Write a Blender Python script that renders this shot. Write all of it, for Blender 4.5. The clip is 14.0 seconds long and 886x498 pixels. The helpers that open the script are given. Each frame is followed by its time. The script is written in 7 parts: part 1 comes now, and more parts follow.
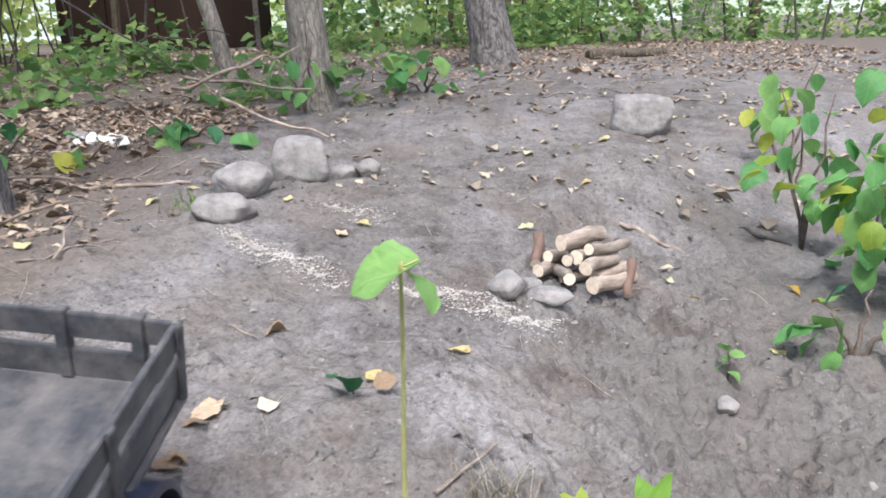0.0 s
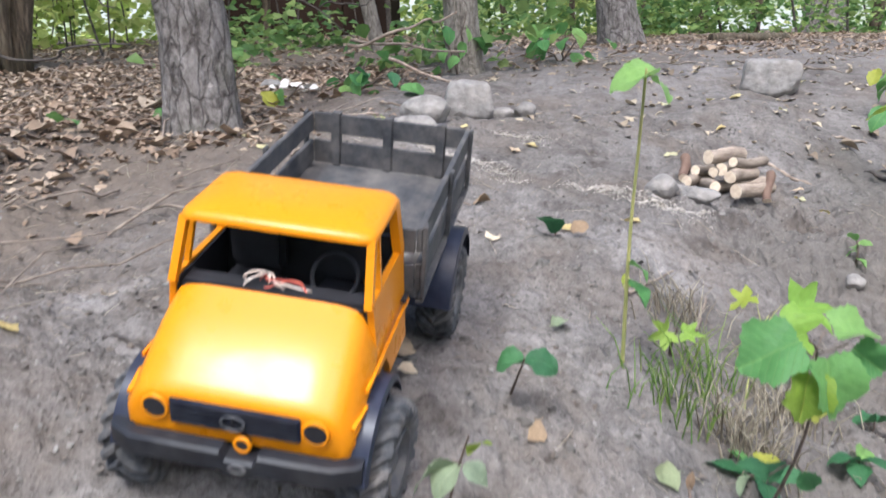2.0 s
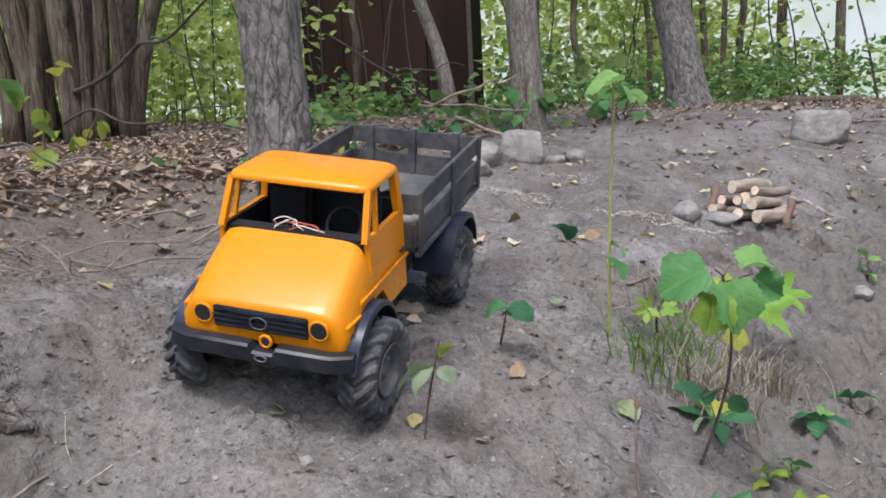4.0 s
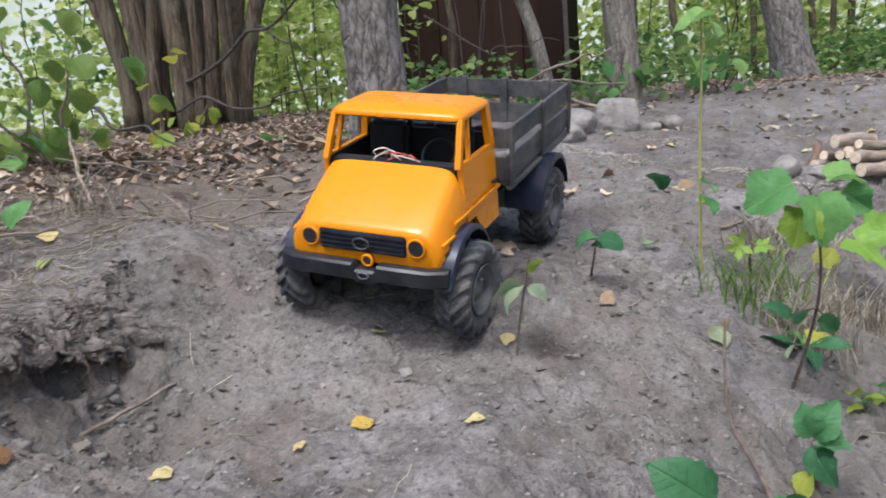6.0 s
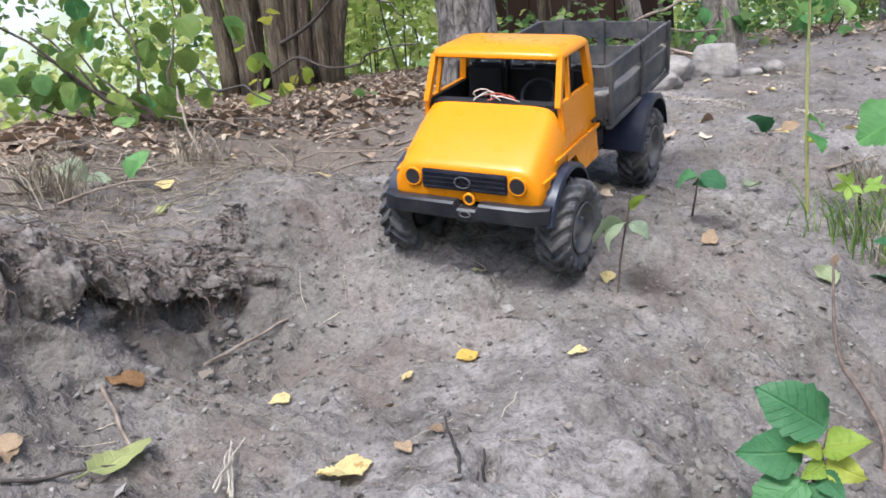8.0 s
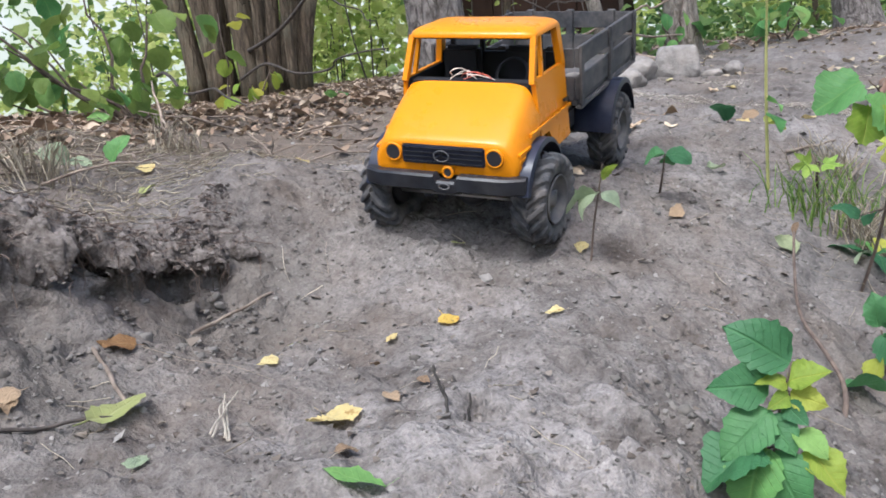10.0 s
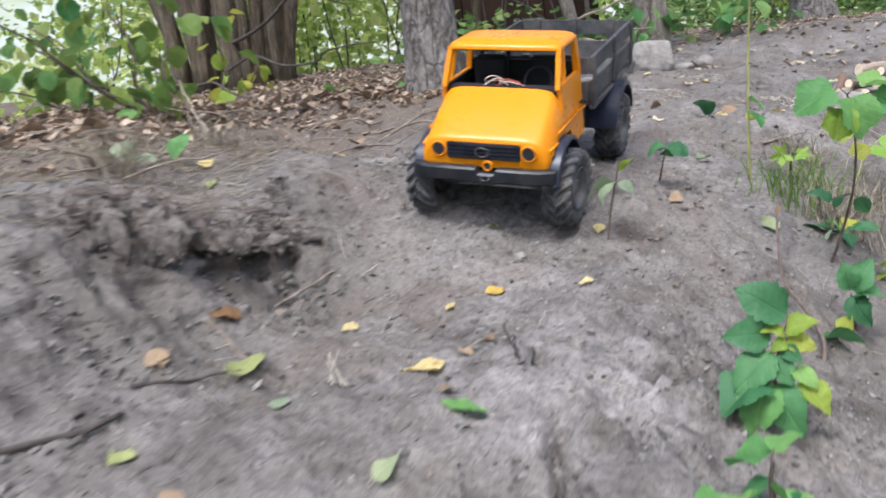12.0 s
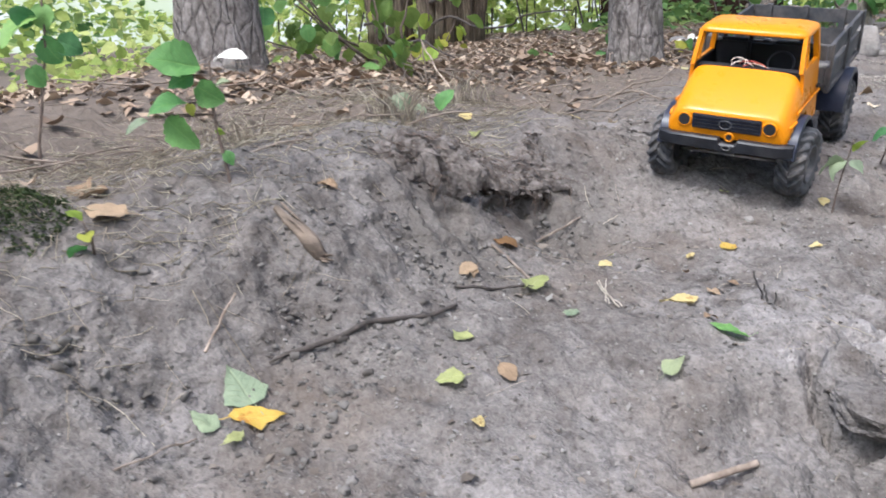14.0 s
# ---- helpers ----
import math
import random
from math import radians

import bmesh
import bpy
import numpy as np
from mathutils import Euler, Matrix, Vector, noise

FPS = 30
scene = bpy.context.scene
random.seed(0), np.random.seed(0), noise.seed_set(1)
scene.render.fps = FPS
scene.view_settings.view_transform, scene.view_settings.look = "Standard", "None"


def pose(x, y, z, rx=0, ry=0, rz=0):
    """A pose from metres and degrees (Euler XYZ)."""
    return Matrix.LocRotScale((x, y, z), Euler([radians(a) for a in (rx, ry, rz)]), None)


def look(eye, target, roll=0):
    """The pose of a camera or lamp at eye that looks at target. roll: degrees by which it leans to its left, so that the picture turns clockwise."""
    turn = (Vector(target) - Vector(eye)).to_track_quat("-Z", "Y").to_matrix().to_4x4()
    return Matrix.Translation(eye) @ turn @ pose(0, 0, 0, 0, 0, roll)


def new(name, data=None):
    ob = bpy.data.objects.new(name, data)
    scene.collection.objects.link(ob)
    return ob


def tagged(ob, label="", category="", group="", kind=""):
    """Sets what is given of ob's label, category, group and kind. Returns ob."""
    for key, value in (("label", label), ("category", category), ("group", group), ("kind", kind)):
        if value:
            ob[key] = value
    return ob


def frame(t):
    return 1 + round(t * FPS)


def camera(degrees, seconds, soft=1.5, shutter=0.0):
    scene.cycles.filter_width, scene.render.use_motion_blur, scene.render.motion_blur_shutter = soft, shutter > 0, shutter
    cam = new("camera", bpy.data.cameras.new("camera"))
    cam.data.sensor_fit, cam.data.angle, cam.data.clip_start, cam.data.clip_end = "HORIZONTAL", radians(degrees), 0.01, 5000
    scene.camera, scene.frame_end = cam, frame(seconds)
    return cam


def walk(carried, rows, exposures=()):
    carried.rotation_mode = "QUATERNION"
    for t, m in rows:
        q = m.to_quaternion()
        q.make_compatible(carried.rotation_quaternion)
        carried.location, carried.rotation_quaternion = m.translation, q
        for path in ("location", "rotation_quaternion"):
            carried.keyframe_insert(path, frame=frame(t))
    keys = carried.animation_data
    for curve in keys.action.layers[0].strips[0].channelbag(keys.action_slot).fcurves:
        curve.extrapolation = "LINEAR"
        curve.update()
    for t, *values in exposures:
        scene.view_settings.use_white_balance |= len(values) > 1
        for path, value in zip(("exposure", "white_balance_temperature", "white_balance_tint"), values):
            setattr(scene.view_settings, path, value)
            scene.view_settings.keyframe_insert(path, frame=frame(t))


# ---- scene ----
cam = camera(56.1, 14.0, 1.7, 0.5)
PATH = [
    (0, (0.026, -0.012, 0.728), (-0.028, 1.923, 0.225), -2.6),
    (0.5, (-0.037, -0.112, 0.719), (-0.073, 1.831, 0.247), -2.6),
    (1, (-0.105, -0.208, 0.683), (-0.252, 1.736, 0.235), -3.3),
    (1.5, (-0.125, -0.294, 0.625), (-0.412, 1.634, 0.178), -3.5),
    (2, (-0.127, -0.4, 0.592), (-0.404, 1.521, 0.11), -1.9),
    (2.5, (-0.099, -0.451, 0.493), (-0.418, 1.483, 0.094), -1.5),
    (3, (-0.043, -0.534, 0.498), (-0.444, 1.402, 0.197), -1.5),
    (5.5, (0.059, -0.648, 0.437), (-0.578, 1.227, 0.159), -4.4),
    (6, (0.056, -0.674, 0.413), (-0.67, 1.168, 0.131), -4.4),
    (6.5, (0.049, -0.689, 0.404), (-0.741, 1.123, 0.107), -4.5),
    (7, (0.058, -0.705, 0.368), (-0.814, 1.066, 0.043), -5.1),
    (7.5, (0.045, -0.707, 0.396), (-0.875, 1.034, 0.043), -5.7),
    (8, (0.048, -0.703, 0.39), (-0.871, 1.038, 0.035), -5.9),
    (10.5, (0.048, -0.764, 0.34), (-0.765, 1.034, 0.016), -6.4),
    (11, (0.012, -0.766, 0.347), (-0.765, 1.047, 0.016), -7.0),
    (11.5, (-0.008, -0.789, 0.339), (-0.76, 1.033, -0.003), -7.4),
    (12, (0.013, -0.965, 0.383), (-0.745, 0.848, 0.01), -6.4),
    (12.5, (-0.053, -1.177, 0.368), (-0.876, 0.601, -0.033), -4.5),
    (13, (-0.051, -1.207, 0.366), (-1.005, 0.497, -0.067), -4.2),
    (13.5, (-0.047, -1.213, 0.374), (-1.062, 0.455, -0.059), -3.4),
    (14, (-0.058, -1.247, 0.41), (-1.098, 0.405, -0.024), -2.8),
]
EXPOSURES = [(0.0, 1.2, 5700, 9), (1.0, 0.95, 5700, 9), (1.5, 0.92, 5700, 9), (2.5, 1.28, 5700, 9), (3.0, 1.10, 5700, 9), (5.5, 0.5, 5700, 9), (6.0, 0.75, 5700, 9), (6.5, 0.88, 5700, 9), (8.0, 1.15, 5700, 9), (10.5, 0.98, 5700, 9), (11.5, 0.98, 5700, 9), (12.5, 1.08, 5700, 9), (14.0, 1.12, 5700, 9)]
walk(cam, [(t, look(eye, target, roll)) for t, eye, target, roll in PATH], EXPOSURES)

# ---- world and light ----
SUN_ELEVATION, SUN_ROTATION = radians(58), radians(160)
world = bpy.data.worlds.new("sky")
scene.world = world
world.use_nodes = True
sky = world.node_tree.nodes.new("ShaderNodeTexSky")
sky.sky_type, sky.sun_disc = "NISHITA", False
sky.sun_elevation, sky.sun_rotation, sky.air_density, sky.dust_density = SUN_ELEVATION, SUN_ROTATION, 0.9, 5.0
sky.ozone_density = 0.0
backing = world.node_tree.nodes["Background"]
world.node_tree.links.new(sky.outputs[0], backing.inputs[0])
backing.inputs[1].default_value = 0.13
sun_data = bpy.data.lights.new("sun", "SUN")
sun_data.energy, sun_data.angle, sun_data.color = 1.7, radians(12), (1.0, 0.95, 0.88)
sun = new("sun", sun_data)
sun.rotation_euler = (radians(32), 0, radians(-20))



def glowing_backdrop():
    """A glowing sheet for the bright sky far behind the wood, all along the way that the walker looks."""
    m = bpy.data.materials.new("glowing_sky_sheet")
    m.use_nodes = True
    nt = m.node_tree
    nt.nodes.clear()
    # the sheet emits by itself, standing in for overexposed sky and foliage
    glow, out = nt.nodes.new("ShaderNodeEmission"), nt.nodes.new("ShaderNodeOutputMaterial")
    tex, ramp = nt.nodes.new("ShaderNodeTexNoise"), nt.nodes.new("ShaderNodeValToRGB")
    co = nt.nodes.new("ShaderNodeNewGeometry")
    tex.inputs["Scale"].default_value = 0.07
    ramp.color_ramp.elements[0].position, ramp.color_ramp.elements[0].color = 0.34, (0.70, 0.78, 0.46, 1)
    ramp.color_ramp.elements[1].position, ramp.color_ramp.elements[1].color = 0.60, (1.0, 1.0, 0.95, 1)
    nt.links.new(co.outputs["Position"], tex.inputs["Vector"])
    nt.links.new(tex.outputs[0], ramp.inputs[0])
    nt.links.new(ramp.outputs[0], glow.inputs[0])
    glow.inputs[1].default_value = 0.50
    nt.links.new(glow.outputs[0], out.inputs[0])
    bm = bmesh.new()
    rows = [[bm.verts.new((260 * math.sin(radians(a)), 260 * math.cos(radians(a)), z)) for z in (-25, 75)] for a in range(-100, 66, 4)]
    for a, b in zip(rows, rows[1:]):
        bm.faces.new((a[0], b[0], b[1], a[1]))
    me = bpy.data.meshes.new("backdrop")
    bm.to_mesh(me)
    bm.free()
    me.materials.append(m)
    tagged(new("backdrop", me), "glowing sheet standing in for bright sky behind the wood", "sky", kind="structure")


glowing_backdrop()

# ---- materials ----


class Mat:
    """A node material with a principled shader and short ways to its nodes."""

    def __init__(self, name, rough=0.8, metal=0.0, spec=0.5, coat=0.0):
        self.m = bpy.data.materials.new(name)
        self.m.use_nodes = True
        self.t = self.m.node_tree
        self.p = self.t.nodes["Principled BSDF"]
        self.p.inputs["Roughness"].default_value = rough
        self.p.inputs["Metallic"].default_value = metal
        self.p.inputs["Specular IOR Level"].default_value = spec
        self.p.inputs["Coat Weight"].default_value = coat
        self.co = self.n("ShaderNodeTexCoord").outputs["Object"]

    def n(self, kind):
        return self.t.nodes.new(kind)

    def link(self, a, b):
        self.t.links.new(a, b)

    def world_co(self):
        return self.n("ShaderNodeNewGeometry").outputs["Position"]

    def noise(self, scale, detail=4, rough=0.6, co=None, stretch=None):
        node = self.n("ShaderNodeTexNoise")
        node.inputs["Scale"].default_value, node.inputs["Detail"].default_value, node.inputs["Roughness"].default_value = scale, detail, rough
        src = co or self.co
        if stretch:
            mp = self.n("ShaderNodeMapping")
            mp.inputs["Scale"].default_value = stretch
            self.link(src, mp.inputs[0])
            src = mp.outputs[0]
        self.link(src, node.inputs["Vector"])
        return node.outputs[0]

    def ramp(self, fac, stops):
        node = self.n("ShaderNodeValToRGB")
        el = node.color_ramp.elements
        while len(el) < len(stops):
            el.new(0.5)
        for e, (pos, col) in zip(el, stops):
            e.position, e.color = pos, (*col, 1) if len(col) == 3 else col
        self.link(fac, node.inputs[0])
        return node.outputs[0]

    def mix(self, fac, a, b, blend="MIX"):
        node = self.n("ShaderNodeMix")
        node.data_type, node.blend_type = "RGBA", blend
        for socket, v in ((node.inputs[0], fac), (node.inputs[6], a), (node.inputs[7], b)):
            if isinstance(v, (int, float)):
                socket.default_value = v
            elif isinstance(v, tuple):
                socket.default_value = (*v, 1)
            else:
                self.link(v, socket)
        return node.outputs[2]

    def math(self, op, a, b=0.0):
        node = self.n("ShaderNodeMath")
        node.operation = op
        for socket, v in zip(node.inputs, (a, b)):
            if isinstance(v, (int, float)):
                socket.default_value = v
            else:
                self.link(v, socket)
        return node.outputs[0]

    def color(self, c):
        self.link(c, self.p.inputs["Base Color"])
        return self

    def rough(self, r):
        self.link(r, self.p.inputs["Roughness"])
        return self

    def bump(self, height, strength=0.5, dist=0.005):
        node = self.n("ShaderNodeBump")
        node.inputs["Strength"].default_value, node.inputs["Distance"].default_value = strength, dist
        self.link(height, node.inputs["Height"])
        self.link(node.outputs[0], self.p.inputs["Normal"])
        return self

    def random(self, island=False):
        return self.n("ShaderNodeNewGeometry").outputs["Random Per Island"] if island else self.n("ShaderNodeObjectInfo").outputs["Random"]

    def translucent(self, col, share):
        tr = self.n("ShaderNodeBsdfTranslucent")
        self.link(col, tr.inputs[0])
        mx = self.n("ShaderNodeMixShader")
        mx.inputs[0].default_value = share
        self.link(self.p.outputs[0], mx.inputs[1])
        self.link(tr.outputs[0], mx.inputs[2])
        self.link(mx.outputs[0], self.t.nodes["Material Output"].inputs[0])
        return self


# patches of paler soil on the track: x, y, radius
PALE_PATCHES = [(-0.19, -0.17, 0.17), (-0.36, 0.16, 0.10), (-0.80, 0.67, 0.10), (-0.52, 0.62, 0.07), (0.05, 1.05, 0.16)]


# dark crumbly earth, with shade of drop, hollow and burrow put into the colour: x, y, radius
SHADED_EARTH = [(0.38, 0.75, 0.32), (0.55, 1.25, 0.36), (0.75, 1.75, 0.3), (0.10, -0.45, 0.14), (0.20, 0.25, 0.2), (0.17, 0.52, 0.18), (0.32, 0.62, 0.22), (0.12, 0.85, 0.14), (0.95, 1.75, 0.32), (0.80, 2.15, 0.25), (1.05, 1.45, 0.30), (-0.64, 0.08, 0.14), (-0.66, -0.24, 0.11)]


def soil_material():
    a = Mat("soil", 0.95, spec=0.12)
    w = a.world_co()
    big, mid, clump, fine, grains = a.noise(1.7, 4, 0.6, w), a.noise(11, 4, 0.6, w), a.noise(46, 4, 0.65, w), a.noise(110, 3, 0.6, w), a.noise(360, 2, 0.5, w)
    cells = []
    for size in (130, 290):
        v = a.n("ShaderNodeTexVoronoi")
        v.inputs["Scale"].default_value = size
        a.link(a.mix(0.012, w, a.n("ShaderNodeTexNoise").outputs[1]), v.inputs["Vector"])
        cells.append(v)
    col = a.ramp(mid, [(0.30, (0.084, 0.075, 0.069)), (0.48, (0.136, 0.126, 0.119)), (0.72, (0.200, 0.188, 0.181))])
    pale_mask = a.math("ADD", a.ramp(big, [(0.46, (0, 0, 0)), (0.70, (0.5, 0.5, 0.5))]), 0.0)
    for x, y, r in PALE_PATCHES:
        d = a.n("ShaderNodeVectorMath")
        d.operation = "DISTANCE"
        flat = a.n("ShaderNodeVectorMath")
        flat.operation = "MULTIPLY"
        flat.inputs[1].default_value = (1, 1, 0)
        a.link(w, flat.inputs[0])
        a.link(flat.outputs[0], d.inputs[0])
        d.inputs[1].default_value = (x, y, 0)
        near = a.math("SUBTRACT", 1.0, a.math("DIVIDE", d.outputs["Value"], r))
        pale_mask = a.math("MAXIMUM", pale_mask, a.math("MULTIPLY", a.math("ADD", near, a.math("MULTIPLY", a.math("SUBTRACT", mid, 0.5), 2.2)), 0.9))
    pale_mask = a.math("MINIMUM", a.math("MAXIMUM", pale_mask, 0.0), 0.75)
    col = a.mix(pale_mask, col, a.mix(clump, (0.220, 0.209, 0.204), (0.315, 0.303, 0.297)))
    col = a.mix(0.6, col, a.ramp(clump, [(0.30, (0.50, 0.48, 0.46)), (0.44, (0.95, 0.94, 0.93)), (0.68, (1.2, 1.2, 1.2))]), "MULTIPLY")
    col = a.mix(0.3, col, a.ramp(fine, [(0.32, (0.45, 0.43, 0.42)), (0.42, (1, 1, 1)), (0.72, (1.25, 1.24, 1.23))]), "MULTIPLY")
    col = a.mix(0.28, col, a.ramp(grains, [(0.3, (0.55, 0.53, 0.51)), (0.7, (1.4, 1.38, 1.35))]), "MULTIPLY")
    for v, share in zip(cells, (0.34, 0.34)):
        tint = a.n("ShaderNodeSeparateColor")
        a.link(v.outputs["Color"], tint.inputs[0])
        col = a.mix(share, col, a.ramp(tint.outputs[0], [(0.0, (0.60, 0.58, 0.57)), (0.35, (0.95, 0.94, 0.94)), (1.0, (1.28, 1.27, 1.26))]), "MULTIPLY")
    speck = a.noise(170, 3, 0.6, w)
    col = a.mix(0.5, col, a.ramp(speck, [(0.33, (0.40, 0.38, 0.37)), (0.40, (1, 1, 1)), (0.66, (1.12, 1.12, 1.12)), (0.74, (1.45, 1.44, 1.42))]), "MULTIPLY")
    # browner earth in patches, and dark earth with painted shade on the drop and by the burrow
    tone = a.noise(4.3, 3, 0.6, w)
    col = a.mix(a.ramp(tone, [(0.46, (0, 0, 0)), (0.64, (0.4, 0.4, 0.4))]), col, a.mix(fine, (0.105, 0.080, 0.062), (0.20, 0.166, 0.136)))
    shade_mask = None
    for x, y, r in SHADED_EARTH:
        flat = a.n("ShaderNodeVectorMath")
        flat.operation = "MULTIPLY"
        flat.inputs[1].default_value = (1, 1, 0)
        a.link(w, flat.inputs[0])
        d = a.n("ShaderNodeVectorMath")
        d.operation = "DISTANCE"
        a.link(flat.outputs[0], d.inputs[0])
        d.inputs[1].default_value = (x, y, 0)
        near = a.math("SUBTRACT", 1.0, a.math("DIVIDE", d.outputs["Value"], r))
        shade_mask = near if shade_mask is None else a.math("MAXIMUM", shade_mask, near)
    shade_mask = a.math("ADD", shade_mask, a.math("MULTIPLY", a.math("SUBTRACT", mid, 0.5), 2.4))
    col = a.mix(a.ramp(shade_mask, [(0.05, (0, 0, 0)), (0.50, (0.58, 0.58, 0.58))]), col, a.mix(clump, (0.065, 0.057, 0.049), (0.165, 0.150, 0.134)))
    # humus and needles darken the wood's floor away from the worn track
    sep = a.n("ShaderNodeSeparateXYZ")
    a.link(w, sep.inputs[0])
    side = a.math("SUBTRACT", a.math("MULTIPLY", sep.outputs[0], -1.0), a.math("MULTIPLY", a.math("MAXIMUM", a.math("SUBTRACT", 1.6, sep.outputs[1]), 0.0), 0.13))
    humus = a.math("ADD", side, a.math("MULTIPLY", a.math("SUBTRACT", big, 0.5), 0.9))
    back = a.math("ADD", a.math("MULTIPLY", a.math("SUBTRACT", sep.outputs[1], 3.6), 0.5), a.math("SUBTRACT", big, 0.5))
    col = a.mix(a.ramp(a.math("MAXIMUM", humus, back), [(0.62, (0, 0, 0)), (0.95, (1, 1, 1))]), col, a.mix(clump, (0.088, 0.072, 0.059), (0.190, 0.158, 0.132)))
    a.color(col)
    up = a.math("ADD", a.math("MULTIPLY", clump, 0.9), a.math("MULTIPLY", fine, 0.40))
    a.bump(a.math("ADD", up, a.math("ADD", a.math("MULTIPLY", grains, 0.08), a.math("MULTIPLY", speck, 0.22))), 0.95, 0.0095)
    return a.m


def leaf_material(name, dark, mid, light, share=0.35, rough=0.5, island=True, blotch=None):
    a = Mat(name, rough, spec=0.35)
    r = a.random(island)
    col = a.ramp(r, [(0.0, dark), (0.5, mid), (1.0, light)])
    grain = 60 if island else 5
    col = a.mix(0.5, col, a.ramp(a.noise(grain, 4), [(0.3, (0.7, 0.72, 0.66)), (0.7, (1.2, 1.18, 1.1))]), "MULTIPLY")
    if blotch:
        col = a.mix(a.ramp(a.noise(grain * 0.8, 3), [(0.56, (0, 0, 0)), (0.64, (1, 1, 1))]), col, blotch)
    relief = a.noise(grain * 2.3, 3)
    if not island:
        # midrib and side veins, in the leaf's own length
        sep = a.n("ShaderNodeSeparateXYZ")
        a.link(a.co, sep.inputs[0])
        off = a.math("ABSOLUTE", sep.outputs[0])
        side = a.math("ABSOLUTE", a.math("SINE", a.math("MULTIPLY", a.math("SUBTRACT", sep.outputs[1], a.math("MULTIPLY", off, 0.8)), 24.0)))
        vein = a.math("MAXIMUM", a.ramp(off, [(0.008, (1, 1, 1)), (0.028, (0, 0, 0))]), a.ramp(side, [(0.06, (0.7, 0.7, 0.7)), (0.24, (0, 0, 0))]))
        col = a.mix(a.math("MULTIPLY", vein, 0.3), col, light)
        relief = a.math("SUBTRACT", relief, a.math("MULTIPLY", vein, 0.6))
    a.color(col)
    a.bump(relief, 0.35 if island else 0.7, 0.001 if island else 0.002)
    a.translucent(col, share)
    return a.m


def bark_material(name, dark, mid, light, scale=26.0, long=0.30):
    a = Mat(name, 0.92, spec=0.2)
    plates = a.n("ShaderNodeTexVoronoi")
    plates.feature, plates.inputs["Scale"].default_value = "DISTANCE_TO_EDGE", scale
    mp = a.n("ShaderNodeMapping")
    mp.inputs["Scale"].default_value = (1, 1, long)
    wob = a.n("ShaderNodeTexNoise")
    wob.inputs["Scale"].default_value, wob.inputs["Detail"].default_value = 14.0, 4.0
    a.link(a.co, wob.inputs["Vector"])
    warp = a.mix(0.035, a.co, wob.outputs[1])
    a.link(warp, mp.inputs[0])
    a.link(mp.outputs[0], plates.inputs["Vector"])
    grain = a.noise(60, 6, 0.75, stretch=(1, 1, 2 * long))
    flake = a.noise(26, 5, 0.7, stretch=(1, 1, 1.4 * long))
    big = a.noise(5, 4)
    col = a.ramp(a.math("ADD", a.math("MULTIPLY", grain, 0.55), a.math("MULTIPLY", flake, 0.45)), [(0.36, dark), (0.5, mid), (0.64, light)])
    col = a.mix(a.ramp(a.math("ADD", plates.outputs[0], a.math("MULTIPLY", a.math("SUBTRACT", grain, 0.5), 0.25)), [(0.0, (0.6, 0.6, 0.6)), (0.10, (0, 0, 0))]), col, dark)
    col = a.mix(a.ramp(big, [(0.5, (0, 0, 0)), (0.7, (0.4, 0.4, 0.4))]), col, (0.16, 0.165, 0.12))
    a.color(col)
    a.bump(a.math("ADD", a.math("MINIMUM", a.math("MULTIPLY", plates.outputs[0], 4.0), 0.5), a.math("ADD", a.math("MULTIPLY", grain, 0.6), a.math("MULTIPLY", flake, 0.7))), 0.9, 0.009)
    return a.m


def plain_material(name, a_col, b_col, scale, rough=0.8, metal=0.0, spec=0.5, bump=0.3, dist=0.001, dust=0.0, stretch=None, coat=0.0, vary=0.0):
    a = Mat(name, rough, metal, spec, coat)
    col = a.ramp(a.noise(scale, 5, stretch=stretch), [(0.35, a_col), (0.65, b_col)])
    if vary:
        col = a.mix(vary, col, a.ramp(a.random(), [(0, (0.6, 0.6, 0.6)), (1, (1.35, 1.3, 1.25))]), "MULTIPLY")
    if dust:
        d = a.ramp(a.noise(scale * 0.4, 6, 0.7), [(0.42, (0, 0, 0)), (0.7, (dust, dust, dust))])
        col = a.mix(d, col, (0.30, 0.265, 0.235))
        a.rough(a.math("ADD", a.math("MULTIPLY", d, 0.5), rough))
    a.color(col)
    if bump:
        a.bump(a.noise(scale * 2.5, 4, stretch=stretch), bump, dist)
    return a.m


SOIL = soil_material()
CRUMB = leaf_material("soil_crumb", (0.095, 0.086, 0.080), (0.165, 0.154, 0.147), (0.26, 0.247, 0.239), 0.0, rough=0.95)
CLOD = leaf_material("soil_clod", (0.085, 0.076, 0.070), (0.135, 0.125, 0.118), (0.19, 0.178, 0.171), 0.0, rough=0.95)
ROOTSOIL = plain_material("root_soil", (0.085, 0.072, 0.064), (0.225, 0.202, 0.188), 90, 0.95, spec=0.15, bump=0.8, dist=0.006)
SAWDUST = plain_material("sawdust", (0.38, 0.345, 0.30), (0.58, 0.535, 0.48), 200, 0.9)
GREEN = leaf_material("green_leaf", (0.075, 0.155, 0.050), (0.16, 0.27, 0.080), (0.30, 0.39, 0.13), 0.5)
GREEN_ONE = leaf_material("fresh_leaf", (0.09, 0.25, 0.08), (0.17, 0.36, 0.11), (0.26, 0.44, 0.13), 0.4, island=False)
DARK_ONE = leaf_material("dark_leaf", (0.040, 0.13, 0.055), (0.060, 0.18, 0.075), (0.090, 0.23, 0.085), 0.3, island=False)
# brighter copy of the green leaf: the sunlit look is in its colour
LIME = leaf_material("leaf_painted_sunlit", (0.27, 0.38, 0.09), (0.45, 0.54, 0.15), (0.66, 0.70, 0.30), 0.6)
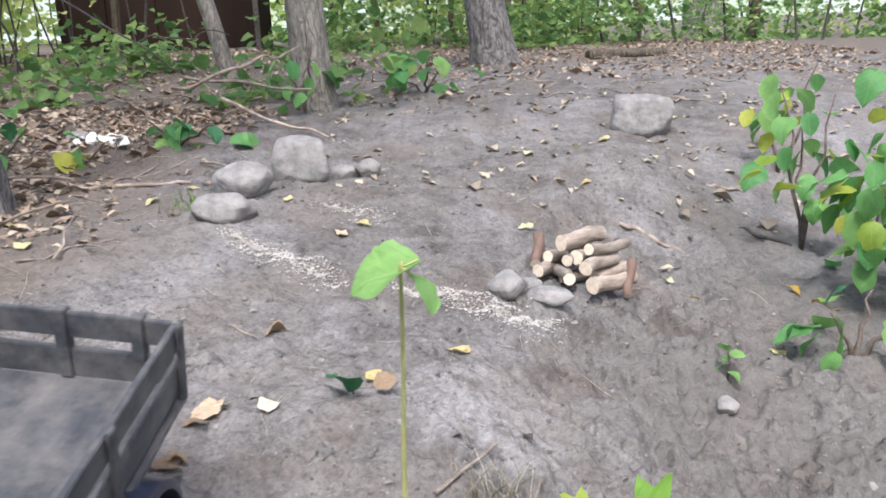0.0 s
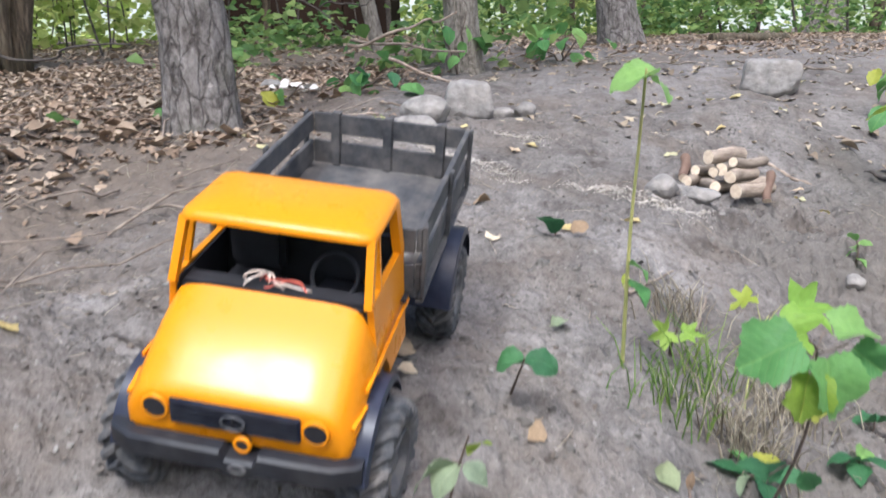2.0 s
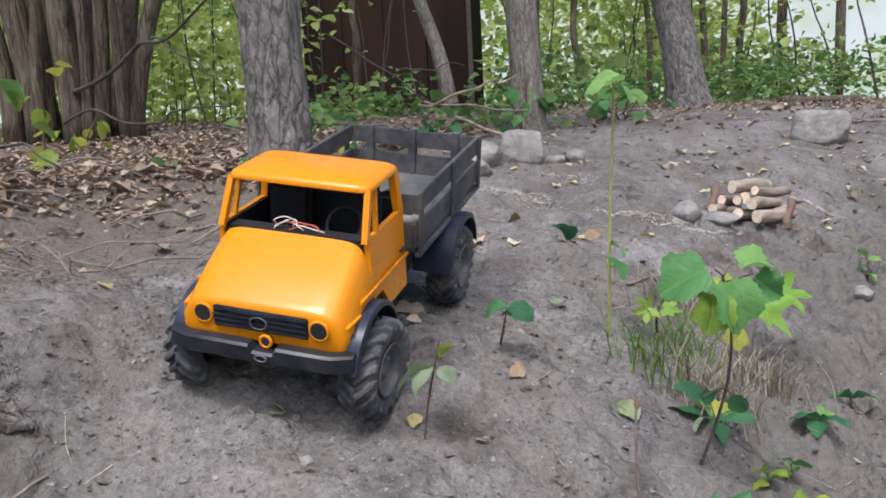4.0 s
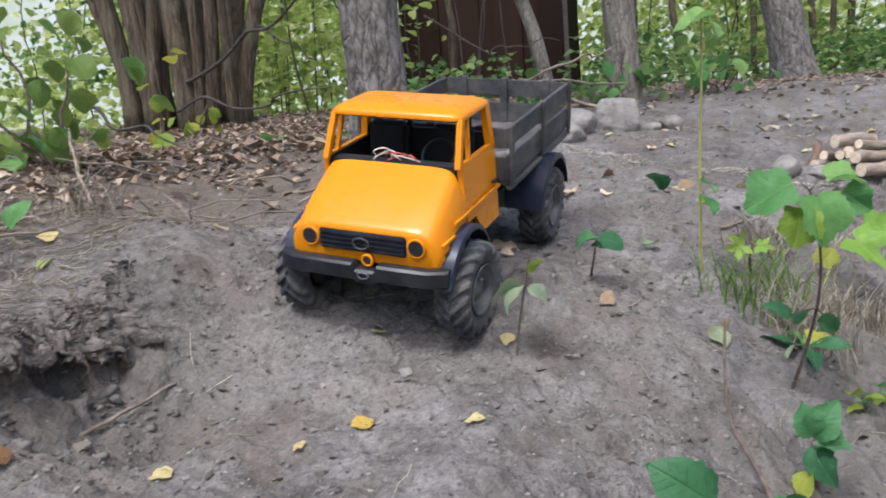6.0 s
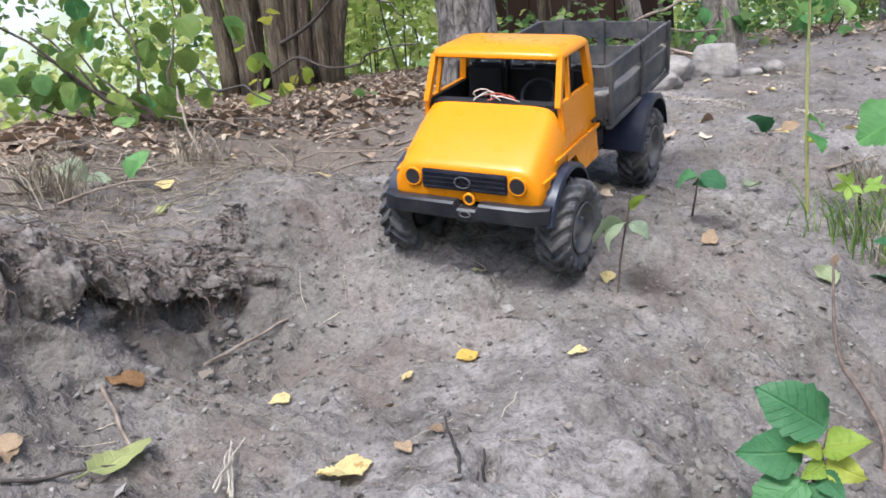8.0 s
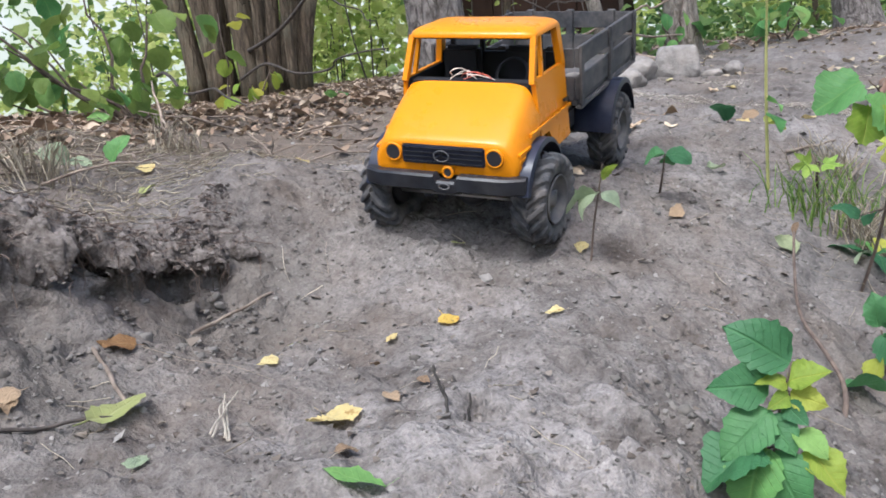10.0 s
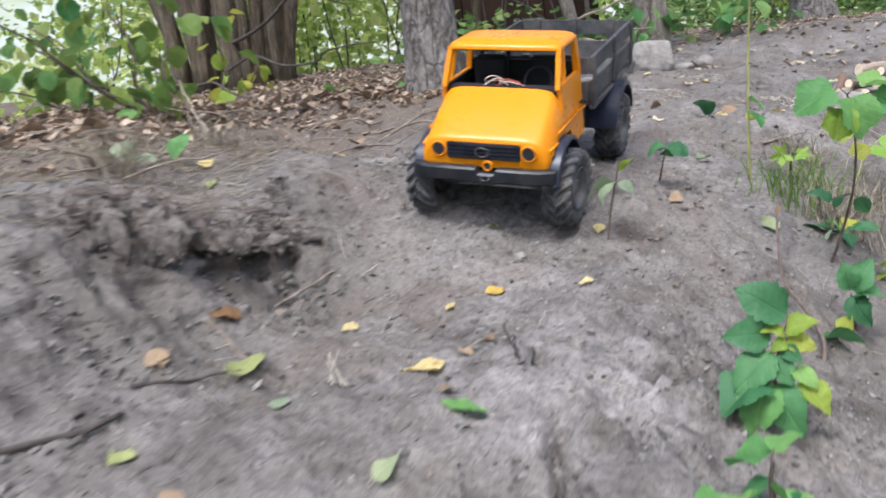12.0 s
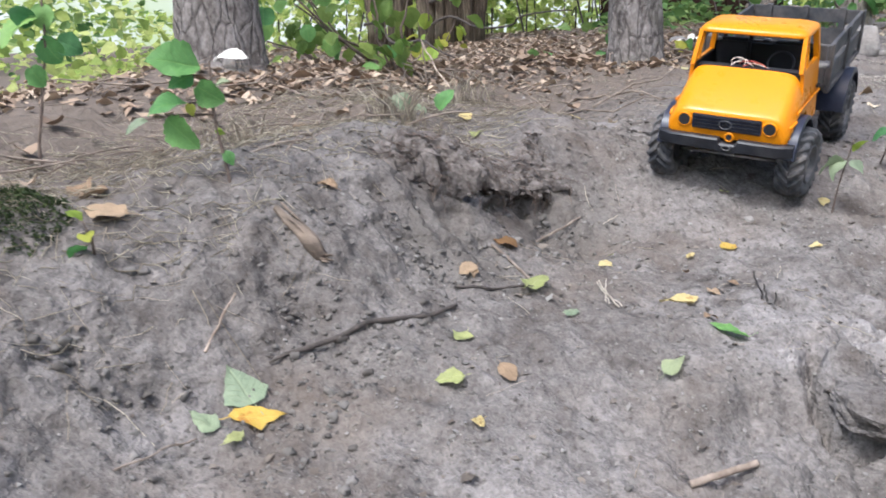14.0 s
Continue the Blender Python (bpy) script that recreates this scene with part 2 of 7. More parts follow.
LIME_ONE = leaf_material("yellowing_leaf", (0.22, 0.34, 0.05), (0.33, 0.41, 0.06), (0.46, 0.46, 0.08), 0.4, island=False)
OLIVE_ONE = leaf_material("olive_leaf", (0.12, 0.21, 0.045), (0.19, 0.28, 0.065), (0.28, 0.36, 0.09), 0.5, island=False)
YELLOW_ONE = leaf_material("yellow_leaf", (0.58, 0.46, 0.20), (0.62, 0.54, 0.28), (0.56, 0.54, 0.34), 0.2, island=False, blotch=(0.38, 0.24, 0.08))
GOLD_ONE = leaf_material("golden_leaf", (0.52, 0.34, 0.06), (0.58, 0.40, 0.08), (0.60, 0.43, 0.11), 0.2, island=False, blotch=(0.45, 0.22, 0.04))
CREAM_ONE = leaf_material("dry_pale_leaf", (0.52, 0.40, 0.28), (0.66, 0.53, 0.38), (0.72, 0.62, 0.48), 0.15, rough=0.8, island=False, blotch=(0.42, 0.29, 0.19))
TAN_ONE = leaf_material("dry_brown_leaf", (0.17, 0.115, 0.075), (0.26, 0.18, 0.115), (0.34, 0.25, 0.165), 0.12, rough=0.8, island=False)
PALE_LIME_ONE = leaf_material("pale_lime_leaf", (0.32, 0.35, 0.14), (0.38, 0.40, 0.17), (0.43, 0.43, 0.22), 0.2, island=False)
PALE_GREEN_ONE = leaf_material("pale_green_leaf", (0.22, 0.28, 0.19), (0.27, 0.33, 0.215), (0.31, 0.35, 0.20), 0.2, island=False)
RUST_ONE = leaf_material("rusty_leaf", (0.16, 0.085, 0.035), (0.22, 0.125, 0.055), (0.30, 0.18, 0.085), 0.15, rough=0.7, island=False)
MAPLE_ONE = leaf_material("lime_maple_leaf", (0.17, 0.33, 0.05), (0.22, 0.38, 0.06), (0.30, 0.42, 0.08), 0.35, island=False)
DRY = leaf_material("dry_leaf", (0.20, 0.155, 0.115), (0.32, 0.26, 0.195), (0.50, 0.43, 0.32), 0.1, rough=0.85)
LITTER = leaf_material("leaf_litter", (0.17, 0.118, 0.084), (0.31, 0.228, 0.168), (0.50, 0.405, 0.315), 0.1, rough=0.85)
FLAKE = leaf_material("bark_flake", (0.065, 0.052, 0.044), (0.125, 0.104, 0.088), (0.215, 0.185, 0.160), 0.0, rough=0.9)
STRAW = leaf_material("dry_grass", (0.17, 0.14, 0.105), (0.32, 0.275, 0.21), (0.50, 0.45, 0.36), 0.15, rough=0.8)
GRASS = leaf_material("grass_blade", (0.10, 0.20, 0.04), (0.18, 0.30, 0.06), (0.30, 0.38, 0.10), 0.3)
MOSS = leaf_material("moss", (0.018, 0.032, 0.010), (0.036, 0.055, 0.018), (0.070, 0.088, 0.030), 0.1, rough=0.9)
STEM = plain_material("green_stem", (0.24, 0.26, 0.09), (0.38, 0.36, 0.13), 30, 0.6)
BROWN_STEM = plain_material("brown_stem", (0.07, 0.05, 0.04), (0.16, 0.12, 0.095), 50, 0.8)
TWIG = plain_material("twig", (0.15, 0.115, 0.09), (0.34, 0.285, 0.235), 35, 0.9, bump=0.5, dist=0.003, vary=0.7)
DARK_TWIG = plain_material("dark_root", (0.03, 0.025, 0.022), (0.085, 0.07, 0.06), 60, 0.85, bump=0.6, dist=0.002)
PINE_BARK = bark_material("pine_bark", (0.05, 0.042, 0.038), (0.185, 0.168, 0.157), (0.32, 0.297, 0.283), 34)
SMOOTH_BARK = bark_material("smooth_bark", (0.10, 0.085, 0.07), (0.24, 0.215, 0.185), (0.36, 0.33, 0.29), 40, 0.22)
DARK_BARK = bark_material("dark_bark", (0.035, 0.028, 0.022), (0.105, 0.082, 0.058), (0.20, 0.16, 0.115), 34, 0.07)
STONE = plain_material("field_stone", (0.165, 0.155, 0.146), (0.295, 0.28, 0.267), 30, 0.9, spec=0.25, bump=0.8, dist=0.006, dust=0.5)
LOG_BARK = plain_material("branch_bark", (0.16, 0.125, 0.097), (0.41, 0.345, 0.285), 40, 0.9, bump=1.0, dist=0.003, stretch=(1, 1, 0.3), vary=0.6)
RED_BARK = plain_material("red_branch_bark", (0.10, 0.058, 0.042), (0.20, 0.13, 0.095), 40, 0.85, bump=0.5, dist=0.002, stretch=(1, 1, 0.3))
FRAYED = plain_material("frayed_root", (0.085, 0.066, 0.050), (0.215, 0.168, 0.130), 60, 0.9, bump=0.8, dist=0.003, stretch=(0.2, 1, 1))
PALE_STALK = plain_material("pale_stalk", (0.30, 0.27, 0.22), (0.46, 0.42, 0.35), 60, 0.85)
CHAR = plain_material("charred_stalk", (0.012, 0.011, 0.010), (0.05, 0.045, 0.04), 60, 0.9)
CUT_WOOD = plain_material("cut_wood", (0.58, 0.45, 0.32), (0.74, 0.62, 0.48), 80, 0.85)
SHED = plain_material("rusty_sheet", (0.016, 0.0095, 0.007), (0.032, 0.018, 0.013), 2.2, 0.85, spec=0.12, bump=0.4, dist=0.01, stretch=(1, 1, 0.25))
# white of the scraps, also painted on one sapling leaf that strong light whitens
SCRAP_AND_LIT_LEAF = plain_material("pale_scrap_and_lit_leaf", (0.6, 0.56, 0.5), (0.8, 0.78, 0.74), 30, 0.8)

ORANGE = Mat("orange_paint", 0.30, spec=0.22, coat=0.12)
ORANGE.p.inputs["Coat Roughness"].default_value = 0.12
ORANGE.color(ORANGE.mix(ORANGE.ramp(ORANGE.noise(14, 5), [(0.4, (0, 0, 0)), (0.8, (0.14, 0.14, 0.14))]), (0.67, 0.235, 0.0012), (0.63, 0.255, 0.018)))
ORANGE.rough(ORANGE.ramp(ORANGE.noise(30, 4), [(0.3, (0.24, 0.24, 0.24)), (0.8, (0.40, 0.40, 0.40))]))
ORANGE = ORANGE.m
BLACK = plain_material("black_plastic", (0.012, 0.013, 0.017), (0.024, 0.026, 0.032), 60, 0.34, spec=0.28, dust=0.05, bump=0.15, dist=0.0004)
NAVY = plain_material("blue_black_plastic", (0.014, 0.018, 0.036), (0.026, 0.032, 0.055), 60, 0.32, spec=0.28, dust=0.06, bump=0.1, dist=0.0004)
DARK = plain_material("dark_interior", (0.008, 0.008, 0.011), (0.016, 0.016, 0.02), 40, 0.7)
TYRE = plain_material("dusty_rubber", (0.034, 0.037, 0.043), (0.075, 0.079, 0.087), 70, 0.85, spec=0.3, dust=0.42, bump=0.4, dist=0.0008)
RIM = plain_material("dark_rim", (0.04, 0.043, 0.052), (0.08, 0.083, 0.09), 50, 0.5, dust=0.5)
BED = plain_material("grey_bed_board", (0.026, 0.028, 0.034), (0.062, 0.063, 0.068), 45, 0.75, dust=0.35, bump=0.5, dist=0.0008, stretch=(1, 0.25, 1))
STEEL = plain_material("dull_steel", (0.30, 0.30, 0.31), (0.48, 0.48, 0.48), 60, 0.45, metal=0.9, dust=0.5)
WIRE = plain_material("pale_wire", (0.62, 0.50, 0.42), (0.80, 0.70, 0.62), 40, 0.5)
RED_WIRE = plain_material("red_wire", (0.42, 0.07, 0.05), (0.55, 0.13, 0.09), 40, 0.5)

# ---- mesh helpers ----


def mesh_of(name, verts, faces, mat, smooth=True):
    """A mesh from arrays of places and of triangles or quads."""
    verts, faces = np.asarray(verts, np.float32), np.asarray(faces, np.int32)
    me = bpy.data.meshes.new(name)
    me.vertices.add(len(verts))
    me.vertices.foreach_set("co", verts.ravel())
    k = faces.shape[1]
    me.loops.add(faces.size)
    me.loops.foreach_set("vertex_index", faces.ravel())
    me.polygons.add(len(faces))
    me.polygons.foreach_set("loop_start", np.arange(0, faces.size, k, dtype=np.int32))
    me.polygons.foreach_set("use_smooth", np.full(len(faces), smooth))
    me.update(calc_edges=True)
    me.validate()
    me.materials.append(mat)
    return me


def put_mesh(name, me, parent=None, label="", m=None):
    ob = new(name, me)
    if parent:
        ob.parent = parent
    if m is not None:
        # dark liner added over the orange inside, to keep the cab dark
        ob.matrix_basis = m
    return tagged(ob, label)


def part(name, bm, mat, parent=None, label="", smooth=True, bevel=0.0):
    """Links a bmesh as one mesh object, a part of its parent."""
    if bevel:
        bmesh.ops.bevel(bm, geom=[e for e in bm.edges if len(e.link_faces) == 2 and e.calc_face_angle(0) > 0.5], offset=bevel, segments=2, affect="EDGES", clamp_overlap=True)
    bmesh.ops.recalc_face_normals(bm, faces=bm.faces)
    me = bpy.data.meshes.new(name)
    bm.to_mesh(me)
    bm.free()
    me.materials.append(mat)
    me.polygons.foreach_set("use_smooth", np.full(len(me.polygons), smooth))
    if smooth:
        me.set_sharp_from_angle(angle=radians(38))
    return put_mesh(name, me, parent, label)


def box(x0, x1, y0, y1, z0, z1, m=None, bm=None):
    bm = bm or bmesh.new()
    got = bmesh.ops.create_cube(bm, size=1.0)["verts"]
    for v in got:
        v.co = Vector(((x0 + x1) / 2 + v.co.x * (x1 - x0), (y0 + y1) / 2 + v.co.y * (y1 - y0), (z0 + z1) / 2 + v.co.z * (z1 - z0)))
        if m is not None:
            v.co = m @ v.co
    return bm


def bar(a, b, w, d, bm=None):
    """A square bar from a to b, w wide along x and d deep."""
    a, b = Vector(a), Vector(b)
    way = (b - a).normalized()
    side = Vector((1, 0, 0)) - way * way.x
    if side.length < 1e-3:
        side = Vector((0, 1, 0)) - way * way.y
    side.normalize()
    up = way.cross(side)
    bm = bm or bmesh.new()
    vs = [bm.verts.new(p + side * sx * w / 2 + up * sy * d / 2) for p in (a, b) for sx, sy in ((-1, -1), (1, -1), (1, 1), (-1, 1))]
    for f in ((3, 2, 1, 0), (4, 5, 6, 7), (0, 1, 5, 4), (1, 2, 6, 5), (2, 3, 7, 6), (3, 0, 4, 7)):
        bm.faces.new([vs[i] for i in f])
    return bm


def tube_arrays(points, radii, sides=8, cap=True, wobble=0.0, seed=0):
    """A tapered tube along points, as arrays of places and triangles."""
    pts = [Vector(p) for p in points]
    rnd = random.Random(seed)
    verts, faces = [], []
    ref = None
    for i, p in enumerate(pts):
        way = (pts[min(i + 1, len(pts) - 1)] - pts[max(i - 1, 0)]).normalized()
        if ref is None:
            ref = way.orthogonal().normalized()
        ref = (ref - way * ref.dot(way)).normalized()
        other = way.cross(ref)
        for k in range(sides):
            a = 2 * math.pi * k / sides
            r = radii[i] * (1 + wobble * (rnd.random() - 0.5))
            verts.append(p + (ref * math.cos(a) + other * math.sin(a)) * r)
    for i in range(len(pts) - 1):
        for k in range(sides):
            a, b = i * sides + k, i * sides + (k + 1) % sides
            faces += [(a, b, b + sides), (a, b + sides, a + sides)]
    if cap:
        for base, p, turn in ((0, pts[0], 1), ((len(pts) - 1) * sides, pts[-1], 0)):
            verts.append(p)
            c = len(verts) - 1
            for k in range(sides):
                a, b = base + k, base + (k + 1) % sides
                faces.append((c, b, a) if turn else (c, a, b))
    return np.array([tuple(v) for v in verts]), np.array(faces)


def bent(a, b, sag=0.05, n=6, seed=0):
    """Points of a crooked line from a to b."""
    rnd = random.Random(seed)
    a, b = Vector(a), Vector(b)
    far = (b - a).length
    return [a.lerp(b, i / (n - 1)) + (Vector([rnd.uniform(-1, 1) for _ in range(3)]) * sag * far if 0 < i < n - 1 else Vector()) for i in range(n)]


def eased(points, times=2):
    """The same line with its corners rounded."""
    for _ in range(times):
        p = [Vector(q) for q in points]
        points = [p[0]] + [q for a, b in zip(p, p[1:]) for q in (a.lerp(b, 0.25), a.lerp(b, 0.75))] + [p[-1]]
    return points


def twig_mesh(name, a, b, r0, r1, mat, sag=0.05, n=6, sides=6, seed=0):
    pts = eased(bent(a, b, sag, n, seed))
    n = len(pts)
    v, f = tube_arrays(pts, [r0 + (r1 - r0) * i / (n - 1) for i in range(n)], sides)
    return mesh_of(name, v, f, mat)


def merged(arrays):
    vs, fs, k = [], [], 0
    for v, f in arrays:
        vs.append(v)
        fs.append(f + k)
        k += len(v)
    return np.concatenate(vs), np.concatenate(fs)


def turns(rng, n, tilt, lean=0.0):
    """Turns at random about the upright, tilted about a level axis by about `tilt` degrees."""
    yaw, t, ax = rng.uniform(0, 2 * math.pi, n), np.radians(lean + tilt * rng.standard_normal(n)), rng.uniform(0, 2 * math.pi, n)
    cz, sz, ct, st = np.cos(yaw), np.sin(yaw), np.cos(t), np.sin(t)
    rz = np.zeros((n, 3, 3))
    rz[:, 0, 0], rz[:, 0, 1], rz[:, 1, 0], rz[:, 1, 1], rz[:, 2, 2] = cz, -sz, sz, cz, 1
    kx, ky = np.cos(ax), np.sin(ax)
    rt = np.zeros((n, 3, 3))
    rt[:, 0, 0], rt[:, 0, 1], rt[:, 0, 2] = ct + kx * kx * (1 - ct), kx * ky * (1 - ct), ky * st
    rt[:, 1, 0], rt[:, 1, 1], rt[:, 1, 2] = kx * ky * (1 - ct), ct + ky * ky * (1 - ct), -kx * st
    rt[:, 2, 0], rt[:, 2, 1], rt[:, 2, 2] = -ky * st, kx * st, ct
    return rt @ rz


def scattered(shapes, places, rots, sizes, rng):
    """Many copies of a few small shapes as one pair of arrays."""
    out = []
    which = rng.integers(0, len(shapes), len(places))
    for k, (v, f) in enumerate(shapes):
        sel = which == k
        m = int(sel.sum())
        if not m:
            continue
        vv = np.einsum("nij,vj->nvi", rots[sel], v) * sizes[sel][:, None, None] + places[sel][:, None]
        ff = f[None] + (np.arange(m) * len(v))[:, None, None]
        out.append((vv.reshape(-1, 3), ff.reshape(-1, 3)))
    return merged(out)


def leaf_shape(kind, fold=0.25, curl=0.3, seed=0, n=7):
    """A leaf 1 long from its stalk at the origin along y: places and triangles, folded along the midrib and curled."""
    rnd = random.Random(seed)
    verts, faces = [], []
    if kind == "maple":
        tips = [(-160, 0.26), (-135, 0.36), (-112, 0.50), (-90, 0.34), (-78, 0.30), (-62, 0.50), (-52, 0.62), (-40, 0.46), (-26, 0.30), (-14, 0.50), (0, 0.68), (14, 0.50), (26, 0.30), (40, 0.46), (52, 0.62), (62, 0.50), (78, 0.30), (90, 0.34), (112, 0.50), (135, 0.36), (160, 0.26), (180, 0.10)]
        verts.append((0, 0.36, 0))
        k = len(tips)
        for ring in (0.5, 1.0):
            for a, r in tips:
                r *= rnd.uniform(0.94, 1.06) * ring
                verts.append((math.sin(radians(a)) * r, 0.36 + math.cos(radians(a)) * r, 0))
        faces = [(0, 1 + (i + 1) % k, 1 + i) for i in range(k)]
        for i in range(k):
            p, q = 1 + i, 1 + (i + 1) % k
            faces += [(p, q, q + k), (p, q + k, p + k)]
    elif kind == "lobed":
        k = 44
        verts.append((0, 0.42, 0))
        for ring in (0.5, 1.0):
            for i in range(k):
                a = 2 * math.pi * i / k
                r = 0.47 + 0.09 * math.cos(a) + 0.045 * math.cos(6 * a) + (0.035 * (i % 2) + rnd.uniform(-0.02, 0.02)) * (ring > 0.9)
                r -= 0.16 * math.exp(-(((a - math.pi) / 0.35) ** 2))
                verts.append((math.sin(a) * r * 0.98 * ring, 0.42 + math.cos(a) * r * ring, 0))
        faces = [(0, 1 + (i + 1) % k, 1 + i) for i in range(k)]
        for i in range(k):
            p, q = 1 + i, 1 + (i + 1) % k
            faces += [(p, q, q + k), (p, q + k, p + k)]
    else:
        for i in range(n + 1):
            t = i / n
            if kind == "birch":
                w = 0.42 * min(t / 0.32, 1) ** 0.7 * (1 - max(0, (t - 0.32) / 0.68)) ** 0.8
            elif kind == "round":
                w = 0.46 * math.sin(math.pi * min(1, t * 0.93 + 0.05)) ** 0.6
            elif kind == "long":
                w = 0.20 * math.sin(math.pi * t) ** 0.8
            else:
                w = 0.36 * math.sin(math.pi * t ** 0.8) ** 0.85
            w *= rnd.uniform(0.92, 1.08)
            jag = 0.0 if n < 6 else 0.026 * (i % 2) * (0 < i < n)
            verts += [(-w - jag, t - 0.02, 0), (0, t, 0), (w + jag, t - 0.02, 0)]
        for i in range(n):
            a = 3 * i
            for p, q in ((a, a + 1), (a + 1, a + 2)):
                faces += [(p, q, q + 3), (p, q + 3, p + 3)]
    ph = rnd.uniform(0, 6)
    out = [(x, y, fold * abs(x) - curl * (y - 0.3) ** 2 * 0.7 + 0.07 * math.sin(7 * x + 5 * y + ph)) for x, y, _ in verts]
    return np.array(out, float), np.array(faces)


def small_leaf(kind="ovate", seed=0):
    return leaf_shape(kind, 0.3, 0.4, seed, 3)


def lump(seed, rough=0.25, level=2, squash=(1, 1, 1)):
    """An uneven clod of radius about 1: places and triangles."""
    bm = bmesh.new()
    bmesh.ops.create_icosphere(bm, subdivisions=level, radius=1.0)
    off = Vector((seed * 7.3, seed * 3.1, seed * 1.7))
    v = np.array([tuple(p.co * (1 + rough * noise.noise(p.co * 1.3 + off) * 1.6 + rough * 0.5 * noise.noise(p.co * 3.4 + off))) for p in bm.verts]) * np.array(squash)
    f = np.array([[w.index for w in t.verts] for t in bm.faces])
    bm.free()
    return v, f

# ---- ground ----


def s_step(v):
    return 1 / (1 + np.exp(-np.clip(v, -40, 40)))


def soft_rise(v, k):
    return k * np.logaddexp(0, v / k)


def lattice(ix, iy, seed):
    h = (ix * 374761393 + iy * 668265263 + seed * 974711) & 0xFFFFFFFF
    h = ((h ^ (h >> 13)) * 1274126177) & 0xFFFFFFFF
    return ((h ^ (h >> 16)) & 0xFFFF) / 65535.0


def value_noise(x, y, seed):
    ix, iy = np.floor(x).astype(np.int64), np.floor(y).astype(np.int64)
    fx, fy = x - ix, y - iy
    fx, fy = fx * fx * (3 - 2 * fx), fy * fy * (3 - 2 * fy)
    a, b = lattice(ix, iy, seed), lattice(ix + 1, iy, seed)
    c, d = lattice(ix, iy + 1, seed), lattice(ix + 1, iy + 1, seed)
    return (a + (b - a) * fx) * (1 - fy) + (c + (d - c) * fx) * fy - 0.5


# rises and hollows of the slope: x, y, height, radius
SWELLS = [
    (0.6, -0.3, -0.195, 0.45), (-0.8, 3.1, -0.035, 0.45), (-1.6, 0.6, 0.209, 0.28), (-0.5, 0.7, 0.067, 0.28), (0.5, 0.7, -0.105, 0.28),
    (-0.1, -0.9, -0.137, 0.28), (-1.5, 1.5, 0.072, 0.28), (1.0, -0.9, -0.138, 0.28), (0.7, 2.0, -0.085, 0.28), (-0.2, 2.5, -0.057, 0.28),
    (-1.7, -0.9, 0.03, 0.28), (1.1, 0.3, -0.063, 0.28), (0.2, 1.7, -0.031, 0.28), (-0.8, 1.4, 0.027, 0.28), (-1.0, 0.4, 0.101, 0.18),
    (-0.8, -0.7, -0.06, 0.18), (1.0, 2.4, -0.083, 0.18), (0.4, -0.9, -0.097, 0.18),
]
HUMPS = [
    (0.2, 0.3, -0.058, 0.18), (-1.2, -0.1, -0.073, 0.18), (-1.7, 1.1, 0.063, 0.18), (-1.2, -0.5, -0.054, 0.18), (-0.1, 1.1, 0.03, 0.18),
    (0.2, 2.7, -0.029, 0.18), (0.4, 1.2, -0.069, 0.12), (-0.7, 0.1, -0.08, 0.12), (-1.7, 0.3, 0.077, 0.12), (-0.7, 0.3, 0.062, 0.12),
    (0.1, -0.0, -0.032, 0.12), (-1.3, 0.4, 0.073, 0.12), (0.6, 1.5, -0.027, 0.12), (-0.9, 0.1, -0.08, 0.12), (-0.9, -0.9, -0.047, 0.12),
    (-0.135, -0.285, 0.028, 0.035), (-0.3, 0.4, 0.034, 0.12), (-0.2, -0.2, 0.032, 0.12), (0.5, 2.4, 0.031, 0.12), (-0.53, 0.31, 0.012, 0.06), (-0.50, 0.63, 0.008, 0.08),
    (-0.34, 0.57, -0.009, 0.10), (-0.37, 0.12, -0.022, 0.10), (-0.24, 0.12, 0.015, 0.10), (-0.52, -0.04, 0.008, 0.10), (-0.38, -0.13, -0.021, 0.10), (-0.56, 0.19, -0.018, 0.10), (-0.63, -0.13, 0.003, 0.10), (-0.26, 0.34, -0.016, 0.10), (-0.56, -0.23, -0.003, 0.10), (-0.47, -0.28, 0.013, 0.10), (-0.55, -0.42, 0.016, 0.10), (-0.53, -0.50, -0.007, 0.10), (-0.68, -0.70, 0.003, 0.10), (-0.31, -0.36, 0.010, 0.10), (-0.15, 0.49, 0.006, 0.10), (-0.52, 0.49, -0.006, 0.10), (-0.52, 0.63, 0.003, 0.10), (-0.12, 1.10, -0.004, 0.10), (-0.23, 0.97, 0.006, 0.10), (0.26, 1.54, 0.011, 0.10), (0.06, 1.49, 0.009, 0.10),
]


def bank_edge(y):
    return -0.70 - 0.035 * s_step((-0.24 - y) / 0.05) - 0.07 * s_step((-0.52 - y) / 0.06) + 0.015 * np.sin(y * 9)


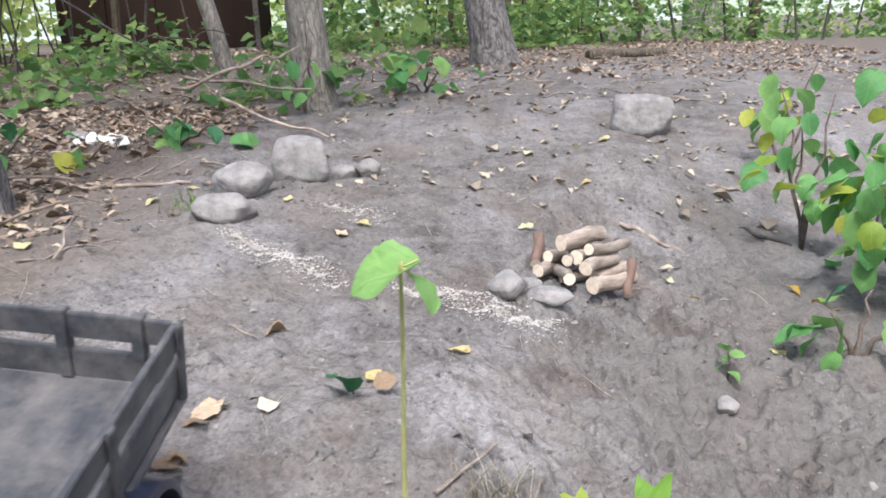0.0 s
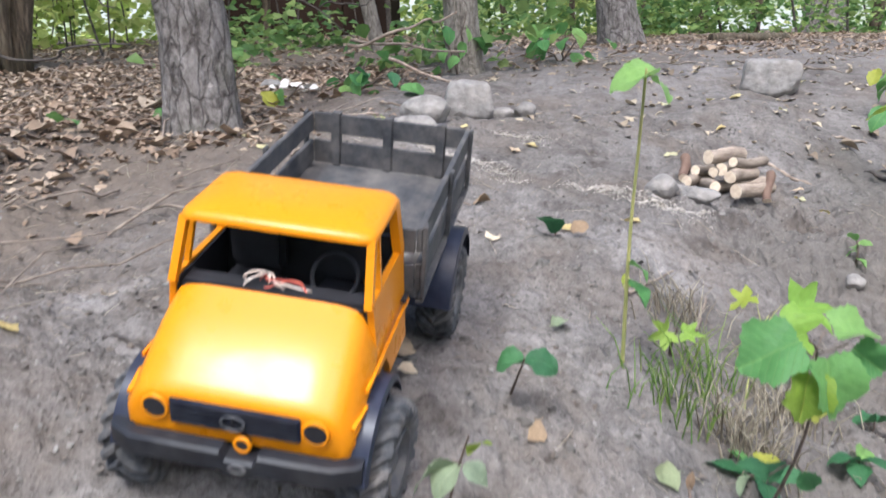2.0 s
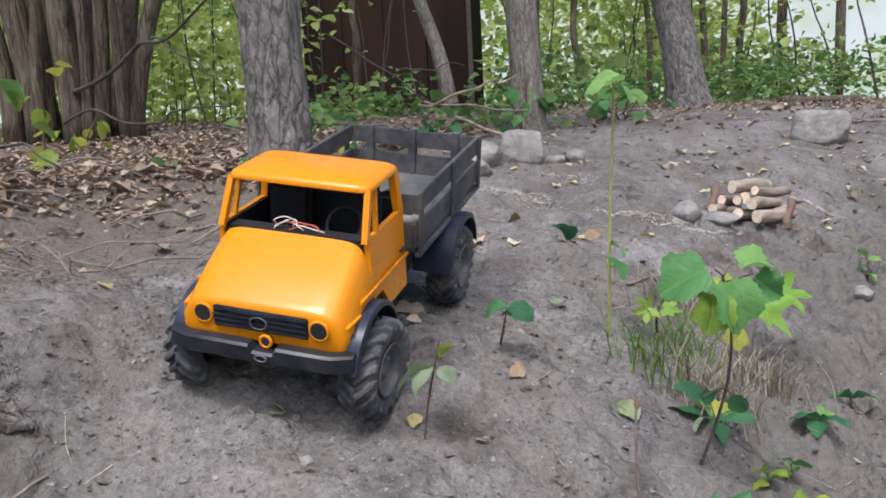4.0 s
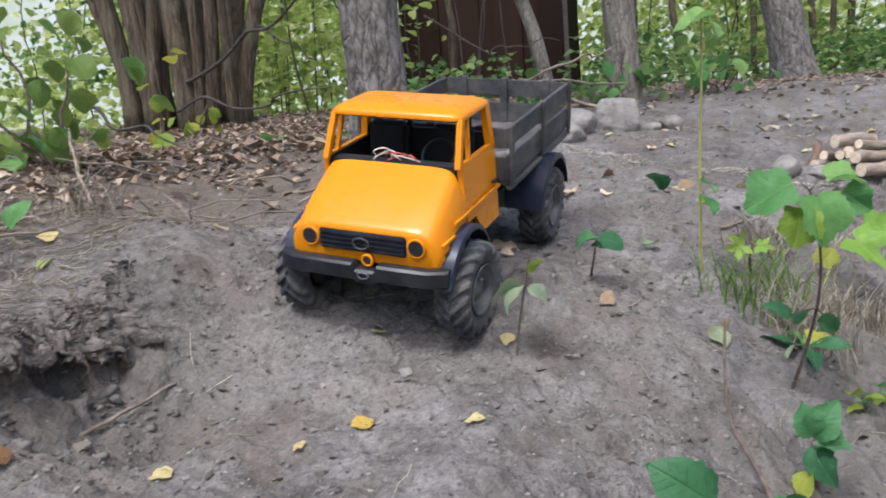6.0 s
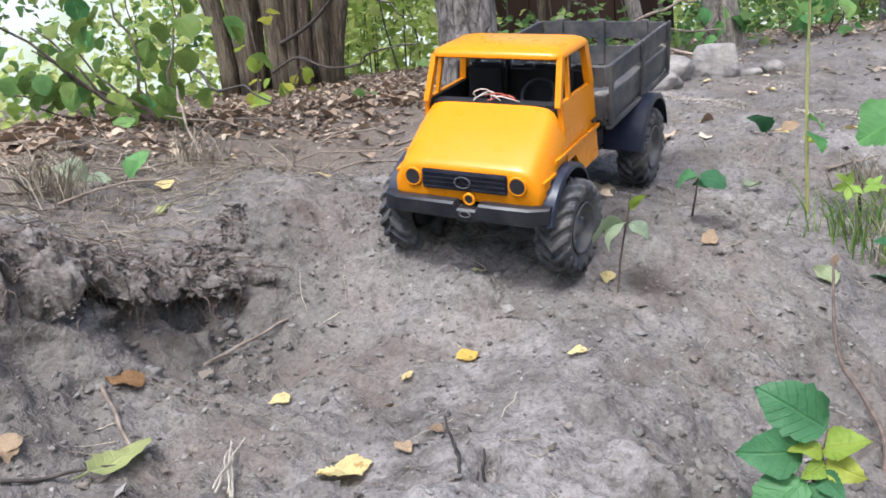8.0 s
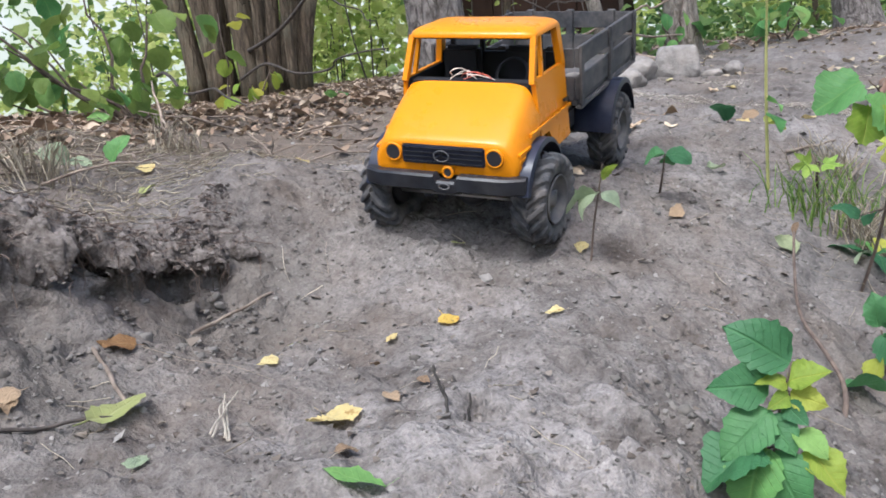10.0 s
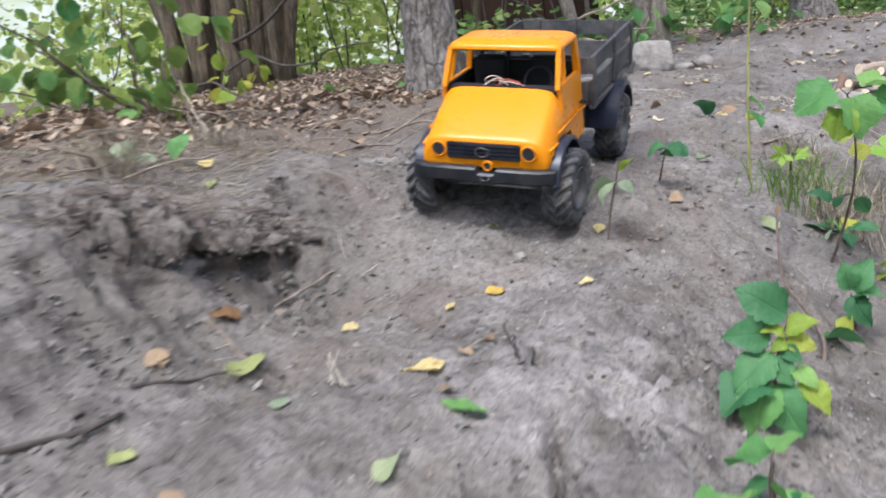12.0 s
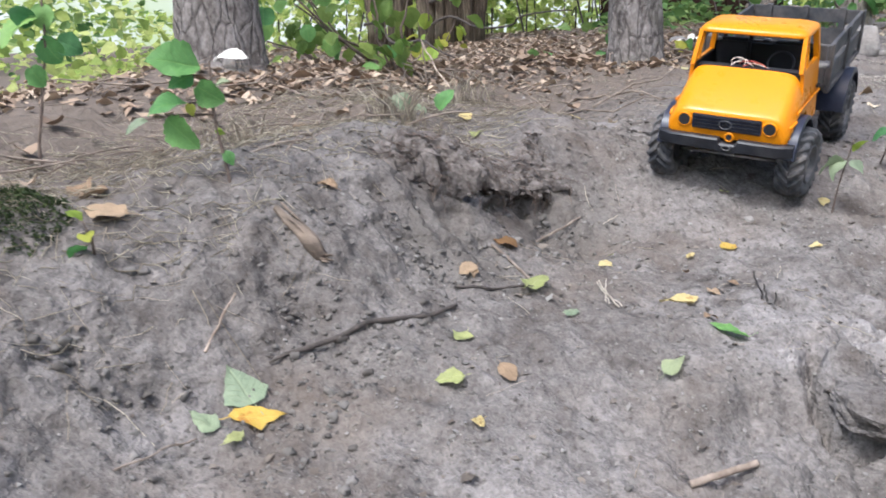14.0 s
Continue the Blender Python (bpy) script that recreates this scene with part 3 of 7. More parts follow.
def smooth_height(x, y):
    """The lie of the land: a worn slope that falls towards the walker, a cut bank on its one side, a drop on the other."""
    z = 0.0816 - 0.0357 * np.clip(x, -9, 9) + 0.1578 * soft_rise(y - 0.2, 0.3) - 0.1129 * soft_rise(y - 2.6, 0.5) - 0.0409 * soft_rise(y - 6, 1.0) + 0.0509 * np.clip(y, -4, 0.2)
    z = z - 0.1599 * np.minimum(soft_rise(x, 0.12), 3.0) * s_step((2.6 - y) / 0.4) - 0.0267 * np.minimum(soft_rise(-x - 1.0, 0.2), 4.0) + 0.0187 * np.minimum(soft_rise(x - 1.2, 0.3), 3.0)
    z = z + 0.242 * s_step((bank_edge(y) - x) / (0.035 + 0.025 * s_step((-0.22 - y) / 0.05))) * s_step((0.22 - y) / 0.07)
    for cx, cy, h, r in SWELLS + HUMPS:
        z = z + h * np.exp(-((x - cx) ** 2 + (y - cy) ** 2) / (2 * r * r))
    return z


def height(x, y):
    x, y = np.asarray(x, float), np.asarray(y, float)
    z = smooth_height(x, y)
    lean = (smooth_height(x + 0.01, y) - smooth_height(x - 0.01, y)) / 0.02
    flat = 1 / (1 + 3.0 * np.clip(np.abs(lean) - 0.35, 0, 3) ** 2)
    near = 1 / (1 + (np.maximum(np.abs(x + 0.3) - 1.2, 0) / 0.5) ** 2) / (1 + (np.maximum(np.abs(y - 0.6) - 1.7, 0) / 1.2) ** 2)
    near_edge = np.exp(-(((x - bank_edge(y)) / 0.07) ** 2)) * s_step((0.2 - y) / 0.06)
    right_break = np.exp(-(((x + 0.10 - 0.25 * (y + 0.3)) / 0.10) ** 2)) * s_step((0.0 - y) / 0.1)
    drop = s_step((x - 0.16) / 0.05) * s_step((2.0 - y) / 0.15) * s_step((y - 0.1) / 0.08)
    rough = 1 + 0.7 * near_edge + 1.8 * right_break + 1.6 * drop
    z = z + 0.020 * value_noise(x * 4, y * 4, 1) + rough * (0.014 * value_noise(x * 11, y * 11, 2) + 0.0135 * near * value_noise(x * 27, y * 27, 3))
    z = z + flat * near * rough * (0.0100 * value_noise(x * 55 + 1.2 * value_noise(x * 20, y * 20, 8), y * 55, 4) + 0.0045 * value_noise(x * 105, y * 105, 5))
    creases = (1 - 2 * np.abs(value_noise(x * 23 + 2 * value_noise(x * 9, y * 9, 15), y * 23, 12))) ** 5 * 0.004 + (1 - 2 * np.abs(value_noise(x * 47, y * 47 + 2 * value_noise(x * 15, y * 15, 16), 13))) ** 4 * 0.002
    z = z - near * creases * (0.35 + 1.3 * np.clip(value_noise(x * 3.1, y * 3.1, 14) + 0.5, 0, 1)) * np.sqrt(rough)
    z = z + drop * 0.034 * value_noise(x * 8 + 2 * value_noise(x * 5, y * 5, 71), y * 8, 72)
    # crumbled pits, and the burrow under the bank's lip
    pits = np.clip(value_noise(x * 17, y * 17, 6) - 0.27, 0, 1)
    z = z - 0.05 * pits * (0.5 + rough * 0.5)
    for cx, cy, d, r in ((-0.728, 0.052, 0.075, 0.018), (-0.726, 0.012, 0.075, 0.016), (-0.750, -0.03, 0.02, 0.020), (-0.750, -0.07, 0.02, 0.020), (-0.730, -0.185, 0.05, 0.022), (-0.705, 0.095, 0.035, 0.015), (-0.140, -0.368, 0.030, 0.020), (-0.05, -0.46, 0.06, 0.05)):
        z = z - d * np.exp(-((x - cx) ** 2 + (y - cy) ** 2) / (2 * r * r))
    return z - crack_depth(x, y)


def crack_depth(x, y):
    """Drying cracks beside the broken edge."""
    deep = np.zeros_like(x)
    for line, d, w in ((((-0.184, -0.262), (-0.182, -0.290), (-0.155, -0.340), (-0.126, -0.336), (-0.103, -0.320), (-0.05, -0.33)), 0.055, 0.008), (((-0.275, -0.15), (-0.255, -0.12), (-0.25, -0.09)), 0.02, 0.007), (((-0.14, -0.09), (-0.10, -0.06)), 0.03, 0.009), (((-0.19, -0.16), (-0.15, -0.13), (-0.12, -0.14)), 0.018, 0.006)):
        for (ax, ay), (bx, by) in zip(line, line[1:]):
            t = np.clip(((x - ax) * (bx - ax) + (y - ay) * (by - ay)) / ((bx - ax) ** 2 + (by - ay) ** 2), 0, 1)
            far = np.hypot(x - ax - t * (bx - ax), y - ay - t * (by - ay)) + 0.011 * value_noise(x * 50, y * 50, 31) + 0.006 * value_noise(x * 120, y * 120, 32)
            deep = np.maximum(deep, d * np.exp(-((far / w) ** 2)))
    return deep


def ground_z(x, y):
    return float(height(x, y))


def ground_up(x, y, e=0.02):
    dx = (ground_z(x + e, y) - ground_z(x - e, y)) / (2 * e)
    dy = (ground_z(x, y + e) - ground_z(x, y - e)) / (2 * e)
    return Vector((-dx, -dy, 1)).normalized()


def spread(lo, hi, step, grow_lo, grow_hi, far):
    mid = list(np.arange(lo, hi, step))
    for sign, grow, side in ((-1, grow_lo, lo), (1, grow_hi, mid[-1])):
        d, p, run = step, side, []
        while abs(p) < far:
            d *= grow
            p += sign * d
            run.append(p)
        mid = run[::-1] + mid if sign < 0 else mid + run
    return np.array(mid)


gx, gy = spread(-1.25, 0.6, 0.0048, 1.08, 1.08, 300), spread(-0.95, 1.25, 0.0048, 1.12, 1.028, 300)
GX, GY = np.meshgrid(gx, gy)
n_x, n_y = len(gx), len(gy)
corner = (np.arange(n_y - 1)[:, None] * n_x + np.arange(n_x - 1)[None]).ravel()
GZ = height(GX, GY)
# crumbling: on steep faces the earth also juts out sideways
steep = np.clip(np.abs(np.gradient(smooth_height(GX, GY), axis=1) / np.gradient(GX, axis=1)) - 0.5, 0, 1.5)
steep = steep * (np.abs(GX) < 1.3) * (np.abs(GY) < 1.5)
JUT = steep * (0.036 * value_noise(GZ * 26 + value_noise(GZ * 40, GY * 18, 64), GY * 16, 61) + 0.026 * value_noise(GZ * 60, GY * 44, 62) + 0.014 * value_noise(GZ * 130, GY * 105, 63))
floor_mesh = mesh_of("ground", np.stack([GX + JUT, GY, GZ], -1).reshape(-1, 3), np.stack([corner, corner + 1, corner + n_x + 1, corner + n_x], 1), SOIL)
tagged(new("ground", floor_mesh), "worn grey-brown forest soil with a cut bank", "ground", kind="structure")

rng = np.random.default_rng(5)


def on_ground(n, x0, x1, y0, y1, keep=None):
    p = np.stack([rng.uniform(x0, x1, n), rng.uniform(y0, y1, n)], 1)
    if keep is not None:
        p = p[keep(p[:, 0], p[:, 1])]
    return np.c_[p, height(p[:, 0], p[:, 1])]


def stuff(name, arrays, mat, label, category, smooth=True):
    return tagged(new(name, mesh_of(name, *arrays, mat, smooth)), label, category, kind="stuff")


# loose crumbs of soil
crumbs = [lump(s, 0.9, 1, (1, 0.8, 0.55)) for s in range(8)]
p = np.concatenate([on_ground(30000, -1.25, 0.4, -0.95, 0.9), on_ground(16000, -1.25, 0.7, 0.6, 2.4)])
p = p[value_noise(p[:, 0] * 7, p[:, 1] * 7, 51) + 0.6 * value_noise(p[:, 0] * 19, p[:, 1] * 19, 52) > rng.uniform(-0.5, 0.35, len(p))]
stuff("soil_crumbs", scattered(crumbs, p, turns(rng, len(p), 30), rng.gamma(1.2, 0.0009, len(p)) + 0.0007, rng), CRUMB, "loose grey-brown crumbs of dry soil on the track", "soil", False)

p = np.concatenate([on_ground(1500, -1.0, 0.3, -0.9, 0.6), on_ground(900, -0.9, 0.7, 0.5, 2.2), on_ground(1500, -0.86, -0.60, -0.8, 0.1), on_ground(700, -0.12, 0.16, -0.5, 0.1)])
p = p[value_noise(p[:, 0] * 5, p[:, 1] * 5, 53) + 0.7 * value_noise(p[:, 0] * 13, p[:, 1] * 13, 54) > rng.uniform(-0.4, 0.4, len(p))]
lumps = [lump(s + 20, 0.55, 2, (1, 0.85, 0.6)) for s in range(6)]
stuff("soil_clods", scattered(lumps, p, turns(rng, len(p), 30), rng.gamma(1.4, 0.0012, len(p)) + 0.0016, rng), CLOD, "small grey clods of dry soil on the track", "soil")

# the crust of soil that juts over the burrow
lip_y, lip_s = np.linspace(-0.235, 0.215, 240), np.linspace(0, 1, 44)
LY, LS = np.meshgrid(lip_y, lip_s, indexing="ij")
taper = np.clip(np.minimum(LY + 0.235, 0.215 - LY) / 0.07, 0.0, 1) ** 0.7
back_x = bank_edge(LY) - 0.085
reach = (0.080 + 0.044 * value_noise(LY * 21, LY * 0, 41) + 0.046 * value_noise(LY * 66, LY * 0, 40) + 0.030 * value_noise(LY * 150, LY * 0, 39)) * (0.45 + 0.55 * taper)
thick = (0.015 + 0.016 * value_noise(LY * 26, LY * 0 + 3, 45) + 0.016 * np.exp(-(((LY + 0.17) / 0.035) ** 2))) * (1 - 0.75 * np.exp(-(((LY - 0.035) / 0.045) ** 2))) * taper + 0.030 * np.exp(-(((LY + 0.16) / 0.030) ** 2)) + 0.002
top = np.clip(LS / 0.5, 0, 1)
under = np.clip((LS - 0.56) / 0.44, 0, 1)
nose = np.clip((LS - 0.5) / 0.06, 0, 1)
LX = back_x + reach * np.where(LS < 0.56, top ** 0.8 + 0.04 * np.sin(nose * math.pi), 1 - 0.75 * under)
surf = height(back_x, LY)
fall = (0.052 + 0.016 * value_noise(LY * 15, LY * 0, 46) - 0.016 * np.exp(-(((LY - 0.035) / 0.05) ** 2))) * top ** 1.5
LZ = surf - fall + 0.003 - np.where(LS < 0.5, 0, thick * nose) + 0.25 * thick * under
shag = value_noise(LY * 70, LS * 16, 42) * 0.020 + value_noise(LY * 160, LS * 34, 43) * 0.018
LX, LZ = LX + shag * taper * np.clip(LS * 4, 0, 1), LZ + (value_noise(LY * 60, LS * 13, 47) * 0.020 + value_noise(LY * 150, LS * 30, 48) * 0.014) * taper * np.clip(LS * 4, 0, 1)
V = np.stack([LX, LY, LZ], -1).reshape(-1, 3)
i, k = np.meshgrid(np.arange(239), np.arange(43), indexing="ij")
a = (i * 44 + k).ravel()
stuff("bank_lip", (V, np.stack([a, a + 1, a + 45, a + 44], 1)), ROOTSOIL, "crumbling crust of soil jutting over the burrow", "soil")

# crumbled earth and fine roots that hang from the crust's edge
edge = V.reshape(240, 44, 3)[:, 6:34].reshape(-1, 3)
p = edge[rng.integers(0, len(edge), 1500)] + rng.normal(0, 0.003, (1500, 3))
stuff("bank_clods", scattered(crumbs, p, turns(rng, len(p), 40), rng.gamma(1.5, 0.0011, len(p)) + 0.0008, rng), ROOTSOIL, "dark crumbling clods along the undercut bank", "soil", False)
hairs = []
front = V.reshape(240, 44, 3)[:, 22:28]
for k in range(90):
    x, y, z = front[rng.integers(12, 225), rng.integers(0, 6)]
    far = rng.uniform(0.010, 0.050)
    b = (x + rng.uniform(-0.012, 0.016), y + rng.uniform(-0.016, 0.016), z - far)
    hairs.append(tube_arrays(bent((x, y, z + 0.002), b, 0.14, 5, k), [0.0009, 0.0008, 0.0007, 0.0006, 0.0003], 3, False))
shelf = V.reshape(240, 44, 3)[:, 2:22]
for k in range(260):
    # root fibres matted over the crust
    x, y, z = shelf[rng.integers(6, 232), rng.integers(0, 20)]
    turn, far = rng.uniform(0, 6.28), rng.uniform(0.012, 0.045)
    b = (x + math.cos(turn) * far, y + math.sin(turn) * far, z - max(0.0, math.cos(turn)) * far * 0.5 + 0.004)
    hairs.append(tube_arrays(bent((x, y, z + 0.004), b, 0.16, 5, k + 500), [0.0010, 0.0010, 0.0008, 0.0006, 0.0004], 3, False))
stuff("root_fringe", merged(hairs), BROWN_STEM, "fine brown roots hanging from the crumbling bank", "roots")

# a broken block of packed earth on the edge
bm = bmesh.new()
bmesh.ops.create_icosphere(bm, subdivisions=5, radius=1.0)
for v in bm.verts:
    d = v.co.normalized()
    r = 1 / (abs(d.x) ** 3.2 + abs(d.y) ** 3.2 + abs(d.z) ** 3.2) ** (1 / 3.2)
    r *= 1 + 0.16 * noise.noise(d * 1.7) + 0.07 * noise.noise(d * 4.5) + 0.03 * noise.noise(d * 11) + 0.025 * noise.noise(d * 26) + 0.05 * noise.noise(Vector((d.x * 3, d.y * 3, d.z * 9)))
    v.co = d * r
    v.co = Vector((v.co.x * 0.052, v.co.y * 0.046, v.co.z * 0.024))
block = part("soil_block", bm, SOIL)
block.matrix_basis = pose(-0.104, -0.300, 0.026, 8, 14, 28)
tagged(block, "broken block of packed grey soil on the edge", "clod")

# dark flakes of bark and rotten leaf
flake = [small_leaf(k, s) for s, k in enumerate(("long", "ovate", "birch", "long"))]
p = np.concatenate([on_ground(4200, -1.3, 0.35, -0.95, 0.9), on_ground(2400, -1.0, 0.7, 0.9, 2.6)])
p[:, 2] += 0.0015
stuff("bark_flakes", scattered(flake, p, turns(rng, len(p), 14), rng.gamma(1.6, 0.0026, len(p)) + 0.002, rng), FLAKE, "small brown flakes of bark and rotten leaf", "litter")

# dry needles and straws strewn over the soil
straws = []
for x, y, z in on_ground(1700, -1.35, -0.80, -0.80, 0.45):
    a, far = rng.normal(0.5, 0.9), rng.gamma(2.2, 0.022) + 0.015
    b = (x + math.cos(a) * far, y + math.sin(a) * far)
    if abs(ground_z(*b) - z) > 0.025:
        continue
    r = rng.uniform(0.0005, 0.0010)
    straws.append(tube_arrays(bent((x, y, z + 0.003), (*b, ground_z(*b) + rng.uniform(0.003, 0.010)), 0.10, 6, int(x * 1e4)), [r, r, r, r, r * 0.8, r * 0.5], 3, False))
for x0, x1, y0, y1, n in ((-1.5, -0.78, -0.85, 0.0, 700), (-1.4, -0.74, -0.8, 0.9, 620), (-0.74, 0.4, -0.6, 1.3, 170), (-0.5, 0.7, 1.3, 2.6, 160), (-1.6, -0.4, 0.9, 2.4, 350), (-2.4, -0.7, 0.5, 2.8, 1600), (-0.05, 0.35, 0.35, 0.95, 120)):
    for x, y, z in on_ground(n, x0, x1, y0, y1):
        a, far = rng.uniform(0, 6.28), rng.gamma(2.0, 0.013) + 0.01
        b = (x + math.cos(a) * far, y + math.sin(a) * far)
        r = rng.choice([0.0003, 0.0004, 0.0006])
        straws.append(tube_arrays(bent((x, y, z + 0.002), (*b, ground_z(*b) + rng.uniform(0.002, 0.008)), 0.045, 4, int(x * 1e4)), [r, r, r * 0.9, r * 0.5], 3, False))
stuff("dry_needles", merged(straws), STRAW, "dry needles and straws strewn on soil", "needles")

# brown leaf litter under the trees
leaf_kinds = [leaf_shape(k, f, c, s, 4) for s, (k, f, c) in enumerate((("ovate", 0.5, 0.8), ("birch", 0.4, 0.5), ("maple", 0.3, 0.9), ("ovate", 0.1, 1.2), ("round", 0.6, 0.3), ("long", 0.5, 1.0)))]


def under_trees(x, y):
    side = -x - 0.45 * np.maximum(1.6 - y, 0) * 1.0
    wood = np.maximum(side - 0.68, (y - 3.4) * 0.55) + 0.5 * value_noise(x * 2.2, y * 2.2, 21)
    return rng.uniform(0, 1, len(x)) < np.clip(wood * 2.4, 0.02, 1)


litter = []
for x0, x1, y0, y1, n in ((-2.6, -0.6, 0.6, 3.2, 11500), (-1.9, -0.95, -0.9, 0.7, 4500), (-4.5, 2.5, 3.0, 7.5, 12000), (-5, -2.4, -1.0, 3.0, 5000)):
    p = on_ground(n, x0, x1, y0, y1, under_trees)
    p[:, 2] += rng.uniform(0.002, 0.012, len(p))
    litter.append(scattered(leaf_kinds, p, turns(rng, len(p), 11), rng.gamma(3.0, 0.0064, len(p)) + 0.006, rng))
p = np.concatenate([on_ground(300, -0.5, 1.4, 2.1, 3.4), on_ground(420, -0.4, 2.6, 3.0, 5.0)])
p[:, 2] += 0.004
stuff("dry_leaves", scattered(leaf_kinds, p, turns(rng, len(p), 6), rng.gamma(3.0, 0.0062, len(p)) + 0.008, rng), DRY, "pale dry leaves strewn over the track's end", "leaf litter")
stuff("leaf_litter", merged(litter), LITTER, "thick brown leaf litter under the trees", "leaf litter")
twigs = []
for x0, x1, y0, y1, n in ((-2.4, -0.7, 0.9, 3.4, 190), (-1.8, -0.85, -0.8, 0.8, 190), (-3, 2, 3.2, 7, 220)):
    for k, (x, y, z) in enumerate(on_ground(n, x0, x1, y0, y1)):
        a, far = rng.uniform(0, 6.28), rng.uniform(0.06, 0.32)
        b = (x + math.cos(a) * far, y + math.sin(a) * far)
        if y < 0.8 and abs(ground_z(*b) - z) > 0.03:
            continue
        r = rng.uniform(0.0009, 0.0022) if y < 0.8 else rng.uniform(0.0012, 0.004)
        twigs.append(tube_arrays(bent((x, y, z + 0.008), (*b, ground_z(*b) + rng.uniform(0.005, 0.05)), 0.06, 5, k), [r, r, r * 0.9, r * 0.7, r * 0.4], 5))
stuff("fallen_twigs", merged(twigs), TWIG, "thin grey-brown twigs lying in the litter", "twigs")

# sawdust strewn in a line across the track
flakes = [small_leaf("round", s) for s in range(3)]
dust = []
for line, n in ((((-0.47, 1.69), (-0.38, 1.60), (-0.22, 1.48)), 4200), (((-0.10, 1.46), (0.02, 1.43), (0.17, 1.36)), 4000), (((-0.30, 1.93), (-0.17, 1.84)), 1500)):
    line = np.array(line)
    t = rng.uniform(0, len(line) - 1.001, n)
    k = t.astype(int)
    xy = line[k] + (line[k + 1] - line[k]) * (t - k)[:, None] + rng.normal(0, 0.022, (n, 2)) * (0.6 + value_noise(t * 9, t * 0, 4) * 1.4)[:, None]
    pp = np.c_[xy, height(xy[:, 0], xy[:, 1]) + 0.0025]
    dust.append(scattered(flakes, pp, turns(rng, n, 25), rng.uniform(0.0014, 0.0044, n), rng))
stuff("sawdust_line", merged(dust), SAWDUST, "pale sawdust strewn in a line on soil", "sawdust")

# ---- trees ----


def tree(name, label, base, top, r0, r1, mat, seed, bark=0.012, flare=1.35, limbs=5, crown=420, group="trees"):
    """A tapered, ridged trunk with limbs and a loose crown."""
    rnd = random.Random(seed)
    lrng = np.random.default_rng(seed)
    root = new(name)
    x, y = base
    z0 = ground_z(x, y) - 0.06
    root.location = (x, y, z0)
    tagged(root, label, "tree", group)
    far = Vector(top)
    rings, sides = 90, 56
    t = np.linspace(0, 1, rings) ** 1.7
    ang = np.linspace(0, 2 * math.pi, sides, endpoint=False)
    T, A = np.meshgrid(t, ang, indexing="ij")
    H = T * far.z
    r = r0 + (r1 - r0) * T + r0 * (flare - 1) * np.exp(-H / 0.10) * (1 + 0.25 * np.sin(A * 4 + seed))
    ridge = value_noise(A * sides / 6.283 * 0.42, H * 7 + 3 * value_noise(A * 3, H * 2, seed), seed + 1) + 0.6 * value_noise(A * sides / 6.283 * 0.9, H * 22, seed + 2)
    r = r + bark * ridge
    bend = 0.03 * far.z * np.sin(T * 3.0 + seed)
    V = np.stack([far.x * T + bend * 0.5 + np.cos(A) * r, far.y * T + bend * 0.3 + np.sin(A) * r, H], -1).reshape(-1, 3)
    i, k = np.meshgrid(np.arange(rings - 1), np.arange(sides), indexing="ij")
    a, b = (i * sides + k).ravel(), (i * sides + (k + 1) % sides).ravel()
    put_mesh("trunk", mesh_of("trunk", V, np.stack([a, b, b + sides, a + sides], 1), mat), root)
    tips = []
    for j in range(limbs):
        s = 0.55 + 0.42 * j / max(1, limbs - 1)
        p0 = Vector((far.x * s, far.y * s, far.z * s))
        a = j * 2.4 + seed
        p1 = p0 + Vector((math.cos(a), math.sin(a), 0.6)) * rnd.uniform(0.5, 0.9) * far.z * 0.22
        put_mesh("limb", twig_mesh("limb", p0, p1, r1 * 0.6, 0.008, mat, 0.06, 7, 8, seed + j), root)
        tips += [p0.lerp(p1, u) for u in (0.6, 0.8, 1.0)]
    if crown:
        c = np.array([tuple(q) for q in tips])[lrng.integers(0, len(tips), crown)] + lrng.normal(0, 0.16 * far.z * 0.4, (crown, 3))
        shapes = [small_leaf(q, s) for s, q in enumerate(("ovate", "round", "birch"))]
        put_mesh("crown", mesh_of("crown", *scattered(shapes, c, turns(lrng, crown, 45), lrng.uniform(0.06, 0.12, crown), lrng), GREEN), root, "loose crown of green leaves")
    return root


tree("pine_tree", "grey pine trunk with deeply furrowed bark", (-1.105, 1.78), (0.16, 0.1, 5.0), 0.094, 0.06, PINE_BARK, 3, 0.016)
tree("young_tree", "slender grey-brown trunk with smooth bark", (-0.46, 3.28), (-0.35, 0.2, 4.6), 0.074, 0.05, SMOOTH_BARK, 5, 0.005)
tree("leaning_tree", "dark brown trunk that leans behind the track", (0.17, 4.66), (-0.8, 0.3, 5.2), 0.115, 0.075, PINE_BARK, 8, 0.010, 1.5)
tree("thick_pine_tree", "thick grey pine trunk with furrowed bark", (-1.675, 0.44), (-0.28, 0.25, 5.4), 0.106, 0.08, PINE_BARK, 11, 0.018, 1.25)
tree("far_pine_tree", "furrowed pine trunk at the clearing's edge", (2.66, 9.5), (0.2, 0.4, 5.5), 0.215, 0.16, PINE_BARK, 14, 0.016)

# a cluster of dark stems from one stool
stool = new("multi_stemmed_tree")
stool.location = (-2.80, 3.05, ground_z(-2.80, 3.05) - 0.05)
tagged(stool, "dark tree with several stems from one stool", "tree", "trees")
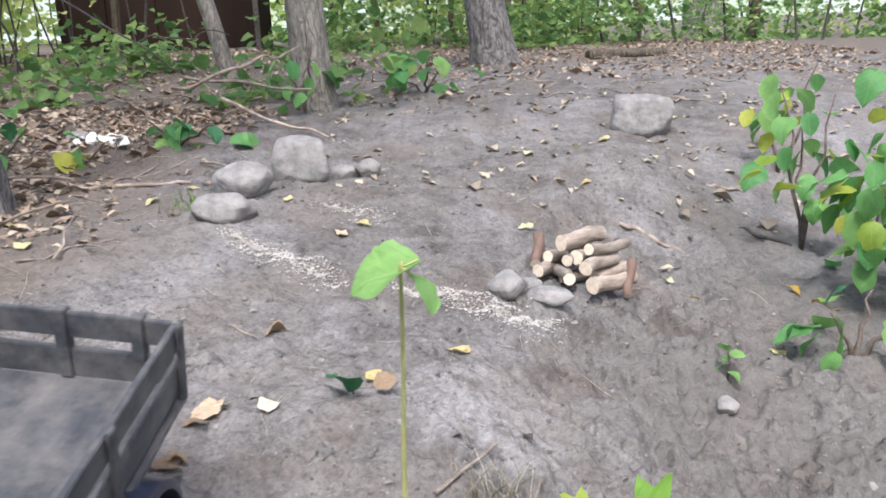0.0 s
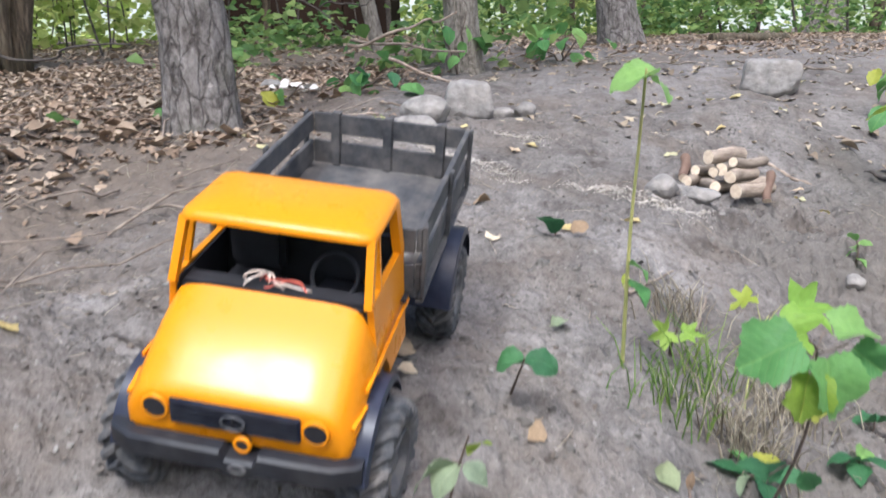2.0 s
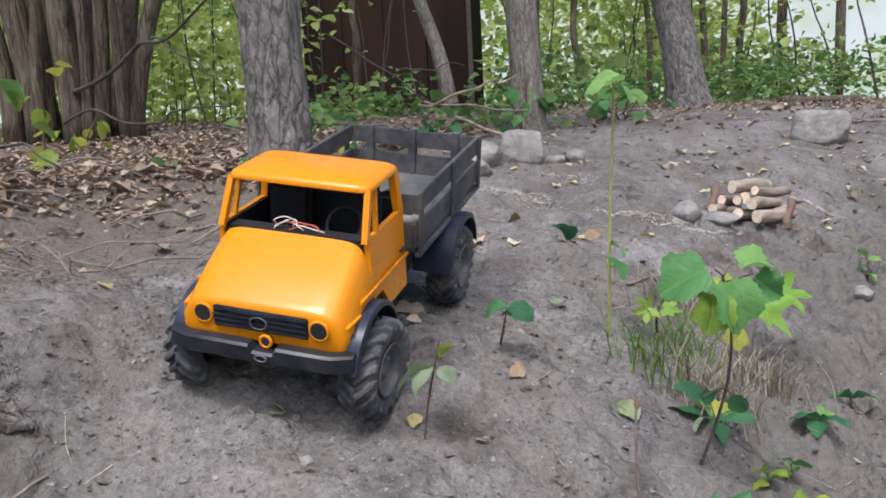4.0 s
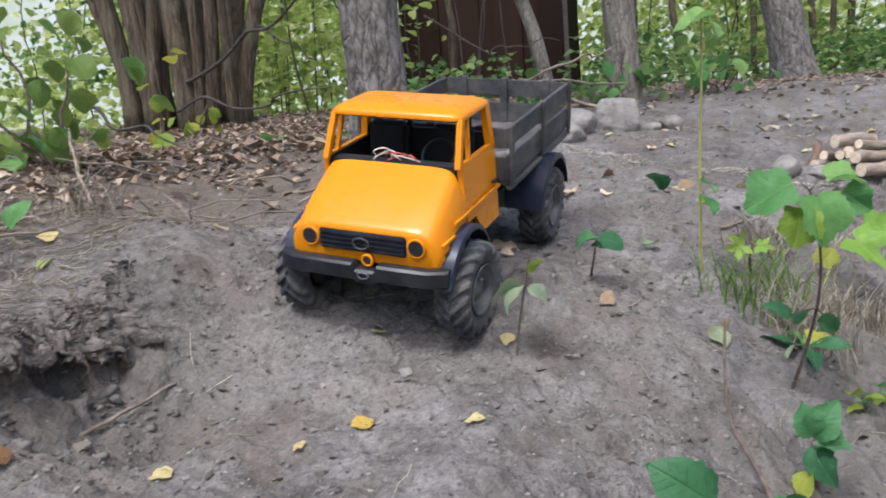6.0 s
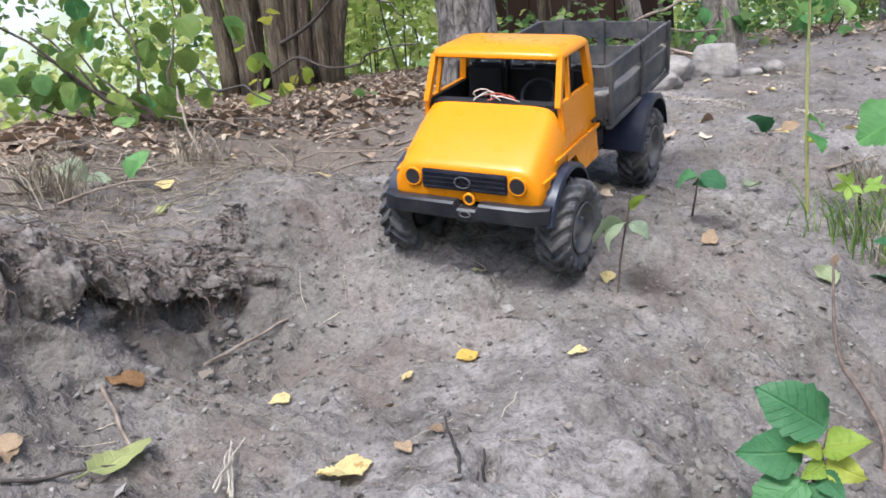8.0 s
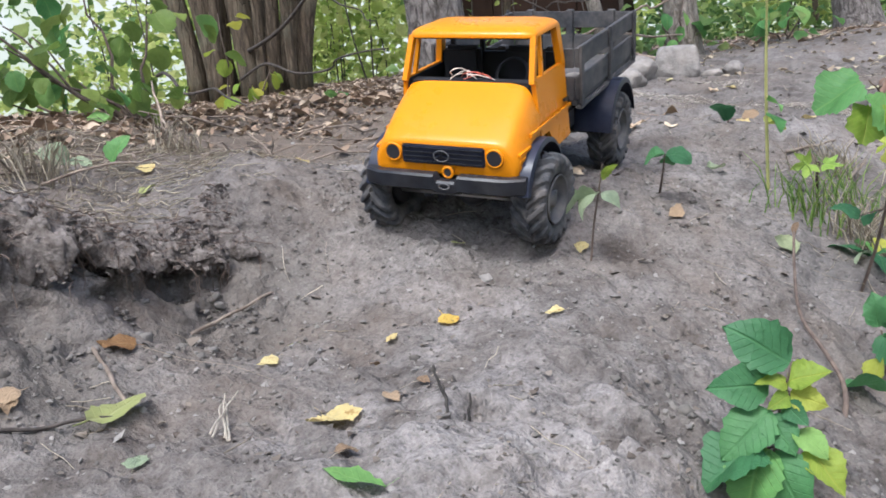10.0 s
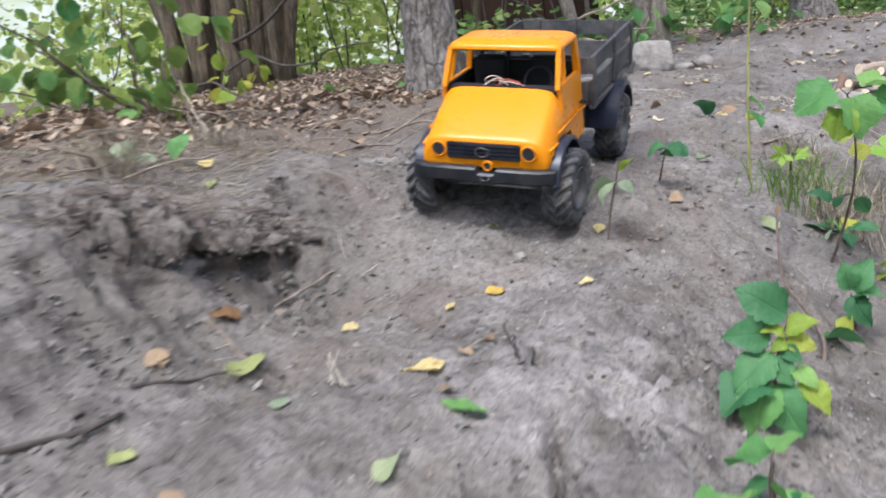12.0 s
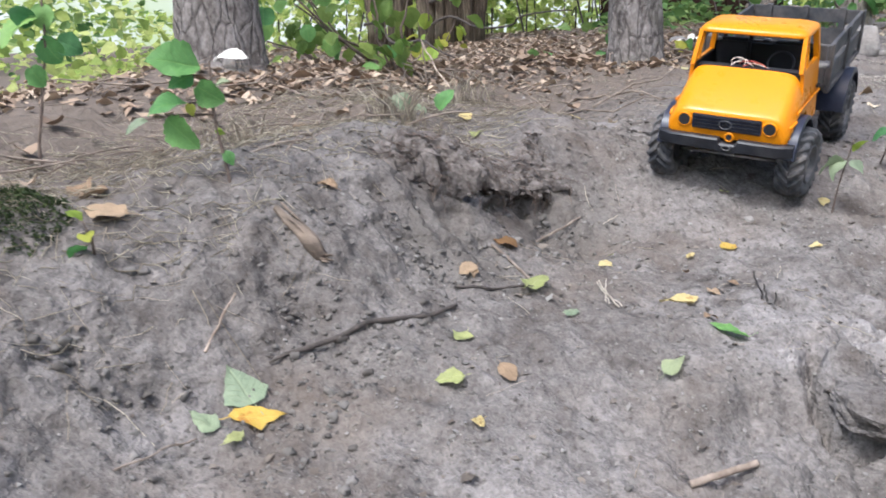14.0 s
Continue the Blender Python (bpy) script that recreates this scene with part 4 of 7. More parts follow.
for k, (dx, dy, lx, ly, r) in enumerate(((-0.24, -0.05, -0.62, 0.0, 0.060), (-0.10, -0.12, -0.22, -0.1, 0.080), (0.05, -0.10, 0.03, 0.05, 0.078), (0.02, 0.1, -0.05, 0.3, 0.075), (0.24, 0.02, 0.75, 0.1, 0.052), (-0.02, -0.14, -0.10, 0.05, 0.040), (0.14, -0.12, 0.22, 0.0, 0.045), (-0.28, 0.02, -0.95, 0.1, 0.030), (0.19, -0.05, 0.40, -0.1, 0.028), (-0.15, 0.08, -0.3, 0.3, 0.08), (0.16, 0.10, 0.3, 0.2, 0.07), (-0.02, -0.2, 0.1, -0.12, 0.035), (0.13, -0.17, -0.05, -0.1, 0.03))):
    pts = [Vector((dx * 1.45, dy, 0)) + Vector((lx * u ** 1.3, ly * u ** 1.3, 2.6 * u)) + Vector((0.04 * math.sin(u * 6 + k), 0.03 * math.cos(u * 5 + k), 0)) for u in np.linspace(0, 1, 14)]
    v, f = tube_arrays(pts, [0.86 * r * (1.25 if i == 0 else 1.08 if i == 1 else 1 - 0.3 * i / 13) for i in range(14)], 16, True, 0.14, k)
    put_mesh("stem", mesh_of("stem", v, f, DARK_BARK), stool)
c = np.c_[rng.normal(0, 0.7, 260), rng.normal(0.1, 0.5, 260), rng.uniform(1.6, 3.2, 260)]
put_mesh("crown", mesh_of("crown", *scattered([small_leaf("round", s) for s in range(3)], c, turns(rng, 260, 40), rng.uniform(0.06, 0.1, 260), rng), GREEN), stool, "sparse green leaves")

# a bent young trunk before the hut
for nm, lb, a, b, r0, r1, mat in (("bent_sapling", "bent mossy sapling before the dark hut", (-1.06, 4.05), (-1.38, 4.0, 1.9), 0.042, 0.03, SMOOTH_BARK), ("thin_tree", "thin dark sapling trunk", (0.50, 7.6), (0.42, 7.5, 3.2), 0.035, 0.02, DARK_BARK), ("thin_tree", "thin dark sapling trunk", (0.66, 7.7), (0.72, 7.7, 3.2), 0.03, 0.02, DARK_BARK), ("thin_tree", "thin dark sapling trunk", (0.85, 8.0), (0.80, 7.9, 3.2), 0.04, 0.02, DARK_BARK), ("thin_tree", "forked thin sapling trunk", (1.22, 8.2), (1.30, 8.1, 3.2), 0.055, 0.03, DARK_BARK), ("thin_tree", "thin straight sapling trunk", (1.68, 8.0), (1.62, 8.0, 3.2), 0.05, 0.03, DARK_BARK), ("thin_tree", "thin dark sapling trunk", (-0.55, 6.4), (-0.65, 6.4, 3.0), 0.03, 0.02, DARK_BARK), ("thin_tree", "thin dark sapling trunk", (-0.95, 7.2), (-1.05, 7.2, 3.0), 0.035, 0.02, DARK_BARK), ("thin_tree", "thin dark sapling trunk", (0.0, 7.4), (-0.12, 7.4, 3.0), 0.03, 0.02, DARK_BARK), ("thin_tree", "thin grey sapling trunk", (2.6, 7.6), (2.7, 7.6, 3.2), 0.05, 0.03, DARK_BARK), ("thin_tree", "thin grey sapling trunk", (-3.9, 5.2), (-3.8, 5.2, 3.0), 0.04, 0.02, DARK_BARK), ("thin_tree", "thin grey sapling trunk", (-2.3, 5.8), (-2.2, 5.8, 3.0), 0.03, 0.02, DARK_BARK)):
    z = ground_z(*a)
    root = new(nm)
    root.location = (*a, z - 0.04)
    tagged(root, lb, "tree", "trees")
    seed = int(a[0] * 100 + a[1] * 37) + 900
    put_mesh("trunk", twig_mesh("trunk", (0, 0, 0), (b[0] - a[0], b[1] - a[1], b[2] - z), r0, r1, mat, 0.02, 9, 12, seed), root)
    put_mesh("limb", twig_mesh("limb", (0.4 * (b[0] - a[0]), 0, 0.4 * (b[2] - z)), (0.25 * (-1) ** seed, 0.1, 0.8 * (b[2] - z)), r1 * 0.6, 0.005, mat, 0.05, 6, 7, seed + 1), root)
    c = np.c_[rng.normal(0, 0.45, 130), rng.normal(0, 0.35, 130), rng.uniform(0.9, 2.6, 130)]
    # far crowns take the leaf colour painted as sunlit
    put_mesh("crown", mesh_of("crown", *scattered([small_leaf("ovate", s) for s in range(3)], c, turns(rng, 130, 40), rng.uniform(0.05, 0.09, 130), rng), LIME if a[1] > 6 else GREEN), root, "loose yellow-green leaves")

# ---- the dark hut behind the trees ----
hut = new("hut")
HX0, HX1, HY, HZ = -3.24, -1.60, 7.0, ground_z(-2.4, 7.0)
hut.location = (0, 0, 0)
tagged(hut, "windowless hut clad in dark rusty sheet metal", "hut")
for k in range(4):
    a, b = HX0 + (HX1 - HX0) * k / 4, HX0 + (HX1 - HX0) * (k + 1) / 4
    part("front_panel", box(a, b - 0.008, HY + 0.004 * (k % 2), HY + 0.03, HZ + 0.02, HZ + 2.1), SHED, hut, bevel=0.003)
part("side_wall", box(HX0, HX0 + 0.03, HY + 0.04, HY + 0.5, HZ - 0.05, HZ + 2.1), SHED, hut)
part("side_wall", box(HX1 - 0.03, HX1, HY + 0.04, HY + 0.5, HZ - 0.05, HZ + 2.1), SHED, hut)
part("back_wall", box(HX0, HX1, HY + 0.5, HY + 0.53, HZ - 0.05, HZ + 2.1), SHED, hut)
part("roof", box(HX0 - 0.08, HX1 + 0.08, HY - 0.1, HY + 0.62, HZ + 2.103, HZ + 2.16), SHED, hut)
part("corner_post", box(HX1 - 0.02, HX1 + 0.02, HY - 0.03, HY - 0.002, HZ - 0.05, HZ + 2.1), DARK_TWIG, hut)
part("plinth", box(HX0, HX1, HY + 0.01, HY + 0.03, HZ - 0.1, HZ + 0.017), STONE, hut)

# ---- undergrowth and woods behind ----


def thicket(name, label, n, x0, x1, y0, y1, z0, z1, size, mat, category="bushes", clump=0.35, keep=None, tilt=45):
    """Leaves in uneven clumps with gaps, above the ground between two heights."""
    k = max(4, n // 45)
    cx, cy = rng.uniform(x0, x1, k), rng.uniform(y0, y1, k)
    cz = rng.uniform(z0, z1, k)
    if keep is not None:
        ok = keep(cx, cy, cz)
        cx, cy, cz = cx[ok], cy[ok], cz[ok]
        k = len(cx)
    w = rng.integers(0, k, n)
    q = rng.normal(0, 1, (n, 3)) * np.array([clump, clump, clump * 0.6])
    p = np.c_[cx[w], cy[w], cz[w] + height(cx[w], cy[w])] + q
    g = height(p[:, 0], p[:, 1])
    p[:, 2] = np.maximum(p[:, 2], g + 0.02)
    shapes = [small_leaf(s, i) for i, s in enumerate(("ovate", "round", "birch", "ovate"))]
    arrays = scattered(shapes, p, turns(rng, n, tilt, 28), rng.uniform(size * 0.6, size * 1.3, n), rng)
    return stuff(name, arrays, mat, label, category)


def stalks(name, label, n, x0, x1, y0, y1, h0, h1, r, mat):
    out = []
    for k, (x, y, z) in enumerate(on_ground(n, x0, x1, y0, y1)):
        h = rng.uniform(h0, h1)
        pts = eased(bent((x, y, z - 0.01), (x + rng.normal(0, 0.15) * h, y + rng.normal(0, 0.1) * h, z + h), 0.03, 6, k), 1)
        out.append(tube_arrays(pts, list(np.linspace(r, r * 0.3, len(pts))), 5, False))
    return stuff(name, merged(out), mat, label, "stems")


def beside_hut(x, y, z):
    """Clear of the line of sight to the hut."""
    q = x / (y + 0.6)
    return (q < -0.475) | (q > -0.185)


thicket("undergrowth", "low green undergrowth behind the stones", 480, -2.4, -0.75, 2.6, 5.0, 0.03, 0.14, 0.070, GREEN, "undergrowth", 0.13, tilt=24)
thicket("undergrowth", "low green plants round the young trunk", 110, -0.75, 0.0, 3.2, 4.6, 0.05, 0.20, 0.07, GREEN, "undergrowth", 0.12, tilt=24)
thicket("nettle_bank", "dense green nettles along the wood's edge", 4600, 0.4, 6.0, 6.6, 9.0, 0.02, 0.34, 0.065, GREEN, "undergrowth", 0.20, tilt=32)
thicket("nettle_bank", "dense green nettles before the far trees", 1500, -1.2, 0.7, 5.8, 7.6, 0.02, 0.35, 0.065, GREEN, "undergrowth", 0.18, tilt=32)
# the sunlit bushes and woods below get their brightness from the leaf colour
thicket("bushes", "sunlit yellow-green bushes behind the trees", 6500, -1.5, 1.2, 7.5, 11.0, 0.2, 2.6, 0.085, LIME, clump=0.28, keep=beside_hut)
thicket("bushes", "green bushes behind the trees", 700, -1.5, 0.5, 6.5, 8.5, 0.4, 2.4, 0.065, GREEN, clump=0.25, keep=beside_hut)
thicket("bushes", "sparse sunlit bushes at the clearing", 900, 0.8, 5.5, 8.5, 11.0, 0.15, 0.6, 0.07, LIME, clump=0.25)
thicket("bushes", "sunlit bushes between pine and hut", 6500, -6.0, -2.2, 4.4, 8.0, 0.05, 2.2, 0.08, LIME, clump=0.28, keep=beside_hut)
thicket("bushes", "green bushes between pine and hut", 1100, -5.6, -2.0, 3.8, 7.0, 0.05, 1.6, 0.065, GREEN, clump=0.24, keep=beside_hut)
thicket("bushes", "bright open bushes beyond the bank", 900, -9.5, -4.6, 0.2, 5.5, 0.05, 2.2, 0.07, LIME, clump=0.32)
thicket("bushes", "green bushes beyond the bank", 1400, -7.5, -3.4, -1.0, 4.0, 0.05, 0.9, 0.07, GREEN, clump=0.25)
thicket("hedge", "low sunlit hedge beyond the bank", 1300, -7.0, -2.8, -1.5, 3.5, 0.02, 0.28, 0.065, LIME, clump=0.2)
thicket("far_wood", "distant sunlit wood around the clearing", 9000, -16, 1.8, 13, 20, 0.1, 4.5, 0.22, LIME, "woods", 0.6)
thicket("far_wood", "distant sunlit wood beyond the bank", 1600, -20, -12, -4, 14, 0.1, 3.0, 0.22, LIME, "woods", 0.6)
thicket("far_wood", "green wood behind the walker", 3000, -8, 9, -12, -6, 0.1, 4.5, 0.25, GREEN, "woods", 0.8)
thicket("far_wood", "green wood beside the slope", 3000, 8, 14, -6, 8, 0.1, 4.5, 0.25, GREEN, "woods", 0.8)
stalks("bush_stems", "thin dark stems of the bushes", 48, -5.0, -1.6, 3.8, 6.6, 0.8, 2.2, 0.007, DARK_TWIG)
stalks("bush_stems", "thin dark stems of the far bushes", 22, -1.4, 4.0, 6.8, 9.0, 0.6, 2.4, 0.012, DARK_TWIG)

# ---- stones ----


def stone(label, x, y, sx, sy, sz, seed, turn=0, sink=0.25, square=0.0):
    """A field stone: a lump cut by flat faces, with worn edges."""
    rnd = random.Random(seed)
    cuts = [Vector((1, 0.1, 0.1)), Vector((-1, 0.05, 0.12)), Vector((0.1, 1, 0)), Vector((0, -1, 0.18)), Vector((0.08, -0.05, 1))]
    cuts = [(c.normalized(), 0.80 + 0.12 * rnd.random()) for c in cuts] if square > 0.5 else []
    for _ in range(11):
        cuts.append((Vector((rnd.gauss(0, 1), rnd.gauss(0, 1), rnd.gauss(0.2, 0.9))).normalized(), rnd.uniform(0.78, 1.0) if square < 0.5 else rnd.uniform(1.0, 1.2)))
    bm = bmesh.new()
    bmesh.ops.create_icosphere(bm, subdivisions=5, radius=1.0)
    off = Vector((seed * 5.1, seed * 2.3, seed))
    for v in bm.verts:
        d = v.co.normalized()
        far = [h / max(1e-3, d.dot(c)) for c, h in cuts if d.dot(c) > 0.05] + [1.32 if square > 0.5 else 1.08]
        r = sum(f ** -16 for f in far) ** (-1 / 16)
        r *= 1 + 0.07 * noise.noise(d * 1.6 + off) + 0.03 * noise.noise(d * 5 + off) + 0.014 * noise.noise(d * 14 + off) + 0.008 * noise.noise(d * 30 + off)
        v.co = Vector((d.x * r * sx, d.y * r * sy, d.z * r * sz))
    ob = part("stone", bm, STONE)
    ob.matrix_basis = pose(x, y, ground_z(x, y) + sz * (1 - 2 * sink * 0.5) - sz * sink, 0, 0, turn)
    return tagged(ob, label, "stone", "stones beside the track")


stone("large grey field stone with flat faces", -0.405, 2.19, 0.080, 0.060, 0.066, 1, 8, 0.15, 0.9)
stone("pointed dusty grey stone", -0.505, 1.97, 0.074, 0.05, 0.048, 2, 10, 0.2, 0.25)
stone("flat dusty grey stone sunk in soil", -0.505, 1.79, 0.074, 0.055, 0.038, 3, -12, 0.2, 0.3)
stone("small pale broken stone", -0.235, 2.25, 0.034, 0.028, 0.028, 4, 20, 0.1, 0.4)
stone("low grey stone beside the large one", -0.305, 2.27, 0.052, 0.035, 0.026, 5, 0, 0.2, 0.3)
stone("squared grey stone at the track's edge", 0.635, 2.83, 0.107, 0.075, 0.072, 6, -6, 0.1, 0.8)
stone("round pale stone before the woodpile", 0.10, 1.49, 0.036, 0.030, 0.028, 7, 0, 0.2, 0.2)
stone("flat grey stone before the woodpile", 0.178, 1.455, 0.042, 0.03, 0.020, 8, -15, 0.25, 0.4)
stone("small angular stone before the woodpile", 0.150, 1.545, 0.020, 0.020, 0.016, 9, 30, 0.2, 0.6)
stone("half-buried pale stone in the litter", -1.17, 2.58, 0.045, 0.035, 0.03, 10, 0, 0.3, 0.3)
stone("pebble on the drop beside the track", 0.45, 1.27, 0.020, 0.016, 0.016, 12, 0, 0.2, 0.3)

# ---- the woodpile: short cut branches ----


def log(a, b, r, seed, mat=LOG_BARK, label="short cut branch with pale sawn ends"):
    a, b = Vector(a), Vector(b)
    way = (b - a).normalized()
    root_m = Matrix.Translation(a) @ way.to_track_quat("Z", "Y").to_matrix().to_4x4()
    far = (b - a).length
    n, sides = 9, 18
    rnd = random.Random(seed)
    pts = [Vector((0.03 * far * math.sin(i * 0.8 + seed), 0.02 * far * math.cos(i * 0.7 + seed), far * i / (n - 1))) for i in range(n)]
    v, f = tube_arrays(pts, [r * rnd.uniform(0.92, 1.08) for _ in range(n)], sides, False, 0.07, seed)
    ob = put_mesh("log", mesh_of("log", v, f, mat), None, label, root_m)
    tagged(ob, "", "log", "logs of the woodpile")
    for end in (0, n - 1):
        ring = v[end * sides:(end + 1) * sides]
        c = ring.mean(0)
        inner = c + (ring - c) * 0.86
        vv = np.concatenate([inner, [c + np.array([0, 0, 0.0012 if end else -0.0012])], ring])
        ff = [(k, (k + 1) % sides, sides) for k in range(sides)] + [(k, sides + 1 + k, sides + 1 + (k + 1) % sides) for k in range(sides)] + [(k, sides + 1 + (k + 1) % sides, (k + 1) % sides) for k in range(sides)]
        put_mesh("cut_face", mesh_of("cut_face", vv, ff, CUT_WOOD), ob, "pale sawn end")
    return ob


LOGS = [
    ((0.262, 1.525, 0.020), (0.365, 1.585, 0.018), 0.014), ((0.285, 1.575, 0.018), (0.385, 1.615, 0.018), 0.014), ((0.222, 1.60, 0.020), (0.325, 1.64, 0.018), 0.014),
    ((0.230, 1.550, 0.030), (0.221, 1.66, 0.016), 0.0125), ((0.164, 1.60, 0.035), (0.262, 1.70, 0.018), 0.015), ((0.255, 1.545, 0.050), (0.352, 1.61, 0.046), 0.0135),
    ((0.246, 1.575, 0.060), (0.340, 1.66, 0.045), 0.0145), ((0.265, 1.57, 0.080), (0.378, 1.635, 0.066), 0.0130), ((0.193, 1.635, 0.055), (0.270, 1.735, 0.040), 0.0135),
    ((0.222, 1.600, 0.092), (0.335, 1.70, 0.080), 0.0165), ((0.228, 1.585, 0.058), (0.275, 1.67, 0.050), 0.012),
]
for k, (a, b, r) in enumerate(LOGS):
    za = ground_z(0.27, 1.60)
    jog = random.Random(k + 70)
    log((a[0] + jog.uniform(-0.006, 0.006), a[1] + jog.uniform(-0.012, 0.012), za + a[2]), (b[0] + jog.uniform(-0.030, 0.010), b[1] + jog.uniform(-0.022, 0.022), za + b[2] + 0.004), r * jog.uniform(0.86, 1.1), k)
log((0.335, 1.522, ground_z(0.335, 1.522) + 0.012), (0.352, 1.575, ground_z(0.27, 1.6) + 0.055), 0.010, 31, RED_BARK, "reddish branch leaning on the woodpile")
log((0.172, 1.66, ground_z(0.27, 1.60) + 0.030), (0.186, 1.735, ground_z(0.27, 1.60) + 0.070), 0.012, 32, RED_BARK, "reddish branch behind the woodpile")

# ---- sticks and roots ----


def stick(label, a, b, r0, r1, mat=TWIG, lift=(0.004, 0.004), sag=0.025, seed=0, name="stick"):
    pa, pb = (a[0], a[1], ground_z(*a) + lift[0]), (b[0], b[1], ground_z(*b) + lift[1])
    pts = eased(bent(pa, pb, sag, 8, seed), 1)
    for p in pts:
        if max(lift) < 0.03:
            p.z = max(p.z, ground_z(p.x, p.y) + r0 * 0.6)
    v, f = tube_arrays(pts, list(np.linspace(r0, r1, len(pts))), 8)
    return tagged(new(name, mesh_of(name, v, f, mat)), label, "stick", "fallen sticks")


stick("crooked grey stick on the slope", (0.42, 2.06), (0.57, 2.0), 0.006, 0.004, seed=1)
stick("pale dry stick on soil", (0.74, 2.42), (0.86, 2.46), 0.006, 0.004, seed=2)
stick("dark bent stick in the hollow", (0.78, 2.22), (0.87, 2.09), 0.006, 0.005, DARK_TWIG, seed=3)
stick("forked pale twig on soil", (-0.02, 0.86), (0.06, 0.97), 0.003, 0.002, lift=(0.01, 0.02), seed=4)
stick("pale twig on soil", (0.08, 0.84), (0.11, 0.94), 0.003, 0.002, lift=(0.005, 0.02), seed=5)
stick("long grey stick in the litter", (-0.94, 2.0), (-0.66, 2.05), 0.006, 0.004, seed=6)
stick("fallen branch beside the young trunk", (-0.80, 2.9), (-0.40, 2.66), 0.0075, 0.0045, lift=(0.09, 0.02), seed=7)
stick("fallen branch beside the young trunk", (-0.98, 3.05), (-0.50, 3.0), 0.007, 0.004, lift=(0.16, 0.10), seed=8)
stick("dry branch arching over the litter", (-0.92, 2.75), (-0.52, 2.9), 0.007, 0.004, lift=(0.14, 0.26), seed=9, sag=0.08)
stick("dry branch leaning before the hut", (-1.35, 2.88), (-0.95, 3.0), 0.0048, 0.0025, DARK_TWIG, lift=(0.45, 0.16), seed=10)
stick("dry branch leaning before the hut", (-1.08, 2.96), (-0.75, 2.9), 0.004, 0.002, DARK_TWIG, lift=(0.28, 0.30), seed=11, sag=0.08)
stick("dry stalk stuck in the bank", (-1.33, 0.74), (-1.34, 0.73), 0.0024, 0.002, lift=(-0.01, 0.13), sag=0.02, seed=12)
stick("dry stick leaning on the bank", (-1.10, 0.52), (-1.33, 0.72), 0.003, 0.0022, lift=(0.004, 0.12), sag=0.03, seed=13)
stick("thin stick before the burrow", (-0.665, -0.14), (-0.575, -0.19), 0.0026, 0.002, sag=0.02, seed=14)
stick("thin stick below the burrow", (-0.655, -0.005), (-0.630, 0.132), 0.0026, 0.0018, sag=0.012, seed=15)
stick("grey twig on the track", (-0.62, -0.33), (-0.55, -0.23), 0.0022, 0.0016, DARK_TWIG, seed=16)
for k in range(5):
    stick("pale dry stalk lying on the track", (-0.425 - 0.006 * k, -0.224 + 0.004 * (k % 3)), (-0.478 - 0.004 * (k % 4), -0.162 + 0.005 * k), 0.0011, 0.0006, PALE_STALK, (0.003, 0.006 + 0.004 * (k % 3)), 0.02, 17 + k)
for k, (dx, dy, h) in enumerate(((0.0, 0.0, 0.030), (0.006, 0.012, 0.022), (-0.008, 0.02, 0.034), (0.004, 0.035, 0.016))):
    stick("charred black stalk stuck in soil", (-0.258 + dx, -0.135 + dy), (-0.266 + dx * 2.2, -0.122 + dy), 0.0018, 0.0011, CHAR, (-0.004, h), 0.04, 80 + k)
stick("reddish stick on soil", (-0.26, -0.49), (-0.205, -0.45), 0.0042, 0.0036, TWIG, sag=0.01, seed=19)
stick("long pale straw on soil", (-0.722, -0.80), (-0.713, -0.707), 0.0014, 0.001, seed=20)
stick("pale twig below the bank", (-0.763, -0.639), (-0.765, -0.583), 0.0018, 0.0012, seed=21, lift=(0.004, 0.03))
way = [Vector((x, y, ground_z(x, y) + 0.007)) for x, y in ((-0.807, -0.459), (-0.785, -0.460), (-0.765, -0.460), (-0.749, -0.461), (-0.732, -0.462))]
root = tagged(new("broken_root", mesh_of("broken_root", *tube_arrays(way, [0.004, 0.0065, 0.0085, 0.0095, 0.0085], 11, True, 0.55, 4), FRAYED)), "brown broken root with frayed end in the bank", "root")
for k in range(12):
    q = [p + Vector((0, 0.011 * math.cos(k * 2.1), 0.004 + 0.005 * math.sin(k * 2.1))) for p in way[k % 3:k % 3 + 3]]
    put_mesh("fibre", mesh_of("fibre", *tube_arrays(eased(q, 1), [0.0012, 0.0020, 0.0020, 0.0016, 0.0012, 0.0006][:len(eased(q, 1))], 5, False), FRAYED), root)
for k in range(6):
    q = way[4] + Vector((0.002 * math.sin(k * 2), 0.005 * math.cos(k), 0.004 * math.sin(k)))
    put_mesh("fibre", mesh_of("fibre", *tube_arrays([q, q + Vector((0.012 + 0.003 * (k % 3), -0.004 + 0.003 * (k % 4), 0.002 * (k % 3) - 0.002))], [0.0022, 0.0006], 5, False), FRAYED), root)
stick("thin twig on the soil slope", (-0.36, 1.25), (-0.30, 1.20), 0.002, 0.001, seed=23)
stick("dark twig on soil", (-0.70, 0.53), (-0.60, 0.47), 0.0035, 0.002, DARK_TWIG, seed=24)
stick("fallen log at the wood's edge", (0.78, 4.95), (1.28, 5.2), 0.032, 0.026, DARK_BARK, (0.02, 0.02), 0.02, 25, "fallen_log")
ROOT = [(-0.59, -0.375), (-0.61, -0.41), (-0.635, -0.45), (-0.655, -0.48), (-0.668, -0.515), (-0.69, -0.555), (-0.705, -0.575), (-0.712, -0.592)]
pts = [Vector((x, y, ground_z(x, y) + 0.0055)) for x, y in ROOT]
